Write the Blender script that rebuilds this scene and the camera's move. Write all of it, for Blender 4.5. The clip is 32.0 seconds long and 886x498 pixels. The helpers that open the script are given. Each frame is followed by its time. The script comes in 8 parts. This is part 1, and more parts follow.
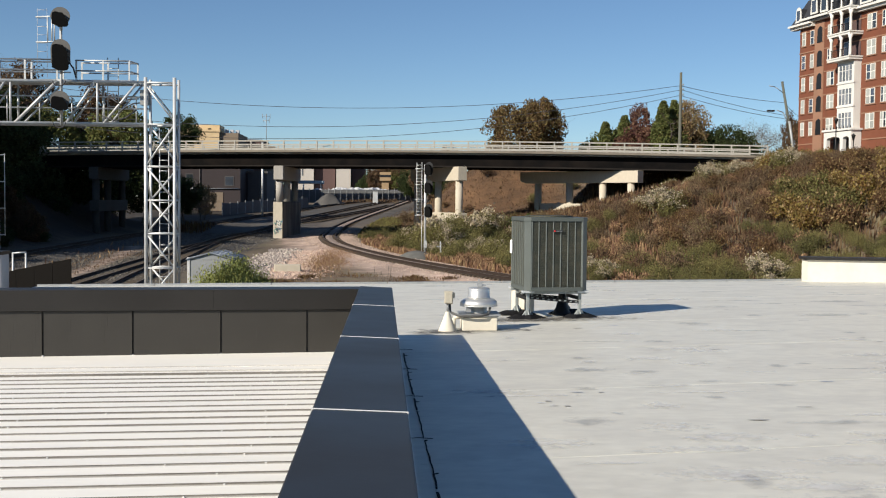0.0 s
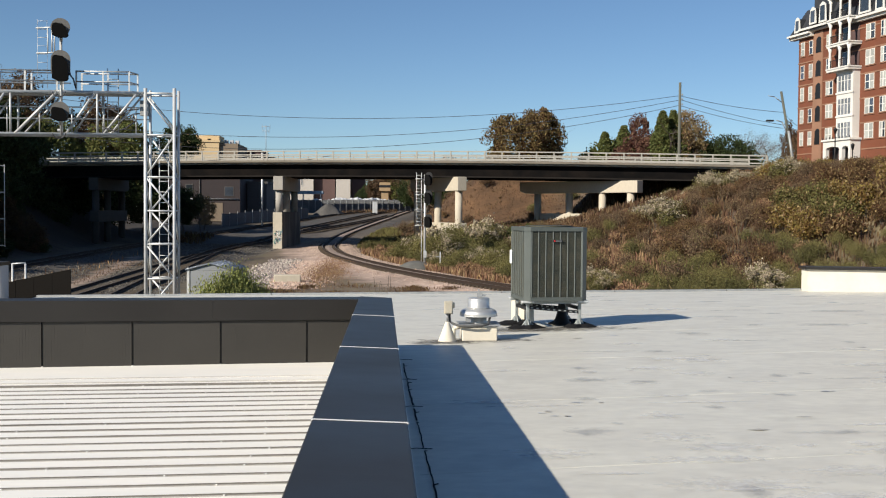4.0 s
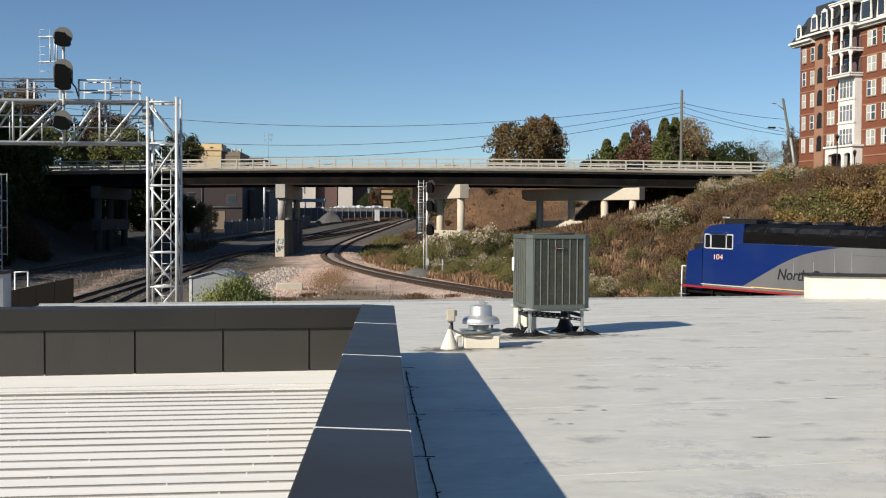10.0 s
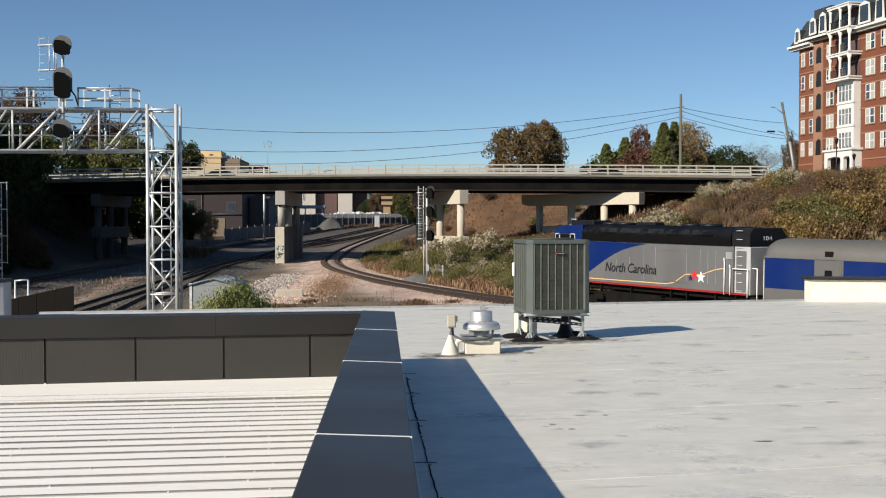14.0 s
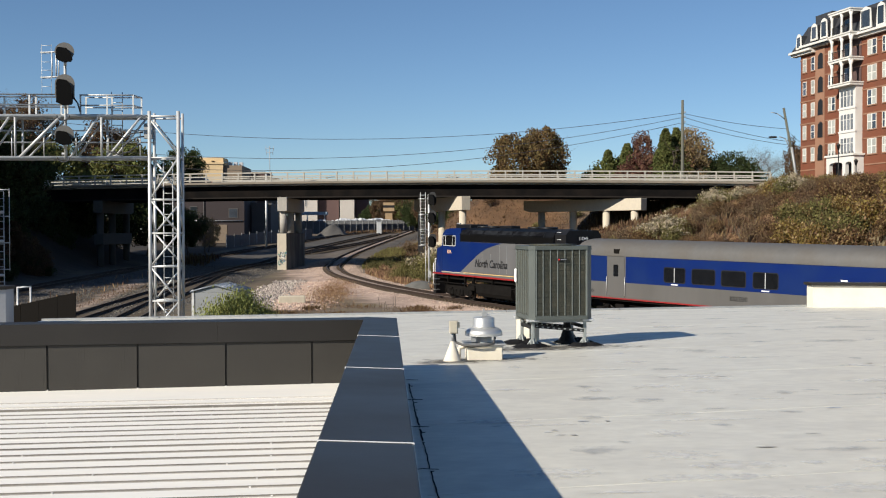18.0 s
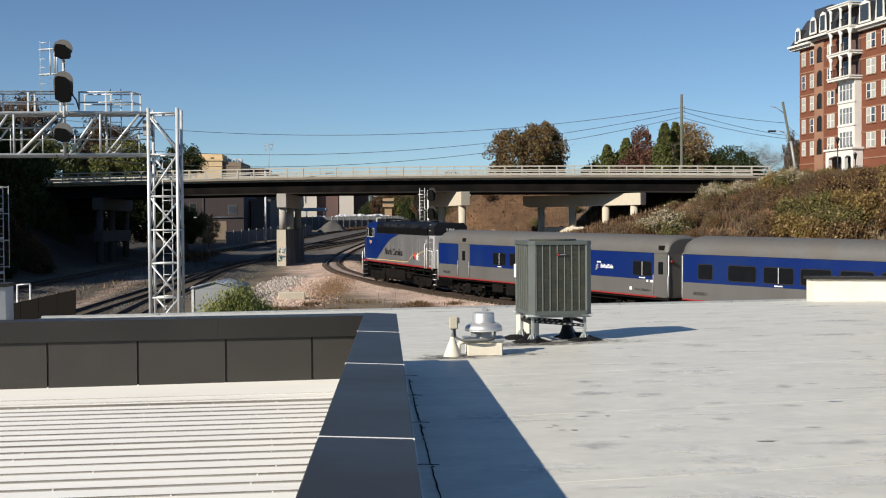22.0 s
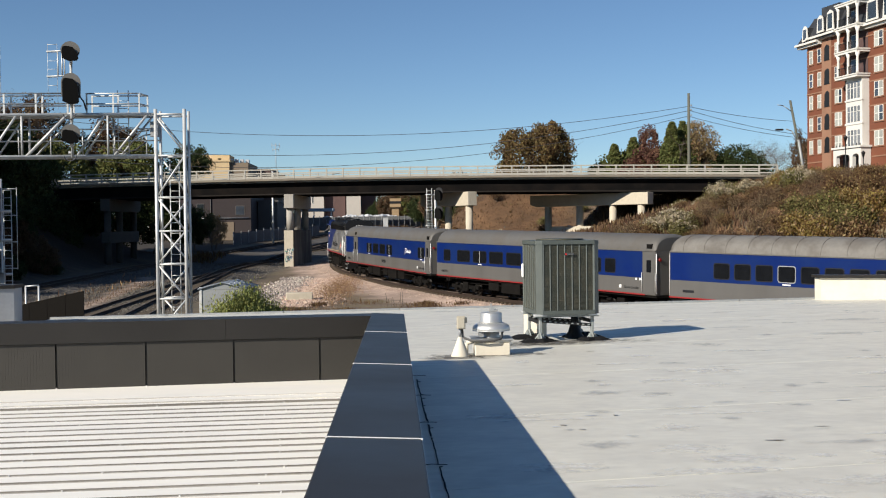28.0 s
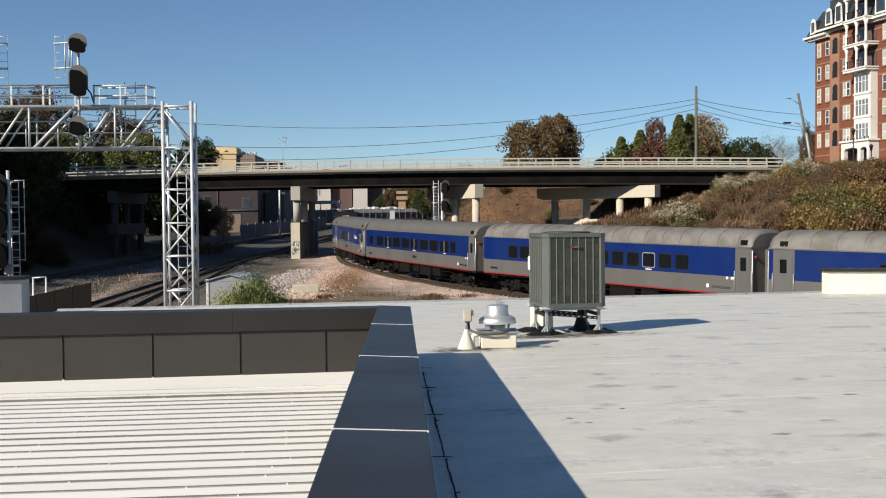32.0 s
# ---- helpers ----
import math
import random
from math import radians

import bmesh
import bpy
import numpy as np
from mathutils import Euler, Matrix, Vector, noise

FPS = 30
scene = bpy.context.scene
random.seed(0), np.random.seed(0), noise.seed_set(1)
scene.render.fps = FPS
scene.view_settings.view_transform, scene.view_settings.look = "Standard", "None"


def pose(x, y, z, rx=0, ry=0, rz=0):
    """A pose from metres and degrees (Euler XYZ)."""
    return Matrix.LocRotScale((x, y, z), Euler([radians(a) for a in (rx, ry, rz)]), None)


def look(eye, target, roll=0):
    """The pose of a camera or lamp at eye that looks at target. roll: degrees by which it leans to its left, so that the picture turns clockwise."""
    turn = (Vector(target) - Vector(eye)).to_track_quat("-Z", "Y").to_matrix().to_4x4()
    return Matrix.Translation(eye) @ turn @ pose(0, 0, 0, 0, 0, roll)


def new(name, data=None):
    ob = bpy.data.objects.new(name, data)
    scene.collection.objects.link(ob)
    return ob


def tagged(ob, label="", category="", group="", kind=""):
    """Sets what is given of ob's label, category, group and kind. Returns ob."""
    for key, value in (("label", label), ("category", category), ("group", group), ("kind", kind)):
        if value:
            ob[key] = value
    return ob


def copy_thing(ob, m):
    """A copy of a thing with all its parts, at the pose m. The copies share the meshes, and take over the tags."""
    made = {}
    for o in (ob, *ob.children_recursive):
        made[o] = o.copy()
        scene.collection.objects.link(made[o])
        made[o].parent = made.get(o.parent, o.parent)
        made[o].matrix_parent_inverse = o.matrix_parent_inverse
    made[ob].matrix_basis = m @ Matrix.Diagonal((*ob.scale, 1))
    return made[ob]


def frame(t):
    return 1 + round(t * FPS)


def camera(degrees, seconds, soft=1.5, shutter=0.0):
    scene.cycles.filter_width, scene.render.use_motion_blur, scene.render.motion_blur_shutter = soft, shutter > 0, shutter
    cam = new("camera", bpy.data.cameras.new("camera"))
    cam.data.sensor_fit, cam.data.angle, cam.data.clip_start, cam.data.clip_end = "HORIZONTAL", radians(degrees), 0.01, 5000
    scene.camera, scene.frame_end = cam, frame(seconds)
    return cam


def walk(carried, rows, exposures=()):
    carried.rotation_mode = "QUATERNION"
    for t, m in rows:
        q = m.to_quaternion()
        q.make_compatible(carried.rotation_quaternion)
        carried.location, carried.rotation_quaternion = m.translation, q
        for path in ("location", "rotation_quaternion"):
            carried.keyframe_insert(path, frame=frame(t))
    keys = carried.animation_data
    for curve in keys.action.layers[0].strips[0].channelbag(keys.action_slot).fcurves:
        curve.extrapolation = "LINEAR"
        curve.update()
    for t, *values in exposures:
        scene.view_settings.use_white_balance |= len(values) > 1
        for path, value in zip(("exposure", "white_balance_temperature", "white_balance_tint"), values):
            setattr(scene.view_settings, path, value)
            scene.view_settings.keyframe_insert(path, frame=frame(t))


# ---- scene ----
# ---- camera: rests on the roof, drifts slowly in tilt, pan and roll ----
cam = camera(43.805, 32.0, soft=1.1)
EYE = 4.45
AIM = [
    (0, 87.483, -0.498, -3.046), (0.5, 87.566, -0.486, -3.019), (1, 87.660, -0.473, -3.045),
    (1.5, 87.738, -0.438, -3.053), (2, 87.782, -0.426, -3.070), (2.5, 87.833, -0.449, -3.096),
    (3, 87.891, -0.461, -3.090), (3.5, 87.976, -0.453, -3.071), (5.5, 88.049, -0.308, -3.078),
    (6, 88.131, -0.320, -3.046), (6.5, 88.237, -0.339, -3.016), (7, 88.325, -0.307, -3.008),
    (7.5, 88.288, -0.258, -2.983), (8, 88.211, -0.302, -2.952), (8.5, 88.236, -0.304, -2.940),
    (9, 88.303, -0.310, -2.941), (9.5, 88.366, -0.301, -2.946), (10, 88.405, -0.290, -2.952),
    (10.5, 88.419, -0.248, -2.966), (11, 88.461, -0.188, -2.956), (11.5, 88.561, -0.179, -2.962),
    (12, 88.656, -0.160, -3.018), (12.5, 88.749, -0.109, -3.088), (13, 88.772, -0.059, -3.124),
    (13.5, 88.721, 0.012, -3.062), (14, 88.704, 0.052, -2.956), (14.5, 88.733, 0.052, -2.894),
    (16.5, 88.896, 0.134, -2.881), (17, 88.939, 0.158, -2.813), (17.5, 88.987, 0.144, -2.812),
    (18, 89.027, 0.148, -2.853), (18.5, 89.064, 0.122, -2.933), (19, 89.069, 0.129, -3.009),
    (19.5, 89.101, 0.141, -3.008), (20, 89.104, 0.155, -2.975), (20.5, 89.025, 0.207, -2.924),
    (21, 88.885, 0.269, -2.912), (21.5, 88.799, 0.315, -2.921), (22, 88.796, 0.396, -2.880),
    (22.5, 88.805, 0.378, -2.853), (23, 88.797, 0.403, -2.868), (23.5, 88.787, 0.416, -2.907),
    (24, 88.794, 0.423, -2.942), (24.5, 88.791, 0.434, -2.945), (25, 88.812, 0.447, -2.918),
    (25.5, 88.851, 0.459, -2.882), (27.5, 88.770, 0.608, -2.584), (28, 88.797, 0.617, -2.508),
    (28.5, 88.798, 0.612, -2.465), (29, 88.765, 0.578, -2.474), (29.5, 88.694, 0.545, -2.472),
    (30, 88.650, 0.491, -2.366), (30.5, 88.635, 0.478, -2.270), (31, 88.603, 0.479, -2.220),
    (31.5, 88.523, 0.483, -2.201), (32, 88.417, 0.489, -2.164),
]
walk(cam, [(t, pose(0, 0, EYE, rx, ry, rz)) for t, rx, ry, rz in AIM])

# ---- world and sun ----
SUN_FROM = Vector((-1.38, -1.08, 1.0)).normalized()
world = bpy.data.worlds.new("world")
scene.world = world
world.use_nodes = True
wn = world.node_tree.nodes
sky = wn.new("ShaderNodeTexSky")
sky.sky_type = "NISHITA"
sky.sun_disc = False
sky.sun_elevation = math.asin(SUN_FROM.z)
sky.sun_rotation = math.atan2(SUN_FROM.x, SUN_FROM.y)
sky.air_density, sky.dust_density, sky.ozone_density = 0.8, 0.0, 3.0
wn["Background"].inputs["Strength"].default_value = 0.068
tint = wn.new("ShaderNodeMix")
tint.data_type, tint.blend_type = "RGBA", "MULTIPLY"
tint.inputs[0].default_value = 1.0
tint.inputs[7].default_value = (0.91, 1.02, 1.095, 1)
world.node_tree.links.new(sky.outputs[0], tint.inputs[6])
world.node_tree.links.new(tint.outputs[2], wn["Background"].inputs["Color"])
sun = new("sun", bpy.data.lights.new("sun", "SUN"))
sun.data.energy, sun.data.angle, sun.data.color = 5.0, radians(0.53), (1.0, 0.92, 0.80)
sun.matrix_world = look(SUN_FROM * 100, (0, 0, 0))
scene.view_settings.exposure = 0.35

# ---- materials ----
def mat(name, color, rough=0.7, metal=0.0, var=0.25, scale=3.0, fine=40.0, bump=0.15, dist=0.01, stretch=(1, 1, 1),
        per="", spread=0.0, tint=None, gloss=0.5, streak=0.0):
    """A procedural surface: two scales of noise in colour and roughness, fine relief, and a shade per object or per island."""
    m = bpy.data.materials.new(name)
    m.use_nodes = True
    nt = m.node_tree
    n, ln = nt.nodes, nt.links.new
    b = n["Principled BSDF"]
    b.inputs["Metallic"].default_value = metal
    b.inputs["Specular IOR Level"].default_value = gloss
    co = n.new("ShaderNodeTexCoord")
    mp = n.new("ShaderNodeMapping")
    mp.inputs["Scale"].default_value = stretch
    ln(co.outputs["Object"], mp.inputs["Vector"])
    big, small = n.new("ShaderNodeTexNoise"), n.new("ShaderNodeTexNoise")
    for t, s, d in ((big, scale, 5), (small, fine, 3)):
        t.inputs["Scale"].default_value, t.inputs["Detail"].default_value = s, d
        ln(mp.outputs[0], t.inputs["Vector"])
    add = n.new("ShaderNodeMath")
    add.operation = "MULTIPLY_ADD"
    add.inputs[1].default_value = 0.45
    ln(small.outputs["Fac"], add.inputs[0])
    ln(big.outputs["Fac"], add.inputs[2])
    rng = n.new("ShaderNodeMapRange")
    rng.inputs["From Min"].default_value, rng.inputs["From Max"].default_value = 0.4, 1.05
    rng.inputs["To Min"].default_value, rng.inputs["To Max"].default_value = 1 - var, 1 + var
    ln(add.outputs[0], rng.inputs["Value"])
    mixed = n.new("ShaderNodeMix")
    mixed.data_type = "RGBA"
    c2 = tint or color
    mixed.inputs[6].default_value, mixed.inputs[7].default_value = (*color, 1), (*c2, 1)
    sel = n.new("ShaderNodeMapRange")
    sel.inputs["From Min"].default_value, sel.inputs["From Max"].default_value = 0.42, 0.6
    ln(big.outputs["Fac"], sel.inputs["Value"])
    ln(sel.outputs[0], mixed.inputs[0])
    hsv = n.new("ShaderNodeHueSaturation")
    ln(mixed.outputs[2], hsv.inputs["Color"])
    val = rng.outputs[0]
    if per:
        src = n.new("ShaderNodeObjectInfo" if per == "object" else "ShaderNodeNewGeometry")
        out = src.outputs["Random" if per == "object" else "Random Per Island"]
        r2 = n.new("ShaderNodeMapRange")
        r2.inputs["To Min"].default_value, r2.inputs["To Max"].default_value = 1 - spread, 1 + spread
        ln(out, r2.inputs["Value"])
        mul = n.new("ShaderNodeMath")
        mul.operation = "MULTIPLY"
        ln(val, mul.inputs[0])
        ln(r2.outputs[0], mul.inputs[1])
        val = mul.outputs[0]
        r3 = n.new("ShaderNodeMapRange")
        r3.inputs["To Min"].default_value, r3.inputs["To Max"].default_value = 0.5 - spread * 0.06, 0.5 + spread * 0.06
        ln(out, r3.inputs["Value"])
        ln(r3.outputs[0], hsv.inputs["Hue"])
    ln(val, hsv.inputs["Value"])
    ln(hsv.outputs[0], b.inputs["Base Color"])
    rr = n.new("ShaderNodeMapRange")
    rr.inputs["To Min"].default_value, rr.inputs["To Max"].default_value = max(0.02, rough - 0.12), min(1, rough + 0.12)
    ln(big.outputs["Fac"], rr.inputs["Value"])
    ln(rr.outputs[0], b.inputs["Roughness"])
    if bump:
        bp = n.new("ShaderNodeBump")
        bp.inputs["Strength"].default_value, bp.inputs["Distance"].default_value = bump, dist
        ln(add.outputs[0], bp.inputs["Height"])
        ln(bp.outputs[0], b.inputs["Normal"])
    return m


def leaf_mat(name, color, tint, spread=0.45):
    m = mat(name, color, rough=0.75, var=0.3, scale=0.6, fine=8, bump=0, per="island", spread=spread, tint=tint, gloss=0.06)
    n = m.node_tree.nodes
    b = n["Principled BSDF"]
    tr = n.new("ShaderNodeBsdfTranslucent")
    mx = n.new("ShaderNodeMixShader")
    mx.inputs[0].default_value = 0.25
    src = b.inputs["Base Color"].links[0].from_socket
    m.node_tree.links.new(src, tr.inputs["Color"])
    m.node_tree.links.new(b.outputs[0], mx.inputs[1])
    m.node_tree.links.new(tr.outputs[0], mx.inputs[2])
    m.node_tree.links.new(mx.outputs[0], n["Material Output"].inputs["Surface"])
    return m


MEMBRANE = mat("roof_membrane", (0.70, 0.68, 0.595), 0.5, var=0.22, scale=1.7, fine=8, bump=0.2, dist=0.01, stretch=(0.8, 1.2, 1), tint=(0.55, 0.535, 0.475))
TAR = mat("black_tar", (0.010, 0.010, 0.011), 0.8, gloss=0.15, var=0.4, scale=6, fine=50, bump=0.4)
COPING = mat("dark_coping_metal", (0.0235, 0.0215, 0.0195), 0.42, 0.0, gloss=0.25, var=0.14, scale=1.2, fine=30, bump=0.05)
PANEL = mat("dark_ribbed_panel", (0.040, 0.037, 0.032), 0.55, gloss=0.3, var=0.12, scale=2, fine=30, bump=0.05)
SEALANT = mat("white_sealant", (0.72, 0.72, 0.70), 0.5, var=0.1)
WHITEROOF = mat("white_metal_roof", (0.96, 0.935, 0.86), 0.55, var=0.08, scale=1.5, fine=12, bump=0.05, stretch=(0.4, 2, 1), tint=(0.93, 0.90, 0.82))
CREAM = mat("cream_wall_paint", (0.72, 0.67, 0.56), 0.7, var=0.1, scale=2, fine=25, tint=(0.64, 0.59, 0.48))
GREYWALL = mat("pale_grey_wall", (0.31, 0.325, 0.35), 0.7, var=0.12, scale=2, fine=20)
ACPAINT = mat("grey_green_paint", (0.078, 0.090, 0.082), 0.45, var=0.12, scale=3, fine=40, bump=0.05)
ACDARK = mat("dark_coil", (0.035, 0.042, 0.035), 0.6, var=0.4, scale=30, fine=150, tint=(0.06, 0.055, 0.03))
GALV = mat("galvanised_steel", (0.56, 0.57, 0.56), 0.5, 0.35, var=0.14, scale=4, fine=60, bump=0.08)
GALVD = mat("dull_galvanised", (0.33, 0.34, 0.34), 0.55, 0.4, var=0.2, scale=5, fine=60)
SPUN = mat("spun_aluminium", (0.60, 0.60, 0.58), 0.44, 0.7, var=0.12, scale=5, fine=60, bump=0.06)
BLACK = mat("black_paint", (0.009, 0.009, 0.010), 0.5, gloss=0.3, var=0.3, scale=2, fine=30)
BLACKROOF = mat("sooty_black_paint", (0.0045, 0.0048, 0.0055), 0.45, var=0.5, scale=0.7, fine=8, tint=(0.007, 0.0075, 0.009), gloss=0.05)
WORNROOF = mat("worn_black_paint", (0.022, 0.024, 0.027), 0.6, var=0.8, scale=1.6, fine=9, tint=(0.004, 0.004, 0.005), gloss=0.06)
CONCRETE = mat("old_concrete", (0.40, 0.375, 0.33), 0.85, var=0.28, scale=0.5, fine=6, bump=0.3, dist=0.02, stretch=(1, 1, 0.35), tint=(0.30, 0.285, 0.255))
CONCW = mat("pale_concrete", (0.54, 0.48, 0.375), 0.85, var=0.2, scale=0.6, fine=6, bump=0.25, stretch=(1, 1, 0.4), tint=(0.44, 0.395, 0.31))
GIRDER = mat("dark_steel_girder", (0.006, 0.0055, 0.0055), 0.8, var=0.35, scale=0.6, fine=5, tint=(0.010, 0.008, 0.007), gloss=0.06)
RAILBAR = mat("bridge_railing", (0.38, 0.36, 0.31), 0.6, var=0.15, scale=0.5, fine=6)
ASPHALT = mat("asphalt", (0.05, 0.05, 0.052), 0.9, var=0.2, scale=1, fine=20)
RUST = mat("rusty_rail", (0.030, 0.018, 0.012), 0.75, 0.1, var=0.3, scale=2, fine=30)
RAILTOP = mat("polished_rail_head", (0.15, 0.12, 0.095), 0.5, 0.3, var=0.15)
TIE = mat("weathered_tie", (0.060, 0.044, 0.033), 0.9, var=0.35, scale=2, fine=20, per="island", spread=0.35)
BRICK = mat("red_brick", (0.185, 0.058, 0.027), 0.85, var=0.22, scale=0.35, fine=7, bump=0.2, tint=(0.14, 0.048, 0.025))
BRICKTAN = mat("tan_brick", (0.27, 0.145, 0.09), 0.85, var=0.18, scale=0.4, fine=7)
WHITETRIM = mat("white_trim", (0.67, 0.65, 0.60), 0.6, var=0.08, scale=0.5, fine=5)
GLASS = mat("window_glass", (0.05, 0.06, 0.075), 0.12, 0.0, var=0.3, scale=0.6, fine=3, bump=0, gloss=0.9, per="object", spread=0.5)
CURTAIN = mat("pale_curtain", (0.36, 0.37, 0.34), 0.8, var=0.2, scale=1.5, fine=6, stretch=(6, 6, 1), per="object", spread=0.25)
SLATE = mat("dark_slate_roof", (0.035, 0.037, 0.042), 0.6, var=0.3, scale=1, fine=8, bump=0.2)
IRON = mat("black_iron", (0.012, 0.012, 0.012), 0.5, var=0.2)
BLUE = mat("deep_blue_paint", (0.0035, 0.017, 0.112), 0.33, var=0.10, scale=0.5, fine=4, bump=0.02, gloss=0.4, tint=(0.0045, 0.019, 0.10))
SILVER = mat("silver_grey_paint", (0.122, 0.120, 0.115), 0.45, 0.15, var=0.10, scale=0.5, fine=4, bump=0.02, stretch=(1, 1, 0.3), tint=(0.10, 0.098, 0.093))
CARROOF = mat("dusty_grey_roof", (0.116, 0.113, 0.107), 0.6, 0.1, var=0.16, scale=0.5, fine=5, bump=0.05, tint=(0.10, 0.093, 0.083))
CARROOFW = mat("weathered_pale_roof", (0.19, 0.18, 0.162), 0.65, 0.05, var=0.25, scale=0.7, fine=6, bump=0.05, tint=(0.115, 0.105, 0.092))
REDLINE = mat("red_stripe", (0.26, 0.016, 0.016), 0.4, var=0.1)
CREAMLINE = mat("cream_stripe", (0.50, 0.45, 0.34), 0.4, var=0.1)
GOLD = mat("gold_stripe", (0.62, 0.42, 0.17), 0.4, var=0.1)
WHITE = mat("white_paint", (0.80, 0.80, 0.78), 0.4, var=0.06)
ORANGE = mat("pale_orange_paint", (0.80, 0.50, 0.32), 0.4, var=0.06)
INK = mat("dark_lettering", (0.008, 0.009, 0.012), 0.5, var=0.1)
NAVY = mat("navy_paint", (0.01, 0.012, 0.10), 0.4, var=0.1)
STARRED = mat("bright_red_paint", (0.70, 0.03, 0.025), 0.4, var=0.08)
TRAINGLASS = mat("dark_train_glass", (0.008, 0.009, 0.011), 0.08, var=0.2, bump=0, gloss=0.5)
UNDER = mat("grimy_underframe", (0.009, 0.0083, 0.0077), 0.85, gloss=0.06, var=0.45, scale=2, fine=20)
WHEEL = mat("wheel_steel", (0.014, 0.012, 0.010), 0.6, 0.2, var=0.25)
BARK = mat("grey_bark", (0.10, 0.08, 0.062), 0.9, var=0.3, scale=4, fine=30, bump=0.3)
POLEWOOD = mat("weathered_pole_wood", (0.102, 0.104, 0.082), 0.9, var=0.25, scale=2, fine=30, stretch=(1, 1, 0.1))
WIRE = mat("dark_cable", (0.04, 0.04, 0.045), 0.6, var=0.1)
GRAVEL = mat("grey_gravel", (0.082, 0.078, 0.073), 0.95, var=0.3, scale=1.0, fine=9, bump=0.5, dist=0.06)
RIPRAP = mat("pale_rubble", (0.33, 0.28, 0.245), 0.9, var=0.25, scale=3, fine=15, per="island", spread=0.45)
# fence brown taken almost to black, in place of the shade over it
DARKWALL = mat("brown_panel_fence", (0.007, 0.006, 0.005), 0.85, gloss=0.1, var=0.2, scale=2, fine=15)
TANSTUCCO = mat("tan_stucco", (0.56, 0.42, 0.24), 0.85, var=0.12, scale=0.3, fine=4)
TANDARK = mat("brown_masonry", (0.20, 0.155, 0.11), 0.85, var=0.15, scale=0.3, fine=4)
FAR_A = mat("dark_brick_far", (0.10, 0.06, 0.055), 0.85, var=0.2, scale=0.2, fine=3)
FAR_B = mat("pale_block_far", (0.48, 0.44, 0.39), 0.85, var=0.15, scale=0.2, fine=3)
WRAP = mat("white_wrap", (0.52, 0.53, 0.545), 0.6, var=0.2, scale=1, fine=6, bump=0.4, dist=0.1)
BLUEAWNING = mat("blue_awning", (0.26, 0.33, 0.40), 0.6, var=0.1)
HUTROOF = mat("hut_roof_metal", (0.20, 0.225, 0.26), 0.45, 0.3, var=0.12)
HUTWALL = mat("hut_wall_metal", (0.245, 0.258, 0.266), 0.5, 0.2, var=0.1)

LEAF_RUST = leaf_mat("rust_leaves", (0.165, 0.098, 0.050), (0.12, 0.078, 0.042))
LEAF_OLIVE = leaf_mat("olive_leaves", (0.165, 0.145, 0.056), (0.125, 0.113, 0.047))
LEAF_GOLD = leaf_mat("yellow_brown_leaves", (0.235, 0.152, 0.052), (0.155, 0.112, 0.042))
LEAF_GREEN = leaf_mat("green_leaves", (0.150, 0.155, 0.052), (0.110, 0.120, 0.042))
LEAF_DEEP = leaf_mat("deep_green_leaves", (0.056, 0.070, 0.028), (0.042, 0.056, 0.023))
LEAF_WINE = leaf_mat("wine_red_leaves", (0.165, 0.080, 0.058), (0.125, 0.068, 0.050))
LEAF_DRY = leaf_mat("dry_grass_blades", (0.32, 0.195, 0.118), (0.25, 0.158, 0.095))
LEAF_GREY = leaf_mat("grey_brown_twigs", (0.190, 0.130, 0.080), (0.135, 0.095, 0.060))
LEAF_WHITE = leaf_mat("white_seed_heads", (0.50, 0.42, 0.30), (0.40, 0.34, 0.245), 0.25)
LEAF_BROWN = leaf_mat("brown_leaves", (0.155, 0.095, 0.057), (0.11, 0.072, 0.044))


# ---- building helpers ----
def part(name, bm, material, parent=None, label=""):
    me = bpy.data.meshes.new(name)
    bm.to_mesh(me)
    bm.free()
    me.materials.append(material)
    ob = new(name, me)
    if parent:
        ob.parent = parent
    if label:
        tagged(ob, label)
    return ob


def share(name, ob, parent, m):
    """A further piece on the mesh of ob."""
    o = new(name, ob.data)
    o.parent = parent
    o.matrix_basis = m
    return o


def thing(name, label, category, group="", m=None):
    e = new(name)
    e.empty_display_size = 0.2
    if m is not None:
        e.matrix_basis = m
    return tagged(e, label, category, group)


def B(*boxes, bevel=0.0):
    """A bmesh of boxes (x0, x1, y0, y1, z0, z1)."""
    bm = bmesh.new()
    for b in boxes:
        box(bm, *b)
    if bevel:
        bmesh.ops.bevel(bm, geom=bm.edges[:], offset=bevel, segments=1, affect="EDGES", profile=0.5)
    return bm


def box(bm, x0, x1, y0, y1, z0, z1):
    v = [bm.verts.new((x, y, z)) for x in (x0, x1) for y in (y0, y1) for z in (z0, z1)]
    for f in ((0, 1, 3, 2), (4, 6, 7, 5), (0, 4, 5, 1), (2, 3, 7, 6), (0, 2, 6, 4), (1, 5, 7, 3)):
        bm.faces.new([v[i] for i in f])
    return v


def hexa(bm, c):
    """A solid from eight corners: four of the bottom, then four of the top."""
    v = [bm.verts.new(p) for p in c]
    for f in ((3, 2, 1, 0), (4, 5, 6, 7), (0, 1, 5, 4), (1, 2, 6, 5), (2, 3, 7, 6), (3, 0, 4, 7)):
        bm.faces.new([v[i] for i in f])
    return v


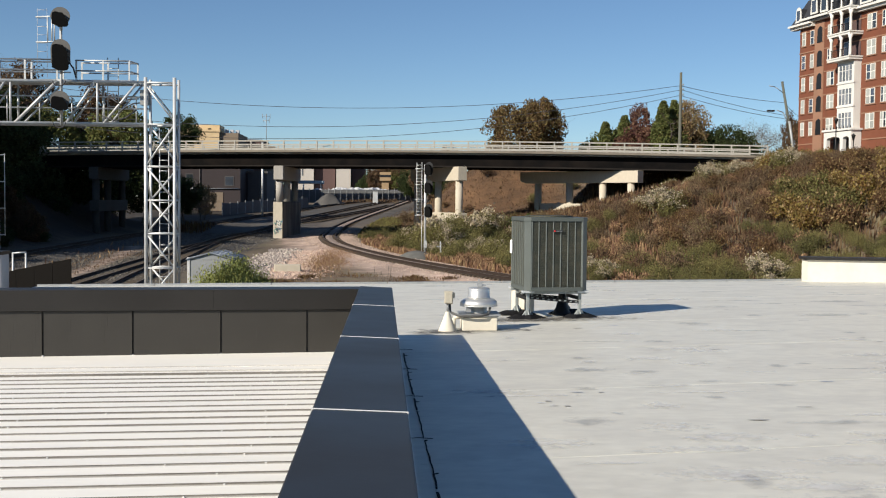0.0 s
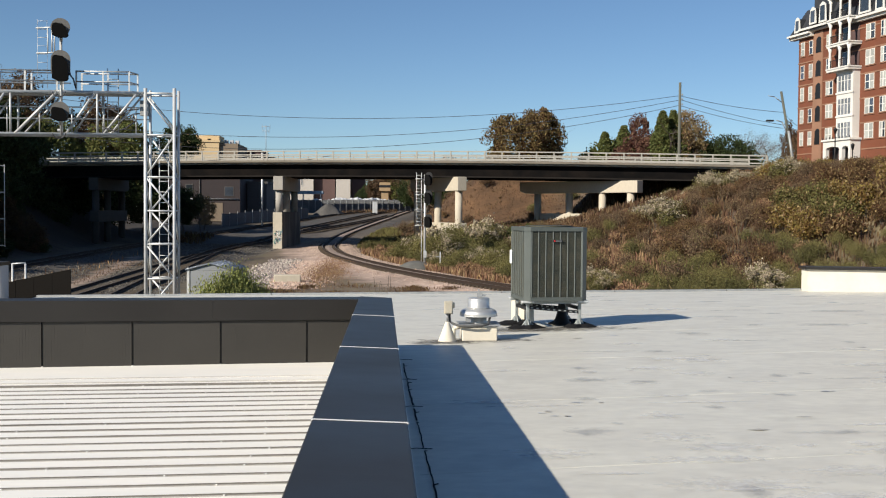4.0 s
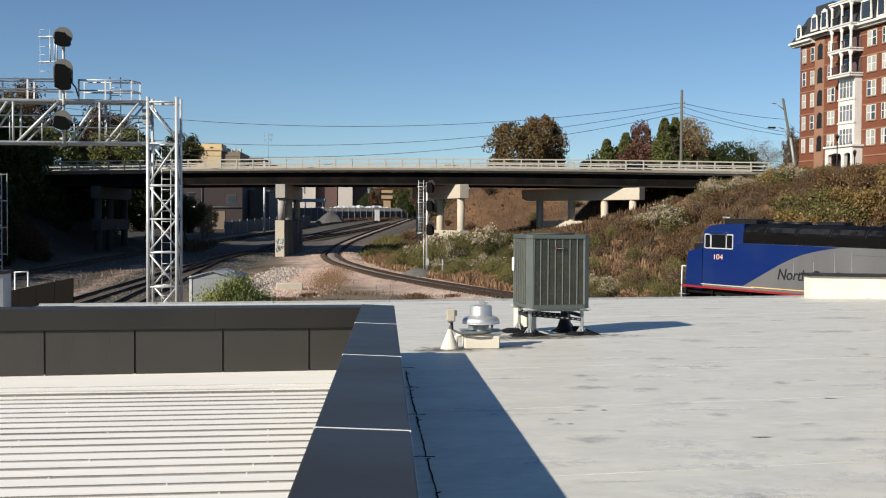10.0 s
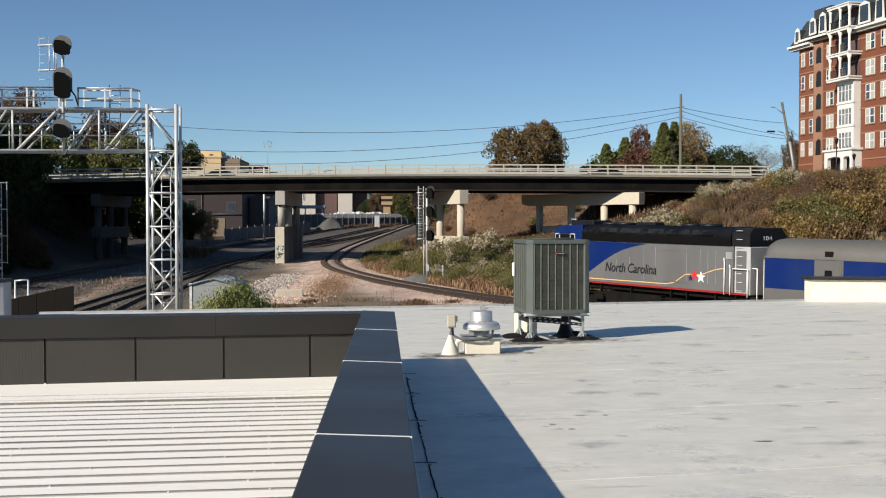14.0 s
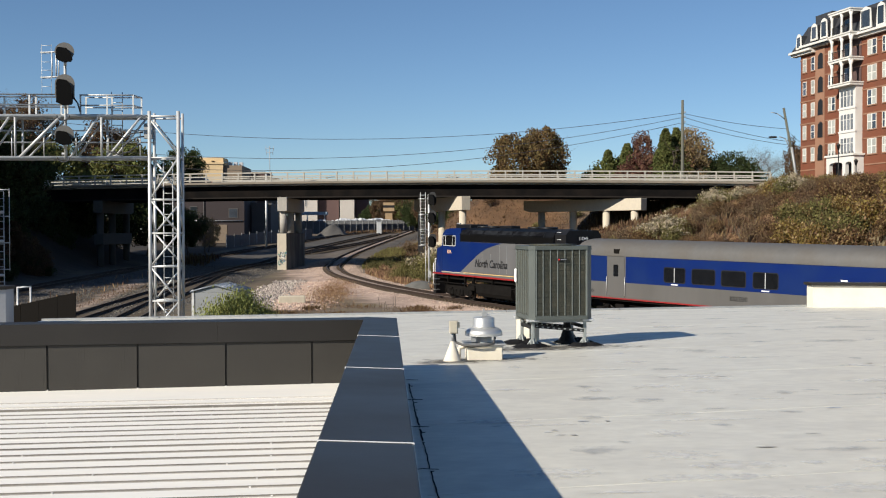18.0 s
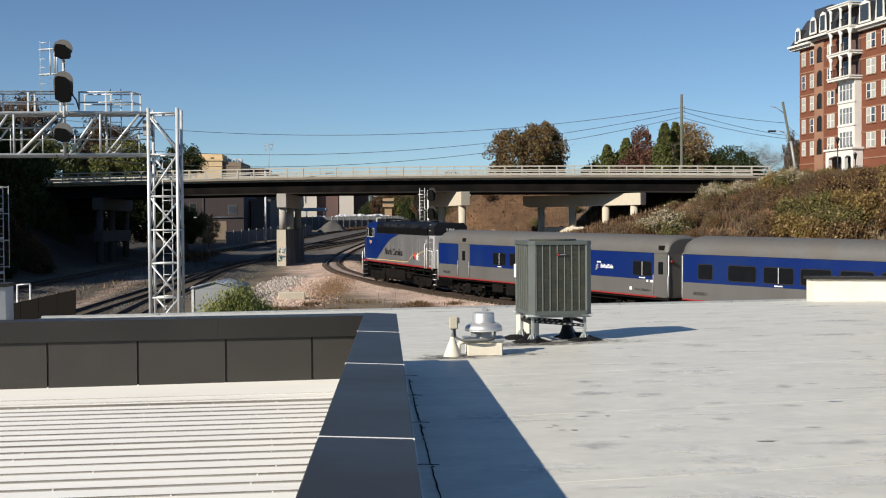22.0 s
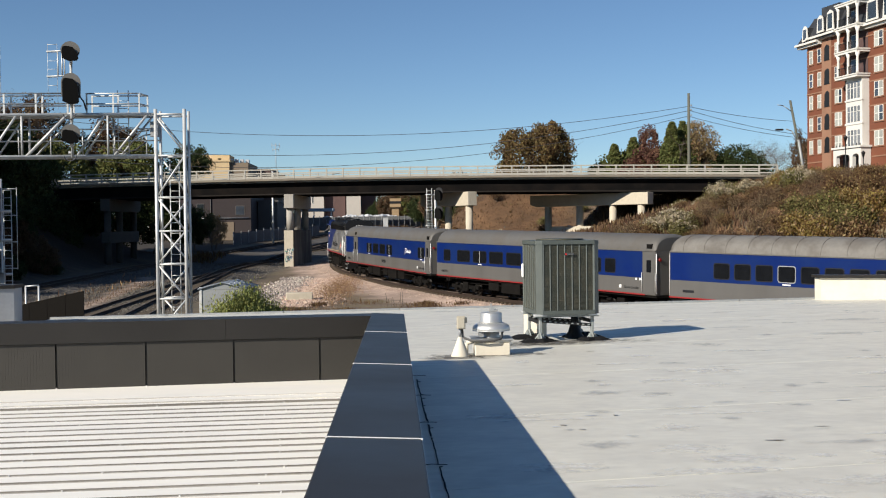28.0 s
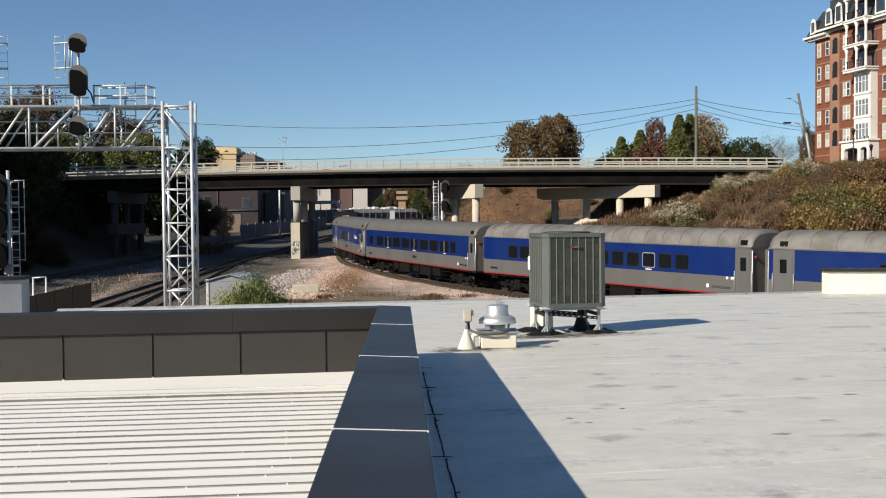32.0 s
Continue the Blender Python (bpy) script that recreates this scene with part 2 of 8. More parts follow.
def tube(bm, a, b, r, r2=None, seg=8, caps=True):
    """A round bar from a to b."""
    a, b = Vector(a), Vector(b)
    r2 = r if r2 is None else r2
    q = (b - a).to_track_quat("Z", "Y")
    rings = []
    for p, rad in ((a, r), (b, r2)):
        rings.append([bm.verts.new(p + q @ Vector((rad * math.cos(2 * math.pi * i / seg), rad * math.sin(2 * math.pi * i / seg), 0))) for i in range(seg)])
    for i in range(seg):
        j = (i + 1) % seg
        f = bm.faces.new((rings[0][i], rings[0][j], rings[1][j], rings[1][i]))
        f.smooth = True
    if caps:
        bm.faces.new(rings[0][::-1])
        bm.faces.new(rings[1])
    return bm


def T(*bars, r=0.03, seg=8):
    bm = bmesh.new()
    for a, b in bars:
        tube(bm, a, b, r, seg=seg)
    return bm


def pipe(pts, r, seg=6):
    """One bent bar through the points."""
    bm = bmesh.new()
    pts = [Vector(p) for p in pts]
    rings = []
    for i, p in enumerate(pts):
        d = (pts[min(i + 1, len(pts) - 1)] - pts[max(i - 1, 0)]).normalized()
        u = d.cross(Vector((0.13, 0.31, 0.94))).normalized()
        v = d.cross(u)
        rings.append([bm.verts.new(p + (u * math.cos(2 * math.pi * k / seg) + v * math.sin(2 * math.pi * k / seg)) * r) for k in range(seg)])
    for a, b in zip(rings, rings[1:]):
        for i in range(seg):
            j = (i + 1) % seg
            bm.faces.new((a[i], a[j], b[j], b[i])).smooth = True
    bm.faces.new(rings[0][::-1])
    bm.faces.new(rings[-1])
    return bm


def lathe(profile, seg=24, bm=None, c=(0, 0, 0)):
    """A turned body from (radius, height) pairs."""
    bm = bm or bmesh.new()
    rings = [[bm.verts.new((c[0] + r * math.cos(2 * math.pi * i / seg), c[1] + r * math.sin(2 * math.pi * i / seg), c[2] + z)) for i in range(seg)] for r, z in profile]
    for a, b in zip(rings, rings[1:]):
        for i in range(seg):
            j = (i + 1) % seg
            bm.faces.new((a[i], a[j], b[j], b[i])).smooth = True
    bm.faces.new(rings[0][::-1])
    bm.faces.new(rings[-1])
    return bm


def prism(outline, y0, y1, bm=None, axis="y"):
    """An outline of (x, z) pairs, thickened from y0 to y1 (or along x, from (y, z) pairs)."""
    bm = bm or bmesh.new()
    put = (lambda a, z, d: (a, d, z)) if axis == "y" else (lambda a, z, d: (d, a, z)) if axis == "x" else (lambda a, b, d: (a, b, d))
    r0 = [bm.verts.new(put(a, z, y0)) for a, z in outline]
    r1 = [bm.verts.new(put(a, z, y1)) for a, z in outline]
    k = len(outline)
    for i in range(k):
        j = (i + 1) % k
        bm.faces.new((r0[i], r0[j], r1[j], r1[i]))
    bm.faces.new(r0[::-1])
    bm.faces.new(r1)
    bmesh.ops.recalc_face_normals(bm, faces=bm.faces[:])
    return bm


def words(text, size, material, parent, m, label="", shear=0.0, extrude=0.004, width=None, bold=0.0):
    """Lettering in the built-in font, standing on the plane of m (x along the words, y up)."""
    cu = bpy.data.curves.new("lettering", "FONT")
    cu.body, cu.size, cu.shear, cu.extrude, cu.align_x = text, size, shear, extrude, "CENTER"
    cu.offset = bold
    cu.materials.append(material)
    ob = new("lettering", cu)
    ob.parent = parent
    ob.matrix_basis = m
    if width:
        bpy.context.view_layer.update()
        if ob.dimensions.x > 0:
            ob.matrix_basis = m @ Matrix.Diagonal((width / ob.dimensions.x, 1, 1, 1))
    if label:
        tagged(ob, label)
    return ob


def cloud(name, quads, material, parent, label=""):
    """A mesh of many small loose leaves from an array of quads."""
    n = len(quads)
    me = bpy.data.meshes.new(name)
    me.from_pydata(quads.reshape(-1, 3).tolist(), [], np.arange(n * 4).reshape(-1, 4).tolist())
    me.materials.append(material)
    ob = new(name, me)
    if parent:
        ob.parent = parent
    if label:
        tagged(ob, label)
    return ob


def leaves(rng, centres, size, up=0.0, long=1.6):
    """Quads of about that size round the centres, turned at random; up pulls their long side upright."""
    n = len(centres)
    a = rng.normal(size=(n, 3))
    a[:, 2] += up * np.sign(a[:, 2])
    a /= np.linalg.norm(a, axis=1)[:, None]
    b = np.cross(a, rng.normal(size=(n, 3)))
    b /= np.linalg.norm(b, axis=1)[:, None]
    s = size * rng.uniform(0.6, 1.4, (n, 1))
    a, b = a * s * long / 2, b * s / 2
    return np.stack([centres - a, centres + b * 0.9 - a * 0.1, centres + a, centres - b * 0.9 + a * 0.1], 1)

# near-black concrete: shade on the pier's long sides, put into the colour
PIERSHADE = mat("soot_stained_concrete", (0.085, 0.080, 0.072), 0.9, var=0.45, scale=0.7, fine=5, bump=0.3, dist=0.02, stretch=(1, 1, 0.4), tint=(0.14, 0.13, 0.115))
# concrete darkened so that the far bent looks deep in shade
BENTSHADE = mat("mossy_dark_concrete", (0.062, 0.058, 0.05), 0.9, var=0.3, scale=0.5, fine=6)
BAYGLASS = mat("bay_glass", (0.17, 0.18, 0.19), 0.15, var=0.35, scale=0.8, fine=3, bump=0, gloss=0.7, per="object", spread=0.35)
# lighter brown than the girder: sun on the flange, put in the colour
FLANGE = mat("faded_girder_flange", (0.022, 0.019, 0.017), 0.8, gloss=0.1, var=0.25, scale=0.5, fine=5)
SHEDWALL = mat("dim_grey_cladding", (0.08, 0.075, 0.072), 0.8, var=0.2, scale=0.4, fine=4)
MESHWIRE = mat("fence_mesh_wire", (0.13, 0.133, 0.136), 0.6, 0.2, var=0.2, scale=1, fine=9)
ACBAR = mat("pale_grey_green_paint", (0.155, 0.172, 0.158), 0.45, var=0.1, scale=4, fine=40, bump=0.03)
COILFIN = mat("olive_coil_fin", (0.050, 0.054, 0.040), 0.6, var=0.3, scale=6, fine=60, tint=(0.062, 0.060, 0.042))


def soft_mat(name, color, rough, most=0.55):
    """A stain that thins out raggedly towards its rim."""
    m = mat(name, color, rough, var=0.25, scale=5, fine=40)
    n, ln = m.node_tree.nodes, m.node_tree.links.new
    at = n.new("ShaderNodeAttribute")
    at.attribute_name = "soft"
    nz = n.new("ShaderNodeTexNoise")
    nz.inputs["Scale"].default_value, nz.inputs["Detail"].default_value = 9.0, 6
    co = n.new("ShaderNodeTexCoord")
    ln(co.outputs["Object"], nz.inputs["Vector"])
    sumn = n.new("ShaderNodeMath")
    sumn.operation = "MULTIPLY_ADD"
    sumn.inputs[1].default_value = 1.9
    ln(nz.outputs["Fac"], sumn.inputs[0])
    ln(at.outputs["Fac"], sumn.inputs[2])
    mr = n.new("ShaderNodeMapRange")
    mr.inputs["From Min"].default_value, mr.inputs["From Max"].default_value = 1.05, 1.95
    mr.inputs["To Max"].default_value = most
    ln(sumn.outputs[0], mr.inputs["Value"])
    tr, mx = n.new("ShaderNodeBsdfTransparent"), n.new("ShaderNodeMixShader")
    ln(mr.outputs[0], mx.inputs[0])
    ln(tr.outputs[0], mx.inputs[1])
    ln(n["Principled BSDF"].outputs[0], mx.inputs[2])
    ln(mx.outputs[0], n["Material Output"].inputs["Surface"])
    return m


STAIN_GREY = soft_mat("soft_grey_stain", (0.36, 0.37, 0.39), 0.5, 0.38)
STAIN_PALE = soft_mat("soft_pale_scuff", (0.74, 0.735, 0.715), 0.5)
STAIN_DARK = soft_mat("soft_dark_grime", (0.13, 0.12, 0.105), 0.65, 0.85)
LEAF_BROOM = leaf_mat("yellow_green_leaves", (0.205, 0.178, 0.072), (0.150, 0.135, 0.057))
FASCIA = mat("weathered_deck_edge", (0.19, 0.165, 0.13), 0.85, var=0.3, scale=0.6, fine=6, stretch=(0.5, 1, 1))
TOWERTAN = mat("dull_tan_boards", (0.34, 0.235, 0.13), 0.8, var=0.2, scale=0.5, fine=4)
LEAF_FADED = leaf_mat("faded_grass_blades", (0.165, 0.100, 0.060), (0.120, 0.076, 0.047))
LEAF_FEATHER = leaf_mat("dark_olive_sprays", (0.142, 0.128, 0.052), (0.105, 0.100, 0.042))
LEAF_TAN = leaf_mat("pale_tan_leaves", (0.32, 0.22, 0.115), (0.24, 0.17, 0.085))
# the silver end's sun sheen is put in as a paler base colour
PALEREAR = mat("pale_grey_paint", (0.50, 0.50, 0.495), 0.36, 0.25, var=0.12, scale=1, fine=8)
LEAF_CONE = leaf_mat("dark_olive_needles", (0.150, 0.158, 0.054), (0.112, 0.126, 0.044))
LEAF_STRAW = leaf_mat("straw_green_leaves", (0.215, 0.185, 0.095), (0.155, 0.145, 0.07))
STANDPAINT = mat("dull_green_grey_steel", (0.30, 0.325, 0.315), 0.5, 0.2, var=0.18, scale=5, fine=60)
PALEGRAVEL = mat("pale_gravel", (0.112, 0.11, 0.10), 0.95, var=0.3, scale=1.5, fine=12, bump=0.5, dist=0.06)
LOCOSILVER = mat("loco_silver_paint", (0.150, 0.151, 0.153), 0.42, 0.15, var=0.10, scale=0.5, fine=4, bump=0.02, stretch=(1, 1, 0.3), tint=(0.118, 0.119, 0.121))
LEAF_LEAFY = leaf_mat("mid_green_leaves", (0.075, 0.098, 0.030), (0.055, 0.075, 0.024))

# ---- the railway's line, by its curvature along the way ----
KNOT = [-200, 0, 25, 45, 65, 85, 100, 115, 140, 300]
BEND = [-0.001, -0.00452, -0.00759, -0.00593, -0.00749, -0.0040, -0.0050, -0.0015, 0.0, 0.0]
LS = np.arange(-170.0, 331.0, 1.0)
LH = 2.10077 + np.cumsum(np.interp(LS, KNOT, BEND))
LH += 2.10077 - np.interp(0, LS, LH)
LX, LY = np.cumsum(np.cos(LH)), np.cumsum(np.sin(LH))
LX += 14.314 - np.interp(0, LS, LX)
LY += 66.377 - np.interp(0, LS, LY)


def rail_z(y):
    return -0.921 + 0.0151 * (np.clip(y, 20, 133) - 66.4) + 0.0054 * np.clip(y - 133, 0, 17) + 0.042 * np.clip(y - 150, 0, 105)


def line_at(s):
    """Place and heading of the curved track at s metres along it; z is the rail top."""
    x, y, h = np.interp(s, LS, LX), np.interp(s, LS, LY), np.interp(s, LS, LH)
    return x, y, -0.921 + 0.01415 * np.clip(s, -60, 70) + np.where(y > 138, rail_z(y) - rail_z(138), 0), h


def smooth(a):
    a = np.clip(a, 0, 1)
    return a * a * (3 - 2 * a)


MAINS = [((-20.6, 20), (-19.7, 69), (-19.2, 100), (-18.6, 120), (-17.8, 135), (-17.0, 150), (-15.7, 163), (-13.6, 178), (-10.6, 194), (-6.8, 212), (-2.2, 235), (2.5, 255), (22, 330)),
         ((-37.0, 20), (-31.6, 100), (-30.9, 120), (-30.2, 138), (-28.0, 157), (-25.0, 170), (-21.5, 186), (-17.2, 200), (-11.0, 229), (-5.0, 245), (0.5, 262), (25, 330)),
         ((-13.6, 20), (-15.6, 58), (-16.6, 76), (-17.5, 96), (-18.3, 112), (-18.6, 120)),
         ((-16.9, 152), (-15.4, 163), (-13.15, 172), (-10.4, 180), (-7.6, 188.5), (-4.07, 203), (-1.56, 214), (3.4, 236))]


def main_x(k, y):
    return np.interp(y, [p[1] for p in MAINS[k]], [p[0] for p in MAINS[k]])


def right_of_line(x, y):
    """Metres to the right of the curved track (its far side), for arrays."""
    x, y = np.asarray(x, float), np.asarray(y, float)
    px, py = LX[::4], LY[::4]
    d2 = (x[..., None] - px) ** 2 + (y[..., None] - py) ** 2
    i = d2.argmin(-1)
    h = LH[::4][i]
    return (x - px[i]) * np.sin(h) - (y - py[i]) * np.cos(h)


def ground_z(x, y):
    x, y = np.asarray(x, float), np.asarray(y, float)
    base = rail_z(y) - 0.42
    r = right_of_line(x, y)
    a = np.abs(r)
    z = base + 0.15 * (1 - smooth((a - 2.0) / 1.8))
    past = smooth((y - 158 + 0.168 * x) / 14)
    bank = (7.4 * smooth((r - 5) / 33)) * (1 - past) + 9.4 * smooth((r - 6) / 16) * past * (1 - 0.45 * smooth((y - 172) / 80))
    bank = bank * (1 - 0.42 * smooth((y - 110) / 12) * (1 - smooth((x - 31) / 9)) * (1 - past))
    bank = bank + 1.7 * smooth((x - 33) / 6) * smooth((r - 18) / 8) * (1 - past)
    z = np.where(r > 0, z + bank, z)
    for k, end in ((0, 1e4), (1, 1e4), (2, 120)):
        z = np.maximum(z, base + 0.17 * (1 - smooth((np.abs(x - main_x(k, y)) - 2.0) / 1.8)) * (y < end))
    left = main_x(1, y) - 5 - x
    z = z + 8.5 * smooth(left / 16) * (1 - smooth((y - 150) / 24))
    v = (y - 143.37) * 0.9861 + (x + 54.28) * 0.166
    under = smooth((x - 23) / 6) * smooth((v + 1) / 3) * (1 - smooth((v - 15) / 4))
    z = np.where(r > 0, z * (1 - under) + (4.3 + 3.9 * smooth((v - 2.5) / 8)) * under, z)
    bumps = np.sin(x * 0.31 + 1.3 * np.sin(y * 0.17)) * np.cos(y * 0.27 + x * 0.11)
    return z + 0.25 * bumps * (smooth((r - 6) / 8) + smooth(left / 6)) + 0.05 * bumps


def ticks(*runs):
    out = []
    for a, b, step in runs:
        out += list(np.arange(a, b, step))
    return np.array(out + [runs[-1][1]])


gx = ticks((-2500, -200, 250), (-200, -70, 13), (-70, -34, 2.4), (-34, 62, 1.0), (62, 130, 5), (130, 300, 25), (300, 2500, 240))
gy = ticks((-400, 0, 60), (0, 40, 5), (40, 150, 1.1), (150, 260, 4), (260, 500, 24), (500, 4500, 400))
GX, GY = np.meshgrid(gx, gy)
GZ = ground_z(GX, GY)
nx, ny = len(gx), len(gy)
idx = np.arange(nx * ny).reshape(ny, nx)
me = bpy.data.meshes.new("ground")
me.from_pydata(np.stack([GX, GY, GZ], -1).reshape(-1, 3).tolist(), [],
               np.stack([idx[:-1, :-1], idx[:-1, 1:], idx[1:, 1:], idx[1:, :-1]], -1).reshape(-1, 4).tolist())
me.polygons.foreach_set("use_smooth", [True] * len(me.polygons))
ground = tagged(new("ground", me), "rough ground of ballast, dry grass and red clay", "ground", kind="structure")


def ground_material():
    m = mat("ground_soil", (0.17, 0.125, 0.085), 0.95, var=0.55, scale=0.35, fine=2.2, bump=0.8, dist=0.12, tint=(0.13, 0.105, 0.06))
    nt = m.node_tree
    n, ln = nt.nodes, nt.links.new
    at = n.new("ShaderNodeAttribute")
    at.attribute_name = "cover"
    hsv = [k for k in n if k.type == "HUE_SAT"][0]
    soil = hsv.inputs["Color"].links[0].from_socket
    sep = n.new("ShaderNodeSeparateColor")
    ln(at.outputs["Color"], sep.inputs[0])
    last = soil
    for i, c in enumerate(((0.41, 0.305, 0.245), (0.066, 0.060, 0.053), (0.105, 0.057, 0.027))):
        mx = n.new("ShaderNodeMix")
        mx.data_type = "RGBA"
        ln(sep.outputs[i], mx.inputs[0])
        ln(last, mx.inputs[6])
        mx.inputs[7].default_value = (*c, 1)
        last = mx.outputs[2]
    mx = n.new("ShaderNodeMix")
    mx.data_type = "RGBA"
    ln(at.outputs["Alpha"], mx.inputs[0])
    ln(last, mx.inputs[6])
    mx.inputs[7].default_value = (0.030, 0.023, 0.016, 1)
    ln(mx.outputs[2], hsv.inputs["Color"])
    return m


# what covers the ground: pink ballast by the curve, grey ballast by the main tracks, clay on the far bank
cov = np.zeros((ny, nx, 4))
GR = right_of_line(GX, GY)
jag = 1.2 * np.sin(GX * 1.7 + GY * 0.9) * np.sin(GY * 1.3 - GX * 0.6)
cov[..., 0] = smooth((5.2 + jag - np.abs(GR + 1.5)) / 2.5) * (1 - 0.75 * smooth((GY - 140) / 12))
cov[..., 1] = smooth((main_x(0, GY) + 6 + 7 * smooth((GY - 150) / 15) + jag - GX) / 2) * smooth((GX - main_x(1, GY) + 5) / 3) * (1 - cov[..., 0])
cov[..., 2] = smooth((GR - 7) / 3) * smooth((GY - 134 + 0.168 * GX + jag) / 8) * (1 - smooth((GR - 30) / 8))
# alpha: the left bank's tree shade, put in as near-black soil
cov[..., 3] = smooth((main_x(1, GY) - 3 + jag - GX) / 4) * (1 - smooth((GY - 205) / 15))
dirt = smooth((1.3 + 0.4 * jag - np.abs(GX + 22.2 + 0.097 * (GY - 82))) / 0.8) * smooth((GY - 66) / 6) * (1 - smooth((GY - 116) / 6))
cov[..., 0] = np.maximum(cov[..., 0], 0.7 * dirt)
cov[..., 1] *= 1 - dirt
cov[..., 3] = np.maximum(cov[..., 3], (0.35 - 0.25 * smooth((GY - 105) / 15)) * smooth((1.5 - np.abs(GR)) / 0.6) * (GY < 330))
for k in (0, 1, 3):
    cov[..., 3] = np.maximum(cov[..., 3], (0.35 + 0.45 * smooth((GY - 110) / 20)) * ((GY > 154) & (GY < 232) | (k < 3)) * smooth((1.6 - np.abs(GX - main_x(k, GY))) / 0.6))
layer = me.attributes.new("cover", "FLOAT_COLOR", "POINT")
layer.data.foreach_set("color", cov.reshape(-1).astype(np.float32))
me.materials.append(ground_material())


# ---- the flat roof that the camera overlooks ----
def roof_z(x, y):
    return 2.93 - 0.0215 * y + 0.012 * x


def cap_z(y):
    return 3.63 - 0.0215 * y


def slab(bm, x0, x1, y0, y1, top, thick):
    """A slab whose top follows the function top."""
    c = [(x0, y0), (x1, y0), (x1, y1), (x0, y1)]
    return hexa(bm, [(x, y, top(x, y) - thick) for x, y in c] + [(x, y, top(x, y)) for x, y in c])


FAR_Y = 27.9
bm = bmesh.new()
slab(bm, 0.06, 26, -14, FAR_Y, roof_z, 0.3)
slab(bm, -8.6, 0.06, 14.1, FAR_Y, roof_z, 0.3)
flat_roof = tagged(part("flat_roof", bm, MEMBRANE), "pale grey membrane flat roof with stains and seams", "roof", kind="structure")
bm = bmesh.new()
slab(bm, -30, -0.1, -14, 14.0, lambda x, y: roof_z(x, y) - 0.6, 0.3)
tagged(part("lower_roof_deck", bm, GREYWALL), "plain deck under the white metal roof", "roof", kind="structure")
bm = B((-8.5, 25.9, FAR_Y - 0.3, FAR_Y - 0.02, -2.5, 1.9), (25.6, 25.9, -14, FAR_Y - 0.3, -2.5, 2.0), (-8.5, -8.2, 14.3, FAR_Y - 0.3, -2.5, 1.9), (-30, -8.5, 14.0, 14.3, -2.5, 1.9))
tagged(part("wall_north", bm, CREAM), "outer building walls below the roof edge", "wall", kind="structure")

# parapet with dark coping between the two roofs
parapet = thing("parapet", "low parapet wall with dark metal coping", "parapet")
bm = bmesh.new()
slab(bm, -0.27, 0.06, -6, 13.9, lambda x, y: cap_z(y) - 0.03, 1.1)
part("wall_core", bm, PANEL, parapet)
JOINTS = [-4.4, -1.4, 1.67, 4.76, 7.85, 10.94, 14.17]
for a, b in zip(JOINTS, JOINTS[1:]):
    bm = prism([(-0.307, -0.13), (-0.295, -0.13), (-0.295, -0.03), (0.096, -0.03), (0.096, -0.13), (0.108, -0.13), (0.108, -0.004), (0.100, 0.0), (-0.300, 0.0), (-0.307, -0.004)], a + 0.008, b - 0.008)
    for v in bm.verts:
        v.co.z += cap_z(v.co.y) + 0.042 * (0.108 - v.co.x)
    part("coping", bm, COPING, parapet)
for y in JOINTS[1:-1]:
    bm = bmesh.new()
    slab(bm, -0.31, 0.111, y - 0.0038, y + 0.0038, lambda x, y: cap_z(y) + 0.003 + 0.042 * (0.108 - x), 0.034)
    part("sealant_joint", bm, SEALANT, parapet, "thin white sealant strip")

# cross wall at the far end of the white roof: fascia above, ribbed panels below
def cross_y(x):
    return 13.86 + 0.10 * (x + 0.3)


cross = thing("cross_wall", "dark fascia wall with ribbed metal panels", "wall")


def cross_slab(bm, x0, x1, y0, y1, z0, z1):
    c = [(x0, y0), (x1, y0), (x1, y1), (x0, y1)]
    hexa(bm, [(x, cross_y(x) + y, cap_z(14) + z0) for x, y in c] + [(x, cross_y(x) + y, cap_z(14) + z1) for x, y in c])


for a, b in ((-14, -10.4), (-10.4, -6.7), (-6.7, -2.1), (-2.1, -0.3)):
    bm = bmesh.new()
    cross_slab(bm, a + 0.0012, b - 0.0012, 0.0, 0.42, -0.255, 0.0)
    part("fascia_coping", bm, COPING, cross)
bm = bmesh.new()
cross_slab(bm, -14, -0.2, 0.06, 0.36, -1.5, -0.256)
part("wall_core", bm, PANEL, cross)
pj = [-14 + 1.054 * k for k in range(13)]
off = -0.955 - (-14 + 1.054 * 12)
for a in pj:
    a += off
    b = min(a + 1.054, -0.28)
    if b - a < 0.1:
        continue
    bm = bmesh.new()
    k = int((b - a) / 0.036)
    for i in range(k):
        x0 = a + 0.012 + i * 0.036
        cross_slab(bm, x0, min(x0 + 0.022, b - 0.012), 0.0348, 0.06, -0.875, -0.262)
    cross_slab(bm, a + 0.012, b - 0.012, 0.036, 0.06, -0.875, -0.262)
    part("ribbed_panel", bm, PANEL, cross)
    bm = bmesh.new()
    cross_slab(bm, b - 0.008, b + 0.006, 0.016, 0.06, -0.875, -0.795)
    part("sealant_dab", bm, SEALANT, cross, "white sealant dab")


# white ribbed metal roof below; its ribs run square to the cross wall
def white_z(x, y):
    return 2.84 - 0.0215 * y + 0.006 * x


def white_slab(bm, x0, x1, d0, d1, lift, thick):
    """A sheet between two lines along the ribs, d0 and d1 metres out at the parapet."""
    c = [(x0, d0 + 0.053 * x0), (x1, d0 + 0.053 * x1), (x1, d1 + 0.053 * x1), (x0, d1 + 0.053 * x0)]
    return hexa(bm, [(x, y, white_z(x, y) + lift - thick) for x, y in c] + [(x, y, white_z(x, y) + lift) for x, y in c])


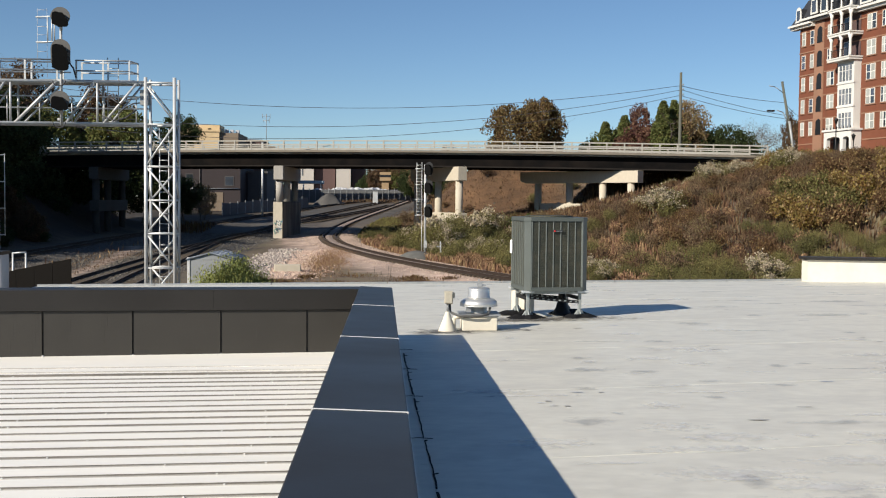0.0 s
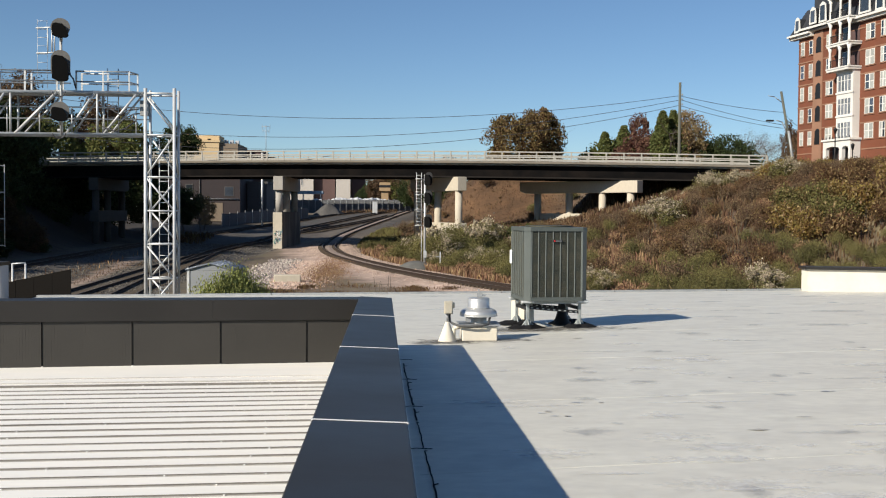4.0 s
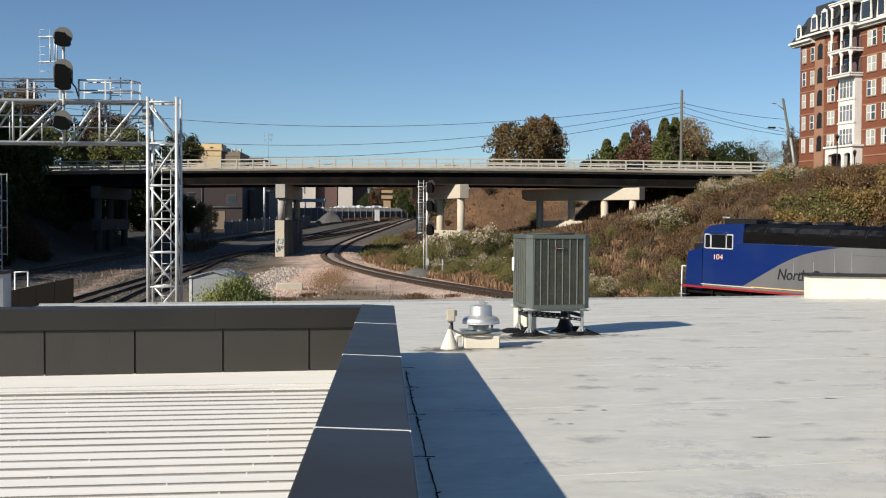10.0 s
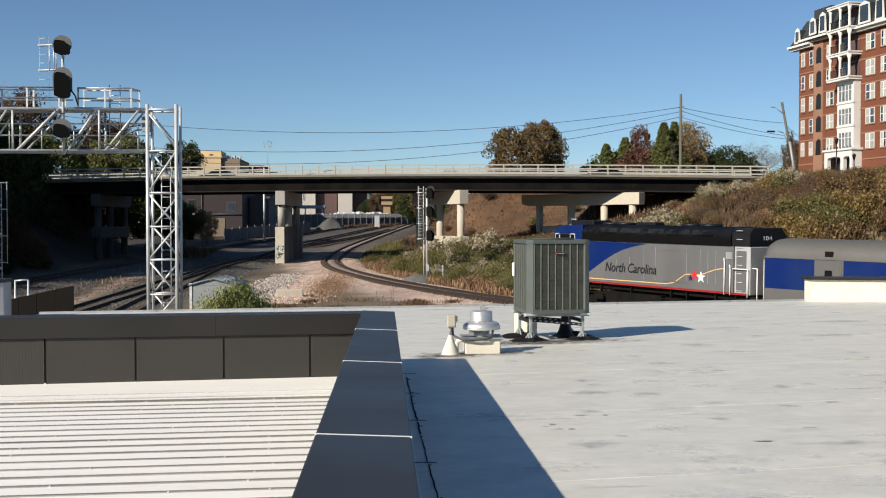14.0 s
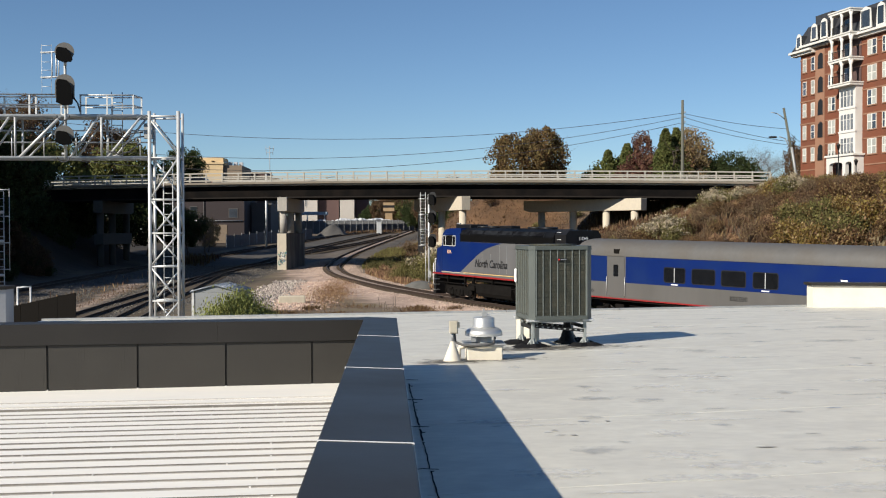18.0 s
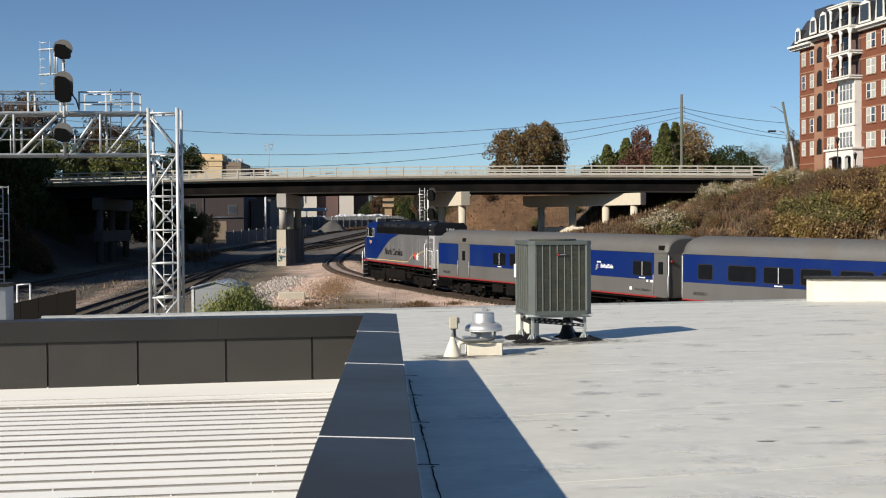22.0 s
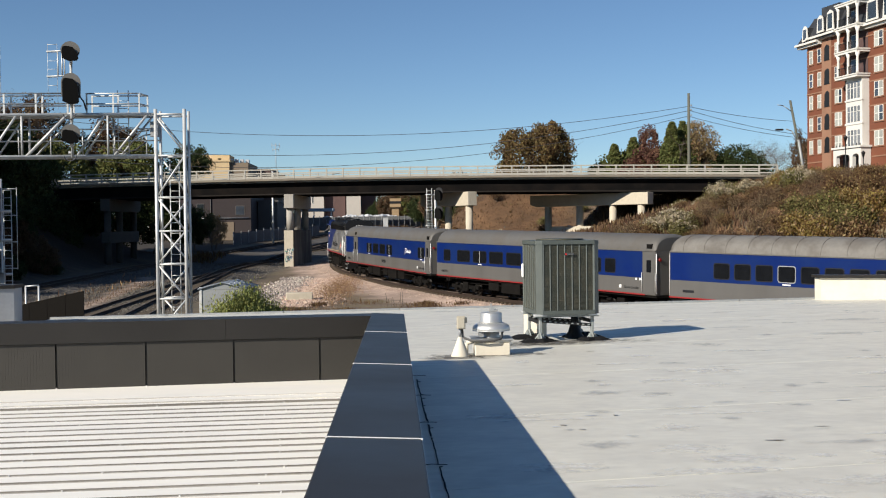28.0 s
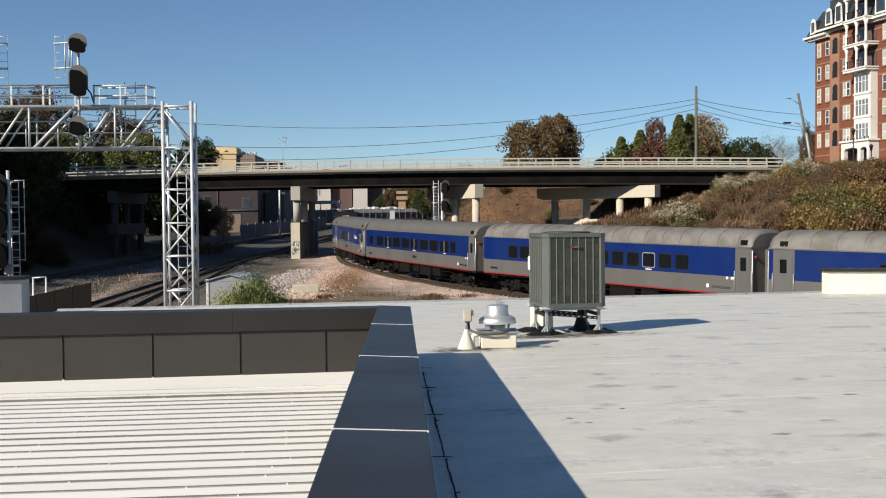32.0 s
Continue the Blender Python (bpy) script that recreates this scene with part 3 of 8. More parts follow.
LAPDARK = mat("lap_dirt", (0.17, 0.158, 0.14), 0.8, var=0.5, scale=1.2, fine=10, stretch=(0.5, 1, 1))
LAPGREY = mat("dirty_lap_band", (0.45, 0.425, 0.385), 0.7, var=0.35, scale=0.9, fine=9, stretch=(0.5, 2, 1), tint=(0.47, 0.45, 0.41))
white_roof = thing("white_metal_roof", "white ribbed metal roofing below the parapet", "roof")
rq = np.random.default_rng(17)
PITCHW = 0.2945
for k in range(28):
    y1 = 11.81 - PITCHW * k
    y0 = y1 - PITCHW
    bm = bmesh.new()
    white_slab(bm, -13.0, -0.25, y0 + 0.004, y1 - 0.040, 0.012, 0.03)
    bmesh.ops.recalc_face_normals(bm, faces=bm.faces[:])
    part("roof_sheet", bm, WHITEROOF, white_roof)
    bm = bmesh.new()
    white_slab(bm, -13.0, -0.25, y1 - 0.040, y1 - 0.010, 0.0135, 0.03)
    part("lap_band", bm, LAPGREY, white_roof, "grey lap between the sheets")
    bm = bmesh.new()
    w = 0.012
    white_slab(bm, -13.0, -0.25, y1 - 0.010, y1 - 0.010 + w, (0.0195 + 0.004 * rq.random()) if k else 0.034, 0.03)
    part("lap_line", bm, LAPDARK, white_roof, "dark lap line")
    x = -0.6 - 0.7 * rq.random()
    while x > -6:
        yy = y1 - 0.03 + 0.053 * x
        zz = white_z(x, yy) + 0.010
        part("screw_cap", B((x - 0.006, x + 0.006, yy - 0.006, yy + 0.006, zz, zz + 0.012), bevel=0.002), SEALANT, white_roof)
        x -= 0.66 * rq.integers(1, 5)
for d0, d1, lift in ((11.83, 12.14, 0.004), (12.15, 12.50, 0.004), (12.51, 13.05, 0.002), (13.055, 14.2, -0.004)):
    bm = bmesh.new()
    white_slab(bm, -13.0, -0.25, d0, d1, lift, 0.05)
    part("flashing_sheet", bm, WHITEROOF, white_roof)
for d in (12.145, 12.505):
    bm = bmesh.new()
    white_slab(bm, -13.0, -0.25, d - 0.009, d + 0.009, 0.013, 0.02)
    part("flashing_lap", bm, LAPGREY, white_roof)
# membrane details: flashing line beside the parapet, lap seams, patches and stains
details = thing("roof_membrane_details", "membrane laps, patches and stains lying on the roof", "roof patch")


def strip(pts, width, lift, thick=0.004):
    """A thin band along points of the roof."""
    bm = bmesh.new()
    for (x0, y0), (x1, y1) in zip(pts, pts[1:]):
        d = Vector((x1 - x0, y1 - y0)).normalized() * (width / 2)
        c = [(x0 + d.y, y0 - d.x), (x1 + d.y, y1 - d.x), (x1 - d.y, y1 + d.x), (x0 - d.y, y0 + d.x)]
        hexa(bm, [(x, y, roof_z(x, y) + lift - thick) for x, y in c] + [(x, y, roof_z(x, y) + lift) for x, y in c])
    return bm


rt = np.random.default_rng(61)
for y0, y1, x0, x1 in ((9.72, 12.9, 0.262, 0.235), (7.72, 9.80, 0.288, 0.268), (5.62, 7.62, 0.318, 0.296), (3.0, 5.5, 0.345, 0.325)):
    y = y0
    while y < y1:
        e = min(y1, y + rt.uniform(0.10, 0.45))
        f = lambda v: x0 + (x1 - x0) * (v - y0) / (y1 - y0) + 0.003 * math.sin(4 * v) + 0.0025 * math.sin(17 * v)
        pts = [(f(v), v) for v in np.linspace(y, e, 5)]
        part("flashing_edge", strip(pts, rt.uniform(0.006, 0.017), 0.007), TAR, details, "black tar line along the flashing")
        if rt.random() < 0.35:
            part("tar_drip", strip([(f(e), e), (f(e) + rt.uniform(0.012, 0.04), e + rt.uniform(-0.03, 0.03))], 0.012, 0.0075), TAR, details)
        y = e + (rt.uniform(0.02, 0.10) if rt.random() < 0.45 else 0.0)
for k in range(30):
    y = 3.2 + 0.35 * k + rt.uniform(-0.1, 0.1)
    part("tar_drip", strip([(0.122, y), (0.124, y + rt.uniform(0.03, 0.12))], 0.012, 0.03, 0.03), TAR, details)
bm = bmesh.new()
slab(bm, 0.06, 0.205, 2, 14.1, lambda x, y: roof_z(x, y) + 0.006 + 0.28 * max(0, 0.2 - x), 0.02)
part("flashing_strip", bm, MEMBRANE, details)
for y in (5.6, 7.7, 9.6, 11.4, 13.2):
    pts = [(0.19 + 0.16 * u, y + 0.02 * math.sin(5 * u)) for u in (0, 0.3, 0.6, 1.0)]
    part("tar_lap", strip(pts, 0.006, 0.010), TAR, details)
for y in (6.9, 9.75, 12.9, 16.3, 21.0):
    pts = [(0.24 + 0.9 * k, y + 0.012 * math.sin(1.7 * k) + 0.126 * k) for k in range(28)]
    part("lap_seam", strip(pts, 0.035, 0.0015), MEMBRANE, details)


def blotch(x, y, sx, sy, material, seed, lift=0.006):
    r = np.random.default_rng(seed)
    bm = bmesh.new()
    soft = bm.verts.layers.float.new("soft")
    vs = []
    for i in range(18):
        a = 2 * math.pi * i / 18
        k = 1.15 + 0.5 * r.random()
        px, py = x + sx * k * math.cos(a), y + sy * k * math.sin(a)
        vs.append(bm.verts.new((px, py, roof_z(px, py) + lift)))
    px, py = x, y
    mid = bm.verts.new((x, y, roof_z(x, y) + lift))
    mid[soft] = 1.0
    for p, q in zip(vs, vs[1:] + vs[:1]):
        bm.faces.new((mid, p, q))
    return part("stain", bm, material, details)


for i, (x, y, sx, sy, m) in enumerate(((1.86, 9.95, 0.09, 0.10, STAIN_GREY), (4.15, 11.35, 0.11, 0.12, STAIN_GREY), (4.5, 11.5, 0.08, 0.06, STAIN_GREY), (1.86, 8.6, 0.06, 0.05, STAIN_GREY), (2.63, 11.0, 0.13, 0.10, STAIN_GREY),
        (3.1, 10.3, 0.14, 0.07, STAIN_GREY), (3.7, 10.0, 0.15, 0.08, STAIN_GREY), (5.2, 9.7, 0.09, 0.07, STAIN_GREY), (1.42, 9.0, 0.05, 0.04, STAIN_GREY), (4.6, 16.2, 0.25, 0.2, STAIN_GREY), (7.2, 17.5, 0.4, 0.25, STAIN_GREY),
        (6.0, 13.8, 0.25, 0.12, STAIN_PALE), (5.5, 12.2, 0.3, 0.15, STAIN_PALE), (3.6, 13.0, 0.3, 0.12, STAIN_PALE), (7.4, 12.4, 0.5, 0.12, STAIN_PALE), (2.2, 12.2, 0.12, 0.1, STAIN_GREY), (8.6, 20.5, 0.5, 0.25, STAIN_GREY),
        (3.0, 7.6, 0.09, 0.05, STAIN_PALE), (3.9, 8.4, 0.25, 0.06, STAIN_PALE), (2.2, 6.4, 0.05, 0.03, STAIN_GREY), (5.6, 21.5, 0.4, 0.2, STAIN_PALE), (9.5, 15.5, 0.25, 0.12, STAIN_GREY), (10.5, 18.5, 0.35, 0.16, STAIN_GREY), (6.8, 9.2, 0.12, 0.06, STAIN_GREY))):
    blotch(x, y, sx, sy, m, i)
r0 = np.random.default_rng(77)
for i in range(110):
    y = 5.2 + 22 * r0.random() ** 1.4
    blotch(r0.uniform(0.9, 1.5 + 0.45 * y), y, r0.uniform(0.08, 0.45), r0.uniform(0.03, 0.16), STAIN_GREY if i % 4 == 0 else STAIN_PALE, 200 + i, 0.0055 + 0.0001 * (i % 9))
rn = np.random.default_rng(88)
WORN = mat("worn_membrane_nick", (0.43, 0.415, 0.38), 0.6, var=0.3, scale=9, fine=50)
BLUISH = mat("bluish_membrane_patch", (0.47, 0.505, 0.56), 0.5, var=0.2, scale=6, fine=30)
for i in range(34):
    y = 8.0 + 17 * rn.random() ** 1.3
    x = rn.uniform(1.2, 1.2 + 0.42 * y)
    bm = bmesh.new()
    n = 9
    sx, sy = rn.uniform(0.02, 0.09), rn.uniform(0.008, 0.03)
    bm.faces.new([bm.verts.new((x + sx * (0.5 + rn.random()) * math.cos(6.283 * k / n), y + sy * (0.5 + rn.random()) * math.sin(6.283 * k / n), roof_z(x, y) + 0.0072)) for k in range(n)])
    part("nick", bm, BLUISH if i % 6 == 0 else WORN, details)
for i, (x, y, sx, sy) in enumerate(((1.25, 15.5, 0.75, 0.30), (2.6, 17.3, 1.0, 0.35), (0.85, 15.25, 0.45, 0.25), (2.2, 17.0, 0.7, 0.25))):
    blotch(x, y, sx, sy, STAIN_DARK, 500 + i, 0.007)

# metal edge along the far side of the roof and the cream wall beyond
edge = thing("roof_edge", "thin metal gravel stop along the roof edge", "roof edge")
for k in range(12):
    a = -8.6 + k * 2.9
    bm = bmesh.new()
    slab(bm, a, a + 2.88, FAR_Y - 0.12, FAR_Y + 0.02, lambda x, y: roof_z(x, y) + 0.05, 0.16)
    part("edge_trim", bm, GALVD, edge)
upstand = thing("roof_upstand_wall", "cream painted upstand wall with dark coping", "parapet")
bm = bmesh.new()
c = [(10.75, 27.41), (24, 24.0), (24, 24.4), (10.75, 27.81)]
hexa(bm, [(x, y, 1.8) for x, y in c] + [(x, y, 3.03 + 0.0 * x) for x, y in c])
part("wall_face", bm, CREAM, upstand)
c = [(10.69, 27.35), (24, 23.92), (24, 24.48), (10.69, 27.89)]
bm = bmesh.new()
hexa(bm, [(x, y, 3.03) for x, y in c] + [(x, y, 3.10) for x, y in c])
part("coping", bm, COPING, upstand)

block = thing("roof_corner_block", "pale grey curved upstand with dark coping", "parapet")
outline = [(-16, 25.6), (-10.2, 25.6), (-9.5, 25.75), (-8.88, 26.05), (-8.88, 26.6), (-16, 26.6)]
part("wall_face", prism(outline, 1.9, 3.1, axis="z"), GREYWALL, block)
part("coping", prism([(x + (0.03 if x > -9 else 0), y - (0.03 if y < 26.3 else -0.03)) for x, y in outline], 3.1, 3.18, axis="z"), COPING, block)


# ---- condensing unit on its stand ----
def condenser(x, y, turn):
    g = roof_z(x, y)
    u = thing("air_conditioner", "grey-green air conditioning condenser with louvred sides on a steel stand", "air conditioner", m=pose(x, y, g, 0, 0, turn))
    a, c, z0, z1 = 0.475, 0.085, 0.43, 1.57
    octo = [(a, -a + c), (a, a - c), (a - c, a), (-a + c, a), (-a, a - c), (-a, -a + c), (-a + c, -a), (a - c, -a)]
    part("base_pan", prism([(p * 1.02, q * 1.02) for p, q in octo], z0, z0 + 0.045, axis="z"), ACPAINT, u)
    part("coil", prism([(p * 0.93, q * 0.93) for p, q in octo], z0 + 0.04, z1 - 0.05, axis="z"), ACDARK, u, "dark finned coil behind the louvres")
    top = prism([(p * 1.025, q * 1.025) for p, q in octo], z1 - 0.055, z1 - 0.012, axis="z")
    part("top_cover", top, ACPAINT, u)
    part("fan_guard", lathe([(0.36, z1 - 0.012), (0.36, z1 + 0.008), (0.30, z1 + 0.012), (0.05, z1 + 0.012)], 24), ACDARK, u, "dark round fan guard")
    for k in range(4):
        q = pose(0, 0, 0, 0, 0, 90 * k)
        bm = bmesh.new()
        c0, c1 = Vector((a, a - c, 0)), Vector((a - c, a, 0))
        n = Vector((1, 1, 0)).normalized() * 0.012
        hexa(bm, [c0 - n * 2 + Vector((0, 0, z0 + 0.045)), c0 + n + Vector((0, 0, z0 + 0.045)), c1 + n + Vector((0, 0, z0 + 0.045)), c1 - n * 2 + Vector((0, 0, z0 + 0.045)),
                  c0 - n * 2 + Vector((0, 0, z1 - 0.055)), c0 + n + Vector((0, 0, z1 - 0.055)), c1 + n + Vector((0, 0, z1 - 0.055)), c1 - n * 2 + Vector((0, 0, z1 - 0.055))])
        bm.transform(q)
        bmesh.ops.recalc_face_normals(bm, faces=bm.faces[:])
        part("corner_panel", bm, ACPAINT, u)
        w = 2 * (a - c)
        for i in range(8):
            yy = -(a - c) + w * i / 7
            wd = 0.0055 if 0 < i < 7 else 0.014
            bm = B((a - 0.02, a + 0.003, yy - wd, yy + wd, z0 + 0.045, z1 - 0.055))
            bm.transform(q)
            part("upright_bar", bm, ACBAR, u)
        bm = bmesh.new()
        for j in range(78):
            zz = z0 + 0.062 + j * 0.0128
            box(bm, a - 0.03, a - 0.010, -(a - c) + 0.013, a - c - 0.013, zz, zz + 0.0078)
        bm.transform(q)
        part("louvre_grille", bm, COILFIN, u, "fine dark coil fins")
        bm = bmesh.new()
        for j in range(22):
            zz = z0 + 0.075 + j * 0.0455
            box(bm, a - 0.012, a - 0.006, -(a - c) + 0.013, a - c - 0.013, zz, zz + 0.006)
        bm.transform(q)
        tagged(part("guard_wire", bm, COILFIN, u, "thin grey-green guard wires"), kind="stuff")
        for g0, g1 in ((z0 + 0.045, z0 + 0.06), (z1 - 0.075, z1 - 0.055)):
            bm = B((a - 0.02, a + 0.010, -(a - c), a - c, g0, g1))
            bm.transform(q)
            part("grille_frame", bm, ACPAINT, u)
    bm = B((-a - 0.045, -a - 0.012, a - 0.20, a - 0.12, 0.97, 1.19), bevel=0.014)
    part("disconnect_box", bm, WHITE, u, "small white switch box at the side")
    part("cover_rim", prism([(p * 1.035, q * 1.035) for p, q in octo], z1 - 0.07, z1 - 0.052, axis="z"), ACPAINT, u)
    # maker's plate drawn as plain shapes
    part("badge", B((-0.065, 0.085, -a - 0.024, -a - 0.012, z1 - 0.235, z1 - 0.205)), INK, u, "small dark maker's plate")
    part("badge_dot", lathe([(0.012, 0), (0.012, 0.006)], 14), STARRED, u, "red round mark").matrix_basis = pose(-0.045, -a - 0.024, z1 - 0.22, 90)
    part("badge_bar", B((-0.02, 0.07, -a - 0.028, -a - 0.024, z1 - 0.225, z1 - 0.215)), GALVD, u)
    # stand: two channels, four legs with splayed feet, cross braces, tar pads
    for s in (-1, 1):
        part("channel", B((-0.5, 0.5, s * 0.34 - 0.025, s * 0.34 + 0.025, z0 - 0.05, z0)), STANDPAINT, u)
        for r in (-1, 1):
            part("leg", B((r * 0.40 - 0.022, r * 0.40 + 0.022, s * 0.34 - 0.022, s * 0.34 + 0.022, 0.03, z0 - 0.05), bevel=0.004), STANDPAINT, u)
            bm = bmesh.new()
            for dx, dy in ((0.10, 0), (-0.10, 0), (0, 0.10), (0, -0.10)):
                tube(bm, (r * 0.40, s * 0.34, 0.16), (r * 0.40 + dx, s * 0.34 + dy, 0.02), 0.012, seg=6)
            part("foot_brace", bm, STANDPAINT, u)
            part("foot_plate", B((r * 0.40 - 0.05, r * 0.40 + 0.05, s * 0.34 - 0.03, s * 0.34 + 0.03, 0.02, 0.12), bevel=0.01), STANDPAINT, u)
            part("channel_end", B((r * 0.42 - 0.09, r * 0.42 + 0.09, s * 0.40 - 0.06, s * 0.40 + 0.06, z0 - 0.028, z0 + 0.004), bevel=0.004), GALV, u, "pale galvanised channel end")
            rr = np.random.default_rng(10 + s + 3 * r)
            pad = bmesh.new()
            ring = []
            for t in np.linspace(0, 2 * math.pi, 17)[:-1]:
                k = 0.75 + 0.5 * rr.random()
                ring.append((pad.verts.new((r * 0.40 + 0.30 * k * math.cos(t), s * 0.34 + 0.20 * k * math.sin(t), 0.004)), pad.verts.new((r * 0.40 + 0.16 * k * math.cos(t), s * 0.34 + 0.11 * k * math.sin(t), 0.045 + 0.03 * rr.random()))))
            for p, q in zip(ring, ring[1:] + ring[:1]):
                pad.faces.new((p[0], q[0], q[1], p[1]))
            pad.faces.new([p[1] for p in ring])
            part("tar_pad", pad, TAR, u, "ragged black tar pad")
        rail = part("side_rail", B((s * 0.40 - 0.02, s * 0.40 + 0.02, -0.34, 0.34, 0.28, 0.33)), BLACK, u, "black slotted channel")
        brace = bmesh.new()
        hexa(brace, [(-0.40, s * 0.34 - 0.02, 0.305), (0.40, s * 0.34 - 0.02, 0.225), (0.40, s * 0.34 + 0.02, 0.225), (-0.40, s * 0.34 + 0.02, 0.305), (-0.40, s * 0.34 - 0.02, 0.35), (0.40, s * 0.34 - 0.02, 0.27), (0.40, s * 0.34 + 0.02, 0.27), (-0.40, s * 0.34 + 0.02, 0.35)])
        brace = part("brace", brace, BLACK, u, "black slotted channel")
        for k in range(9):
            x = -0.34 + 0.085 * k
            zc = 0.2875 - 0.1 * x
            part("slot", B((x - 0.018, x + 0.018, s * 0.34 - 0.0215, s * 0.34 + 0.0215, zc - 0.009, zc + 0.009)), STANDPAINT, brace)
    bm = B((-0.15, 0.15, -0.12, 0.12, 0.0, 0.43))
    bm.transform(pose(-0.24, 0.60, 0, 0, 0, -32))
    part("pipe_box", bm, CREAM, u, "cream pipe housing behind the legs")
    part("pipe", lathe([(0.15, 0.0), (0.145, 0.03), (0.10, 0.10), (0.065, 0.22), (0.055, 0.30), (0.055, 0.44)], 16), BLACK, u, "black insulated pipe in a boot").matrix_basis = pose(0.27, 0.16, 0)
    return u


cu = condenser(2.68, 17.85, 7)
cu.scale = (1.07, 1.07, 1.04)


BEIGE = mat("beige_paint", (0.46, 0.42, 0.33), 0.5, var=0.12, scale=5, fine=40)
CONDUIT = mat("grey_conduit", (0.085, 0.085, 0.082), 0.6, var=0.15, scale=8, fine=60)

# ---- roof exhaust fan with its curb, and the electric box on a cone ----
fan_z = roof_z(1.36, 15.7)
fan = thing("exhaust_fan", "spun aluminium roof exhaust fan on a cream curb", "roof fan", m=pose(1.36, 15.7, fan_z))
part("curb", B((-0.25, 0.25, -0.25, 0.25, 0, 0.20), bevel=0.012), CREAM, fan, "cream painted square curb")
part("curb_cap", B((-0.265, 0.265, -0.265, 0.265, 0.20, 0.218), bevel=0.006), GALV, fan)
part("base_flange", B((-0.295, 0.295, -0.29, 0.29, 0.218, 0.238), bevel=0.005), GALVD, fan)
part("neck", lathe([(0.135, 0.238), (0.118, 0.26), (0.115, 0.37)], 28), SPUN, fan)
part("wind_band", lathe([(0.20, 0.36), (0.24, 0.343), (0.262, 0.343), (0.268, 0.352), (0.268, 0.376), (0.262, 0.399), (0.248, 0.419), (0.225, 0.435), (0.19, 0.447), (0.163, 0.453)], 40), SPUN, fan)
part("band_lip", lathe([(0.262, 0.340), (0.270, 0.340), (0.271, 0.352), (0.263, 0.353)], 40), GALV, fan)
part("motor_dome", lathe([(0.160, 0.452), (0.163, 0.462), (0.163, 0.472), (0.157, 0.476), (0.157, 0.576), (0.153, 0.590), (0.140, 0.599), (0.10, 0.604), (0.03, 0.607)], 36), SPUN, fan)
part("motor_bracket", B((-0.19, -0.12, -0.16, -0.10, 0.26, 0.35)), GALVD, fan, "dull steel motor bracket")
part("clasp", B((-0.02, 0.05, -0.03, 0.03, 0.61, 0.67), (0.05, 0.10, -0.02, 0.02, 0.62, 0.645), (-0.01, 0.01, -0.01, 0.01, 0.61, 0.72)), GALVD, fan)
pts = [Vector((-0.43, -0.20, 0.42)), Vector((-0.42, -0.22, 0.28)), Vector((-0.39, -0.24, 0.255)), Vector((-0.30, -0.30, 0.225)), Vector((-0.15, -0.325, 0.222)), Vector((0.02, -0.325, 0.228)), Vector((0.12, -0.28, 0.25)), Vector((0.15, -0.16, 0.34))]
bm = pipe(pts, 0.017, 8)
part("conduit", bm, CONDUIT, fan, "grey flexible conduit")
part("drain_pipe", T(((-0.36, -0.05, 0.0), (-0.36, -0.05, 0.17)), ((-0.36, -0.05, 0.17), (-0.25, -0.05, 0.19)), r=0.03), CREAM, fan)
sw = thing("switch_box", "grey switch box on a post rising from a cream flashing cone", "switch box", m=pose(0.90, 15.45, roof_z(0.9, 15.45)))
part("cone", lathe([(0.135, 0), (0.125, 0.02), (0.032, 0.265), (0.028, 0.28)], 20), CREAM, sw, "cream painted cone flashing")
part("post", T(((0, 0, 0.26), (0, 0, 0.42)), r=0.018), GALVD, sw)
part("box", B((-0.045, 0.075, -0.05, 0.05, 0.39, 0.57), bevel=0.008), BEIGE, sw, "beige steel switch housing")
part("cover", B((-0.03, 0.062, -0.058, -0.05, 0.405, 0.555), bevel=0.002), BEIGE, sw)
part("lever", B((0.075, 0.10, -0.02, 0.02, 0.47, 0.55)), BEIGE, sw)

# ---- road bridge ----
BK = 1.18
BR0, BR1 = Vector((-46.0, 121.5)), Vector((44.0, 106.35))
BD = (BR1 - BR0).normalized()
BANG = math.degrees(math.atan2(BD.y, BD.x))
BLEN = (BR1 - BR0).length


def on_hill(x, y, turn=0.0):
    """The place of what belongs to the bridge: its plan is drawn at a smaller measure, seen from the eye."""
    return pose(x * BK, y * BK, EYE * (1 - BK), 0, 0, turn) @ Matrix.Scale(BK, 4)


bridge = thing("road_bridge", "steel girder road bridge with concrete deck and pale railing", "bridge", m=on_hill(BR0.x, BR0.y, BANG))
DECK = 9.47


def deck_z(u):
    """The deck arches slightly."""
    k = u / 99.4
    return DECK + 0.55 * math.sin(math.pi * min(1, max(0, k))) - 0.45 - 0.30 * k


def span(u0, u1, v0, v1, z0, z1, n=24):
    """A bar along the bridge that follows the deck."""
    bm = bmesh.new()
    last = None
    for i in range(n + 1):
        u = u0 + (u1 - u0) * i / n
        ring = [bm.verts.new((u, v, deck_z(u) + z)) for v, z in ((v0, z0), (v1, z0), (v1, z1), (v0, z1))]
        if last:
            for k in range(4):
                bm.faces.new((last[k], last[(k + 1) % 4], ring[(k + 1) % 4], ring[k]))
        else:
            bm.faces.new(ring)
        last = ring
    bm.faces.new(last[::-1])
    bmesh.ops.recalc_face_normals(bm, faces=bm.faces[:])
    return bm


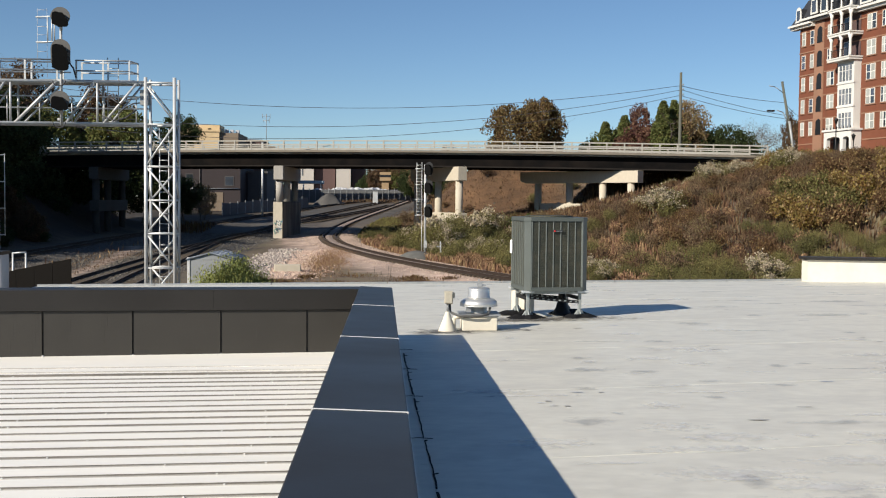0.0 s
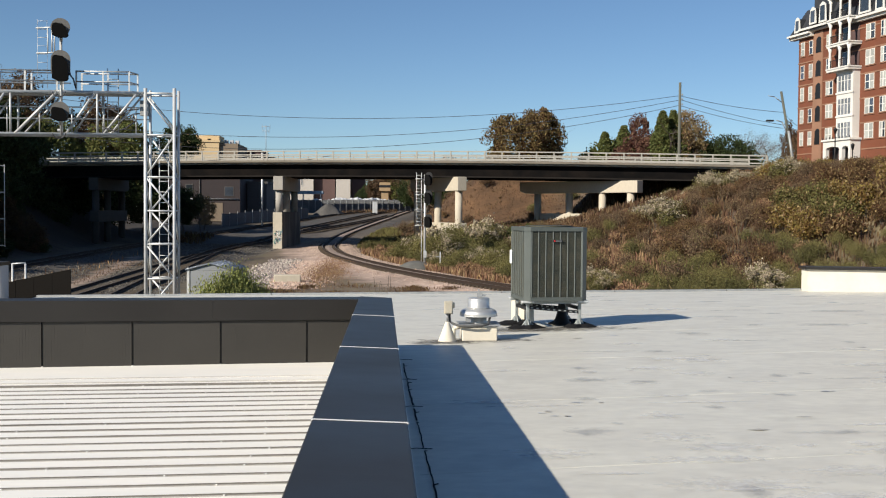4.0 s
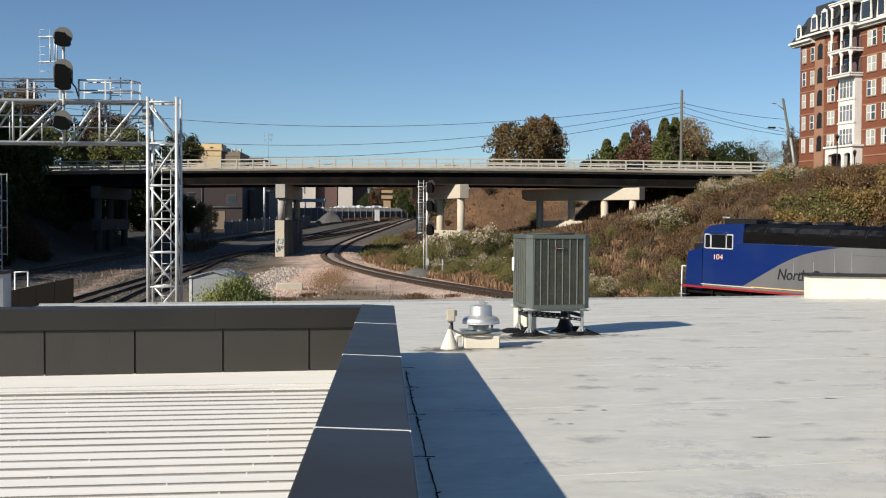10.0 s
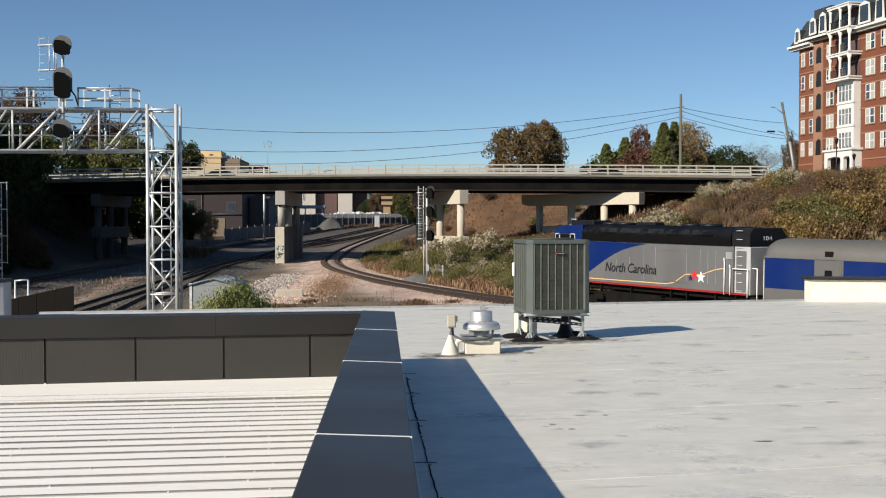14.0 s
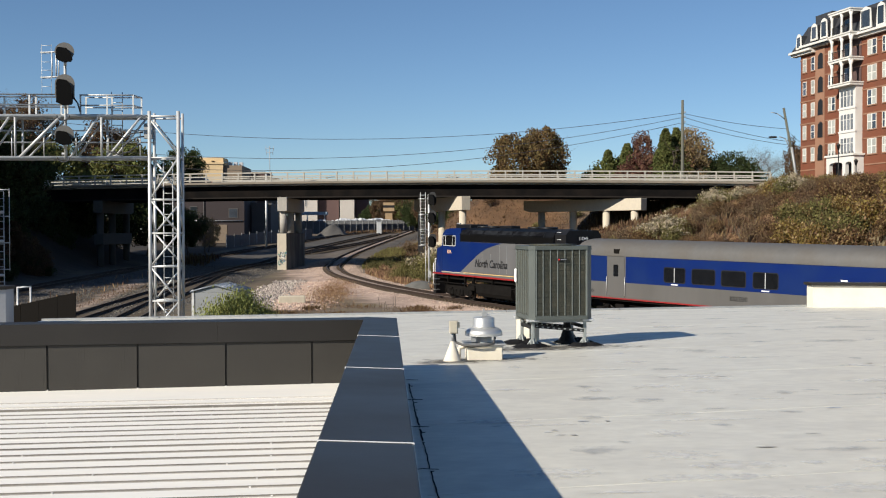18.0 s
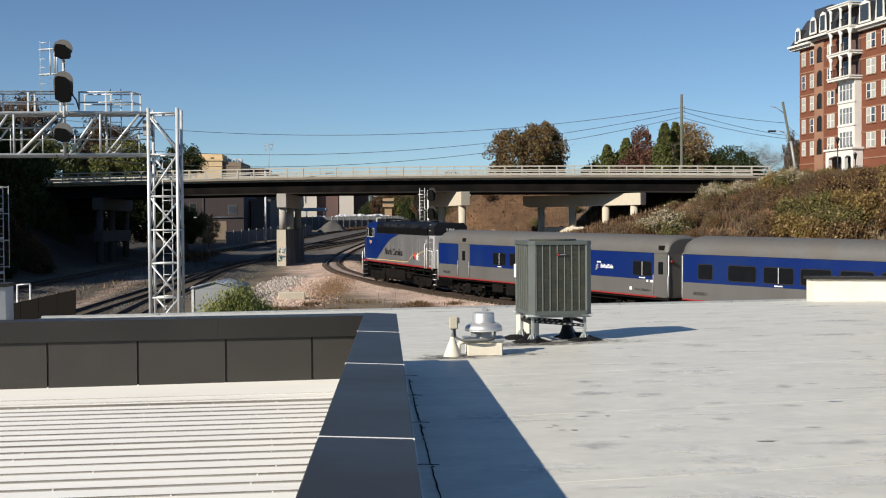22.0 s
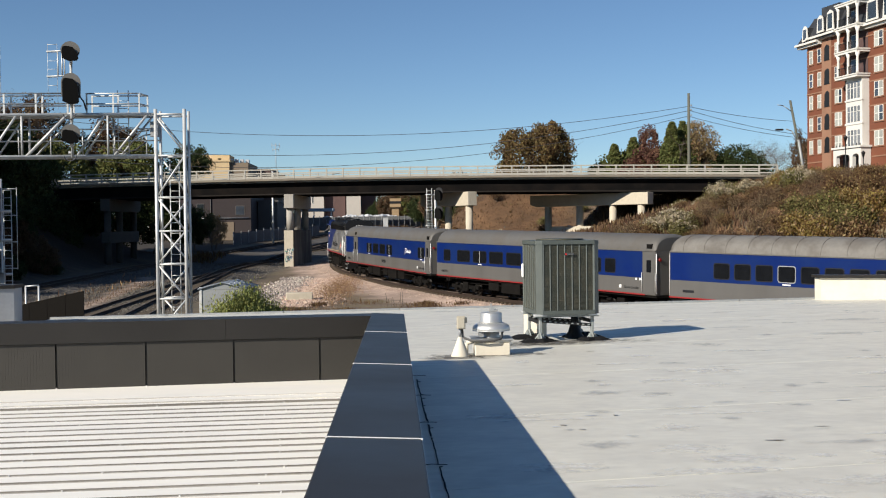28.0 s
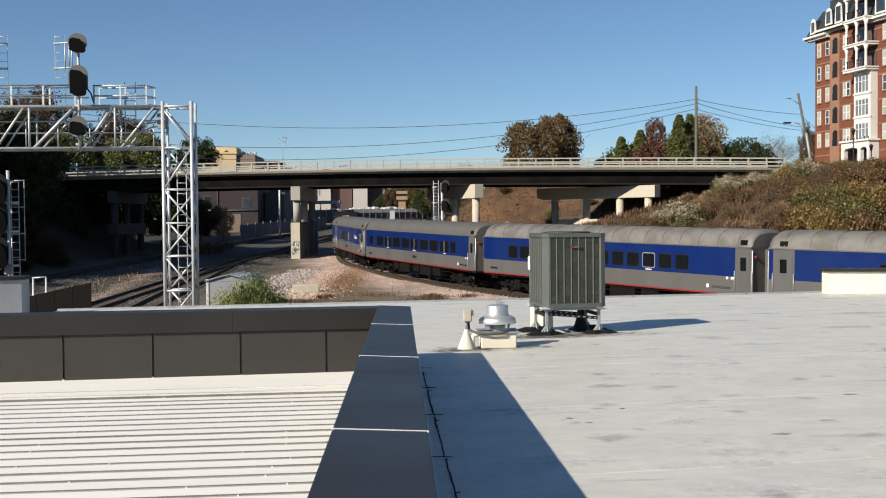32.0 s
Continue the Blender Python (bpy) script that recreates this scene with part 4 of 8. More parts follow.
part("deck_slab", span(0, BLEN, 0.36, 10.64, -0.25, 0), CONCRETE, bridge)
part("road_surface", span(0, BLEN, 0.5, 10.5, 0.004, 0.02), ASPHALT, bridge)
part("kerb", span(0, BLEN, -0.12, 0.34, -0.06, 0.15), FASCIA, bridge)
part("kerb", span(0, BLEN, 10.66, 11.12, -0.06, 0.15), FASCIA, bridge)
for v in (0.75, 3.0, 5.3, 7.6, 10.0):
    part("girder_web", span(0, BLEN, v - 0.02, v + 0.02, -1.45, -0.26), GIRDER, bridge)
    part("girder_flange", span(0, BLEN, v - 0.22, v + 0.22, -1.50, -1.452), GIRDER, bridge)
    part("flange_lip", span(0, BLEN, v - 0.235, v - 0.222, -1.53, -1.40), FLANGE, bridge, "brown flange lip, lightened as if sunlit")
for side, v in ((0, 0.08), (1, 10.9)):
    for z in (0.28, 0.67, 1.04):
        part("rail_bar", span(0, 85.0, v - 0.05, v + 0.05, z, z + 0.12), RAILBAR, bridge)
post = None
n = 49
for side, v in ((0, 0.08), (1, 10.9)):
    for k in range(n):
        u = 1.05 + 1.749 * k
        m = Matrix.Translation((u, v, deck_z(u)))
        if post is None:
            post = part("railing_post", B((-0.07, 0.07, -0.07, 0.07, 0.14, 1.17), bevel=0.01), RAILBAR, bridge)
            post.matrix_basis = m
        else:
            share("railing_post", post, bridge, m)


# ---- bents: pier caps on round columns, turned to suit the tracks beneath ----
def bent(a, b, cols, cap_top, cap_h, label, foot=None, solid=None, stone=None):
    """A concrete bent from its near end a to its far end b (x, y); cols: where its columns stand along it, with base heights."""
    stone = stone or CONCW
    a, b = Vector(a), Vector(b)
    d = (b - a)
    t = thing("bridge_bent", label, "bridge pier", "bents of the bridge", m=on_hill(a.x, a.y, math.degrees(math.atan2(d.y, d.x))))
    L = d.length
    bm = prism([(0, cap_top), (L, cap_top), (L, cap_top - cap_h * 0.8), (L - 0.8, cap_top - cap_h), (0.0, cap_top - cap_h)], -0.5, 0.5)
    bmesh.ops.bevel(bm, geom=bm.edges[:], offset=0.03, segments=1, affect="EDGES")
    part("pier_cap", bm, stone, t)
    for u, z in cols:
        part("column", lathe([(0.38, z), (0.38, cap_top - cap_h + 0.01)], 20), stone, t).matrix_basis = pose(u, 0, 0)
    if foot:
        part("crash_wall", B((foot[0], foot[1], -0.5, 0.5, foot[2], foot[3]), bevel=0.03), stone, t, "stained low concrete wall with faded marks")
    if solid:
        # dark base and pale end hold the pier's shade and sun in colour
        part("solid_base", B((solid[0], solid[1], -0.5, 0.5, solid[2], solid[3]), bevel=0.04), PIERSHADE, t, "tall solid concrete base, coloured nearly black for its shade")
        part("painted_end", B((solid[0] - 0.012, solid[0] + 0.03, -0.47, 0.47, solid[2], solid[3] - 0.05), bevel=0.004), CONCW, t, "pale end face, coloured as sunlit, with spray marks")
    return t


bent_r = bent((25.6, 109.3), (15.2, 120.6), ((1.1, 3.0), (4.6, 2.6), (8.9, 2.0), (13.2, 1.6)), 7.62, 1.22, "pale concrete bridge bent on four round columns", foot=(7.0, 12.5, 2.6, 4.25))
bent_m = bent((7.95, 112.2), (3.4, 123.8), ((0.8, 0.6), (6.0, 0.6), (11.6, 0.6)), 7.92, 1.42, "pale concrete bridge bent above a crash wall", foot=(-0.1, 8.4, 0.3, 3.2))
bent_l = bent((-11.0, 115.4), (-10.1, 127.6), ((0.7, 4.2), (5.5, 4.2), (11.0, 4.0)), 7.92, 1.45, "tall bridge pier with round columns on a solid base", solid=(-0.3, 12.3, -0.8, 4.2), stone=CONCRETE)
bent_f = bent((-30.9, 119.2), (-30.3, 131.0), ((0.8, -0.5), (5.0, -0.5), (10.5, -0.5)), 7.7, 1.3, "shaded concrete bent with a cross strut", foot=(0.2, 11, 3.0, 4.2), stone=BENTSHADE)
abut = thing("bridge_abutment", "concrete abutment under the end of the bridge", "abutment", m=on_hill(BR1.x, BR1.y, BANG))
part("abutment_wall", B((-8, 4, 0.3, 10.7, 4.0, 7.6)), CONCRETE, abut)
abut2 = thing("bridge_abutment", "shaded concrete abutment under the bridge end", "abutment", m=on_hill(BR0.x, BR0.y, BANG))
part("abutment_wall", B((-6, 6, 0.3, 10.7, 0.5, 7.7)), CONCRETE, abut2)
# paint marks on the solid base, drawn as plain bars and blobs
r0 = np.random.default_rng(5)
PAINT = [mat("spray_teal", (0.05, 0.22, 0.18), 0.6), mat("spray_dark", (0.06, 0.06, 0.08), 0.6), mat("spray_white", (0.7, 0.7, 0.68), 0.6), mat("spray_blue", (0.08, 0.14, 0.3), 0.6)]
for ob, spots in ((bent_l, [(-0.32, r0.uniform(-0.4, 0.4), r0.uniform(0.9, 2.2)) for _ in range(44)]),):
    for k, (u, v, z) in enumerate(spots):
        bm = bmesh.new()
        a = r0.uniform(0, 3.1)
        w, h = r0.uniform(0.05, 0.24), r0.uniform(0.015, 0.07)
        vs = [bm.verts.new((u, v + math.cos(a) * p - math.sin(a) * q, z + math.sin(a) * p + math.cos(a) * q)) for p, q in ((-w, -h), (w, -h * 0.6), (w * 1.1, h), (-w * 0.9, h * 0.8))]
        bm.faces.new(vs)
        part("paint_mark", bm, PAINT[(0, 1, 1, 3, 0, 1, 2)[k % 7]], ob)
for ob, u0, u1, z0, z1, num in ((bent_m, 0.2, 7.5, 2.3, 3.4, 22), (bent_r, 7.2, 12.0, 3.2, 4.1, 14)):
    for k in range(num):
        u, z = r0.uniform(u0, u1), r0.uniform(z0, z1)
        part("paint_mark", B((u, u + r0.uniform(0.08, 0.5), -0.508, -0.502, z, z + r0.uniform(0.06, 0.3))), PAINT[(1, 3, 1, 2)[k % 4]], ob)

# ---- railway tracks ----
RAIL_SECT = [(-0.075, -0.18), (0.075, -0.18), (0.07, -0.155), (0.012, -0.13), (0.012, -0.045), (0.037, -0.035), (0.037, 0.0), (-0.037, 0.0), (-0.037, -0.035), (-0.012, -0.045), (-0.012, -0.13), (-0.07, -0.155)]


def sweep(pts, sect):
    """A cross-section (across, up) carried along points (x, y, z, heading)."""
    vs, fs = [], []
    k = len(sect)
    for x, y, z, h in pts:
        nxx, nyy = -math.sin(h), math.cos(h)
        vs += [(x + nxx * a, y + nyy * a, z + b) for a, b in sect]
    for i in range(len(pts) - 1):
        for j in range(k):
            fs.append((i * k + j, i * k + (j + 1) % k, (i + 1) * k + (j + 1) % k, (i + 1) * k + j))
    return vs, fs


def raw(name, vs, fs, material, parent, label=""):
    me = bpy.data.meshes.new(name)
    me.from_pydata(vs, [], fs)
    me.materials.append(material)
    o = new(name, me)
    o.parent = parent
    if label:
        tagged(o, label)
    return o


def track(pts, label, step=0.55, near=(0, 1e9), wood=TIE):
    """A track along dense points (x, y, z, heading): two rails, ties as parts where near, the rest joined."""
    t = thing("railway_track", label, "railway track", "railway tracks")
    for side in (-0.7535, 0.7535):
        p = [(x - math.sin(h) * side, y + math.cos(h) * side, z, h) for x, y, z, h in pts]
        raw("rail", *sweep(p, RAIL_SECT), RUST, t)
        raw("rail_head", *sweep([(x, y, z + 0.004, h) for x, y, z, h in p], [(-0.03, -0.003), (0.03, -0.003), (0.026, 0), (-0.026, 0)]), RAILTOP, t, "polished running surface")
    d = np.cumsum([0] + [math.hypot(b[0] - a[0], b[1] - a[1]) for a, b in zip(pts, pts[1:])])
    P = np.array(pts)
    tie = None
    rest_v, rest_f = [], []
    corners = [(-0.11, -1.28), (0.11, -1.28), (0.11, 1.28), (-0.11, 1.28)]
    count = 0
    for s in np.arange(0, d[-1], step):
        x, y, z, h = (np.interp(s, d, P[:, k]) for k in range(4))
        m = pose(x, y, z, 0, 0, math.degrees(h) + 2 * math.sin(s * 7.3))
        if near[0] <= y <= near[1] and count < 290:
            count += 1
            if tie is None:
                tie = part("tie", B((-0.115, 0.115, -1.28, 1.28, -0.38, -0.181)), wood, t)
                tie.matrix_basis = m
            else:
                share("tie", tie, t, m)
        else:
            b = len(rest_v)
            rest_v += [tuple(m @ Vector((cx, cy, zz))) for zz in (-0.38, -0.181) for cx, cy in corners]
            rest_f += [(b + 4, b + 5, b + 6, b + 7), (b, b + 1, b + 5, b + 4), (b + 1, b + 2, b + 6, b + 5), (b + 2, b + 3, b + 7, b + 6), (b + 3, b, b + 4, b + 7)]
    if rest_f:
        tagged(raw("far_tie", rest_v, rest_f, wood, t), kind="stuff")
    return t


track([line_at(s) for s in np.arange(-100, 300, 2.0)], "curved railway track with rusty rails on pinkish ballast", near=(55, 160), wood=mat("creosoted_tie", (0.062, 0.042, 0.030), 0.9, var=0.4, scale=2, fine=20, per="island", spread=0.4))

# stones lie over the middle of the ties
fs_rng = np.random.default_rng(5)
fill = []
for s in np.arange(-60, 190, 0.8):
    x, y, z, h = line_at(s)
    w0, w1 = 0.34 + 0.14 * fs_rng.random(2)
    fill += [(float(x - math.sin(h) * a), float(y + math.cos(h) * a), float(z) + dz) for a, dz in ((-w0, -0.165), (0.0, -0.125 + 0.02 * fs_rng.random()), (w1, -0.165))]
ballast_bed = thing("ballast_bed", "pinkish crushed stones filled between the rails of the curve", "ballast")
tagged(raw("ballast_fill", fill, [(3 * i + k, 3 * i + k + 1, 3 * i + k + 4, 3 * i + k + 3) for i in range(len(fill) // 3 - 1) for k in (0, 1)],
           mat("stone_fill", (0.26, 0.20, 0.165), 0.95, var=0.45, scale=2.5, fine=14, bump=0.6, dist=0.05), ballast_bed), kind="stuff")


def main_points(k, end=331, start=20):
    ys = np.arange(start, end, 2.0)
    xs = main_x(k, ys)
    xs = np.convolve(np.pad(xs, 6, mode="edge"), np.ones(13) / 13, "valid")
    hs = np.arctan2(np.gradient(ys), np.gradient(xs))
    return [(x, y, rail_z(y), h) for x, y, h in zip(xs, ys, hs)]


track(main_points(0), "main line track with dark ties on grey ballast", near=(60, 170))
track(main_points(3, 232, 154), "dark siding track turning off the main line beyond the bridge", near=(154, 180))
track(main_points(2, 121), "siding track curving into the main line", near=(60, 121))
track(main_points(1), "shaded main line track on grey ballast", near=(90, 170))
r0 = np.random.default_rng(11)


def pebbles(name, n, place, size, material, label, category):
    """Many loose angular stones."""
    vs, fs = [], []
    for i in range(n):
        x, y = place()
        z = float(ground_z(x, y))
        s = size * r0.uniform(0.5, 1.5)
        b = len(vs)
        q = r0.normal(size=(6, 3)) * 0.16 + np.array([(1, 0, 0), (-1, 0, 0), (0, 1, 0), (0, -1, 0), (0, 0, 0.8), (0, 0, -0.6)])
        a = r0.uniform(0, 6.3)
        q = np.stack([q[:, 0] * math.cos(a) - q[:, 1] * math.sin(a), q[:, 0] * math.sin(a) + q[:, 1] * math.cos(a), q[:, 2]], 1)
        vs += [(x + s * p[0], y + s * p[1], z + s * p[2]) for p in q]
        fs += [tuple(b + k for k in f) for f in ((0, 2, 4), (2, 1, 4), (1, 3, 4), (3, 0, 4), (2, 0, 5), (1, 2, 5), (3, 1, 5), (0, 3, 5))]
    me = bpy.data.meshes.new(name)
    me.from_pydata(vs, [], fs)
    me.materials.append(material)
    return tagged(new(name, me), label, category, kind="stuff")


def by_curve():
    s = r0.uniform(-5, 95)
    x, y, z, h = line_at(s)
    a = r0.choice((-1, 1)) * 1.35 + r0.normal() * 1.0
    a = a if abs(a) > 1.3 else 2 * a + math.copysign(1.0, a)
    return x + math.sin(h) * a, y - math.cos(h) * a


pebbles("ballast_stones", 9000, by_curve, 0.05, mat("pink_ballast", (0.43, 0.325, 0.262), 0.95, var=0.25, scale=3, fine=15, per="island", spread=0.22), "pinkish crushed stone ballast beside the curved track", "ballast")


def by_mains():
    y = r0.uniform(45, 150) if r0.random() < 0.7 else r0.uniform(45, 95)
    x = main_x(0, y) + r0.uniform(-11, 5)
    if abs(x + 22.2 + 0.097 * (y - 82)) < 1.1 and 68 < y < 116:
        x += 2.4
    return x, y


pebbles("grey_ballast_stones", 17000, by_mains, 0.075, mat("grey_ballast", (0.100, 0.088, 0.074), 0.95, var=0.25, scale=3, fine=15, per="island", spread=0.55), "grey crushed stone ballast between the main tracks", "ballast")
pebbles("rubble_heap", 2100, lambda: (-9.9 + r0.normal() * 0.75, 78 + r0.uniform(0, 34)), 0.16, RIPRAP, "pale broken rubble below the bridge pier", "rubble")
pebbles("pink_gravel_heap", 5200, lambda: (-7.4 + r0.normal() * 1.2, 78 + r0.uniform(0, 32)), 0.085, mat("pink_gravel", (0.47, 0.345, 0.275), 0.95, var=0.25, scale=3, fine=15, per="island", spread=0.25), "pinkish gravel heaped below the bridge pier", "gravel")
pebbles("dark_rubble", 350, lambda: (-10.6 + r0.normal() * 0.55, 76 + r0.uniform(0, 14)), 0.16, mat("dark_rubble", (0.10, 0.095, 0.09), 0.9, per="island", spread=0.4), "dark broken stones beside the pale rubble", "rubble")

# ---- signal gantry over the main tracks ----
gantry = thing("signal_gantry", "galvanised lattice signal gantry with walkway and railing", "signal gantry")
TX0, TX1, TY0, TY1 = -9.27, -8.16, 43.5, 44.4
TZ = 9.12
BT, BB = 8.92, 7.31
for x in (TX0, TX1):
    for y in (TY0, TY1):
        part("tower_leg", T(((x, y, -1.6), (x, y, TZ)), r=0.07 if y == TY0 else 0.055, seg=12), GALV, gantry)
levels = [7.31, 5.68, 4.36, 3.06, 1.71, 0.38, -0.95]
for k, z in enumerate(levels):
    for y in (TY0, TY1):
        part("tower_strut", T(((TX0, y, z), (TX1, y, z)), r=0.035), GALV, gantry)
        if k + 1 < len(levels):
            a, b = ((TX0, TX1) if (k % 2 == 0) == (y == TY0) else (TX1, TX0))
            part("tower_brace", T(((b, y, z), (a, y, levels[k + 1])), r=0.038), GALV, gantry)
    for x in (TX0, TX1):
        part("tower_strut", T(((x, TY0, z), (x, TY1, z)), r=0.03), GALV, gantry)
        if k + 1 < len(levels):
            part("tower_brace", T(((x, TY0, z), (x, TY1, levels[k + 1])), r=0.03), GALV, gantry)
DIAGONALS = [(-10.89, -9.57, 0.05), (-12.31, -11.21, 0.05), (-14.25, -12.65, 0.065), (-15.7, -14.6, 0.05), (-17.6, -16.1, 0.05), (-19.0, -17.9, 0.05), (-21.0, -19.5, 0.05), (-23.5, -22.0, 0.05), (-26.0, -24.5, 0.05)]
for y in (TY0, TY1):
    part("tower_strut", T(((TX0, y, BT), (TX1, y, BT)), r=0.04), GALV, gantry)
    part("tower_brace", T(((TX0, y, BT - 0.1), (TX1, y, BB + 0.1)), r=0.035), GALV, gantry)
    for z in (BT, BB):
        part("beam_chord", T(((-31, y, z), (TX0, y, z)), r=0.062, seg=10), GALV, gantry)
    for x0, x1, r in DIAGONALS:
        part("beam_diagonal", T(((x0, y, BB), (x1, y, BT)), r=r if y == TY0 else 0.04), GALV, gantry)
    for x in (-11.11, -14.41, -17.7, -21.0, -24.3, -27.6):
        part("beam_vertical", T(((x, y, BB), (x, y, BT)), r=0.045), GALV, gantry)
for k in range(13):
    x1 = -9.7 - 1.70 * k
    for z in (BT, BB):
        part("beam_cross_strut", T(((x1, TY0, z), (x1, TY1, z)), r=0.03), GALV, gantry)
# inner walkway rails and the upper walkway with its railing
for z in (7.96, 8.42):
    part("inner_rail", T(((-31, TY1 - 0.12, z), (TX0, TY1 - 0.12, z)), r=0.028), GALV, gantry)
for k in range(16):
    x = -9.8 - 1.25 * k
    part("inner_post", T(((x, TY1 - 0.12, BB), (x, TY1 - 0.12, 8.45)), r=0.024), GALV, gantry)
part("walkway_grating", B((-31, -9.7, TY1 - 0.75, TY1 - 0.05, 8.97, 9.01)), GALVD, gantry)
for y, x_end in ((TY0 + 0.05, -9.9), (TY1 - 0.05, -9.75)):
    for z in (9.36, 9.76):
        part("walkway_rail", T(((-31, y, z), (-12.35, y, z)), r=0.03), GALV, gantry)
        part("walkway_rail", T(((-11.95, y, z - 0.02), (x_end, y, z - 0.02)), r=0.03), GALV, gantry)
    for k in range(14):
        x = -12.65 - 1.22 * k
        part("walkway_post", B((x - 0.035, x + 0.035, y - 0.02, y + 0.02, 8.98, 9.78)), GALV, gantry)
    for x in (-11.92, -10.9, x_end):
        part("walkway_post", B((x - 0.03, x + 0.03, y - 0.02, y + 0.02, 8.98, 9.76)), GALV, gantry)
part("end_rail", T(((-9.9, TY0 + 0.05, 9.74), (-9.75, TY1 - 0.05, 9.74)), ((-9.9, TY0 + 0.05, 9.34), (-9.75, TY1 - 0.05, 9.34)), r=0.03), GALV, gantry)


def ladder(parent, x, y, z0, z1, w=0.38, name="ladder", step=0.30, r=0.02):
    part(name + "_stile", T(((x - w / 2, y, z0), (x - w / 2, y, z1)), r=r), GALV, parent)
    part(name + "_stile", T(((x + w / 2, y, z0), (x + w / 2, y, z1)), r=r), GALV, parent)
    z = z0 + 0.15
    while z < z1:
        part(name + "_rung", T(((x - w / 2, y, z), (x + w / 2, y, z)), r=r * 0.8, seg=6), GALV, parent)
        z += step


ladder(gantry, -8.72, TY1 - 0.1, -0.5, 7.2, 0.36, step=0.42)
ladder(gantry, -10.75, TY1 + 0.1, BB, 9.98, 0.42)
for pts in (((-10.3, 7.7), (-10.0, 7.95), (-9.7, 8.1), (-9.45, 8.12)), ((-10.9, 7.6), (-10.4, 7.42), (-10.0, 7.55), (-9.6, 7.85)), ((-10.6, 8.3), (-10.2, 8.05), (-9.9, 8.25), (-9.5, 8.28))):
    bm = pipe([(a[0], TY0 - 0.1, a[1]) for a in pts], 0.025)
    part("hanging_cable", bm, WIRE, gantry, "loose black cable")
part("junction_box", B((-9.62, -9.3, TY1 - 0.3, TY1 - 0.05, 8.1, 8.7), bevel=0.01), GALVD, gantry)
part("base_plate", B((TX0 - 0.25, TX1 + 0.25, TY0 - 0.25, TY1 + 0.25, -1.75, -1.55)), CONCRETE, gantry)


HOODBLACK = mat("matt_black_paint", (0.0035, 0.0035, 0.0035), 0.7, gloss=0.08, var=0.3, scale=2, fine=30)


def signal_head(owner, x, y, z, lamps, turn, label, plate=None):
    """A signal: round-topped backplate, black housing with hood, bracket."""
    h = 0.22 * (lamps - 1)
    r = 0.365
    out = [(r * math.cos(a), h + r * math.sin(a)) for a in np.linspace(0, math.pi, 13)] + [(r * math.cos(a) * 0.98, -h + r * 0.9 * math.sin(a)) for a in np.linspace(math.pi, 2 * math.pi, 11)]
    s = part("signal_head", prism(out, -0.012, 0.012), plate or SIGPLATE, owner, label)
    s.matrix_basis = pose(x, y, z, 0, 0, turn)
    part("housing", B((-0.24, 0.24, 0.012, 0.30, -h - 0.22, h + 0.22), bevel=0.03), BLACK, s)
    shade = [(-0.36, h + 0.02), (-0.33, h + 0.12), (-0.22, h + 0.15), (0.06, h + 0.11), (0.24, h - 0.14), (0.26, -h - 0.30), (0.20, -h - 0.38), (-0.10, -h - 0.40), (-0.36, -h - 0.28)]
    bm = bmesh.new()
    a = [bm.verts.new((p + 0.04, -0.014, q)) for p, q in shade]
    b = [bm.verts.new((p * 0.94 + 0.09, -0.46, q - 0.03)) for p, q in shade]
    for i in range(len(shade)):
        k = (i + 1) % len(shade)
        bm.faces.new((a[i], a[k], b[k], b[i]))
    bm.faces.new(b)
    part("hood", bm, HOODBLACK, s, "black signal hood")
    part("bracket", T(((0, 0.15, -h - 0.5), (0, 0.15, -h - 0.2)), r=0.06), GALV, s)
    return s


SIGPLATE = mat("dull_grey_plate", (0.135, 0.13, 0.12), 0.6, var=0.15, scale=2, fine=20)
MX, MY = -12.53, 43.25
mast = thing("signal_mast", "galvanised mast carrying signal heads on the gantry", "signal mast")
part("mast_tube", T(((MX + 0.06, MY + 0.2, 7.25), (MX + 0.06, MY + 0.2, 11.25)), r=0.055, seg=10), GALV, mast)
for z in (7.45, 8.95):
    part("clamp", T(((MX - 0.1, MY + 0.25, z), (MX + 0.1, MY + 0.25, z)), r=0.06), GALVD, mast)
for zc in (8.92, 7.32):
    loop = [(MX + 0.05 + 0.24 * math.cos(a), MY - 0.05, zc + 0.20 * math.sin(a)) for a in np.linspace(math.pi, 2 * math.pi, 13)]
    part("cable_loop", pipe(loop, 0.022), WIRE, mast, "looped grey cable")
part("cable", pipe([(-12.3, MY, 9.72), (-12.1, MY, 9.6), (-11.95, MY, 9.4), (-11.85, MY, 9.05)], 0.03), WIRE, mast, "black cable to the walkway")
# small cage and ladder behind the upper head
for dx in (-0.95, -0.58):
    part("cage_stile", T(((MX + dx, MY + 0.6, 9.1), (MX + dx, MY + 0.6, 11.75)), r=0.008), GALV, mast)
for k in range(6):
    z = 10.1 + 0.32 * k
    part("cage_rung", T(((MX - 0.95, MY + 0.6, z), (MX - 0.58, MY + 0.6, z)), r=0.010, seg=6), GALV, mast)
for z in (10.45, 11.42):
    part("cage_rail", T(((MX - 0.98, MY + 0.55, z), (MX - 0.05, MY + 0.3, z)), r=0.03), GALV, mast)
for dx in (-0.5, -0.34, -0.24):
    part("cage_bar", T(((MX + dx, MY + 0.4, 10.45), (MX + dx, MY + 0.4, 11.42)), r=0.026), GALV, mast)
signal_head(mast, MX + 0.1, MY, 11.36, 1, 8, "round grey signal head with black hood above the gantry")
signal_head(mast, MX + 0.1, MY, 9.92, 2, 8, "two-lamp grey signal head with black hood")
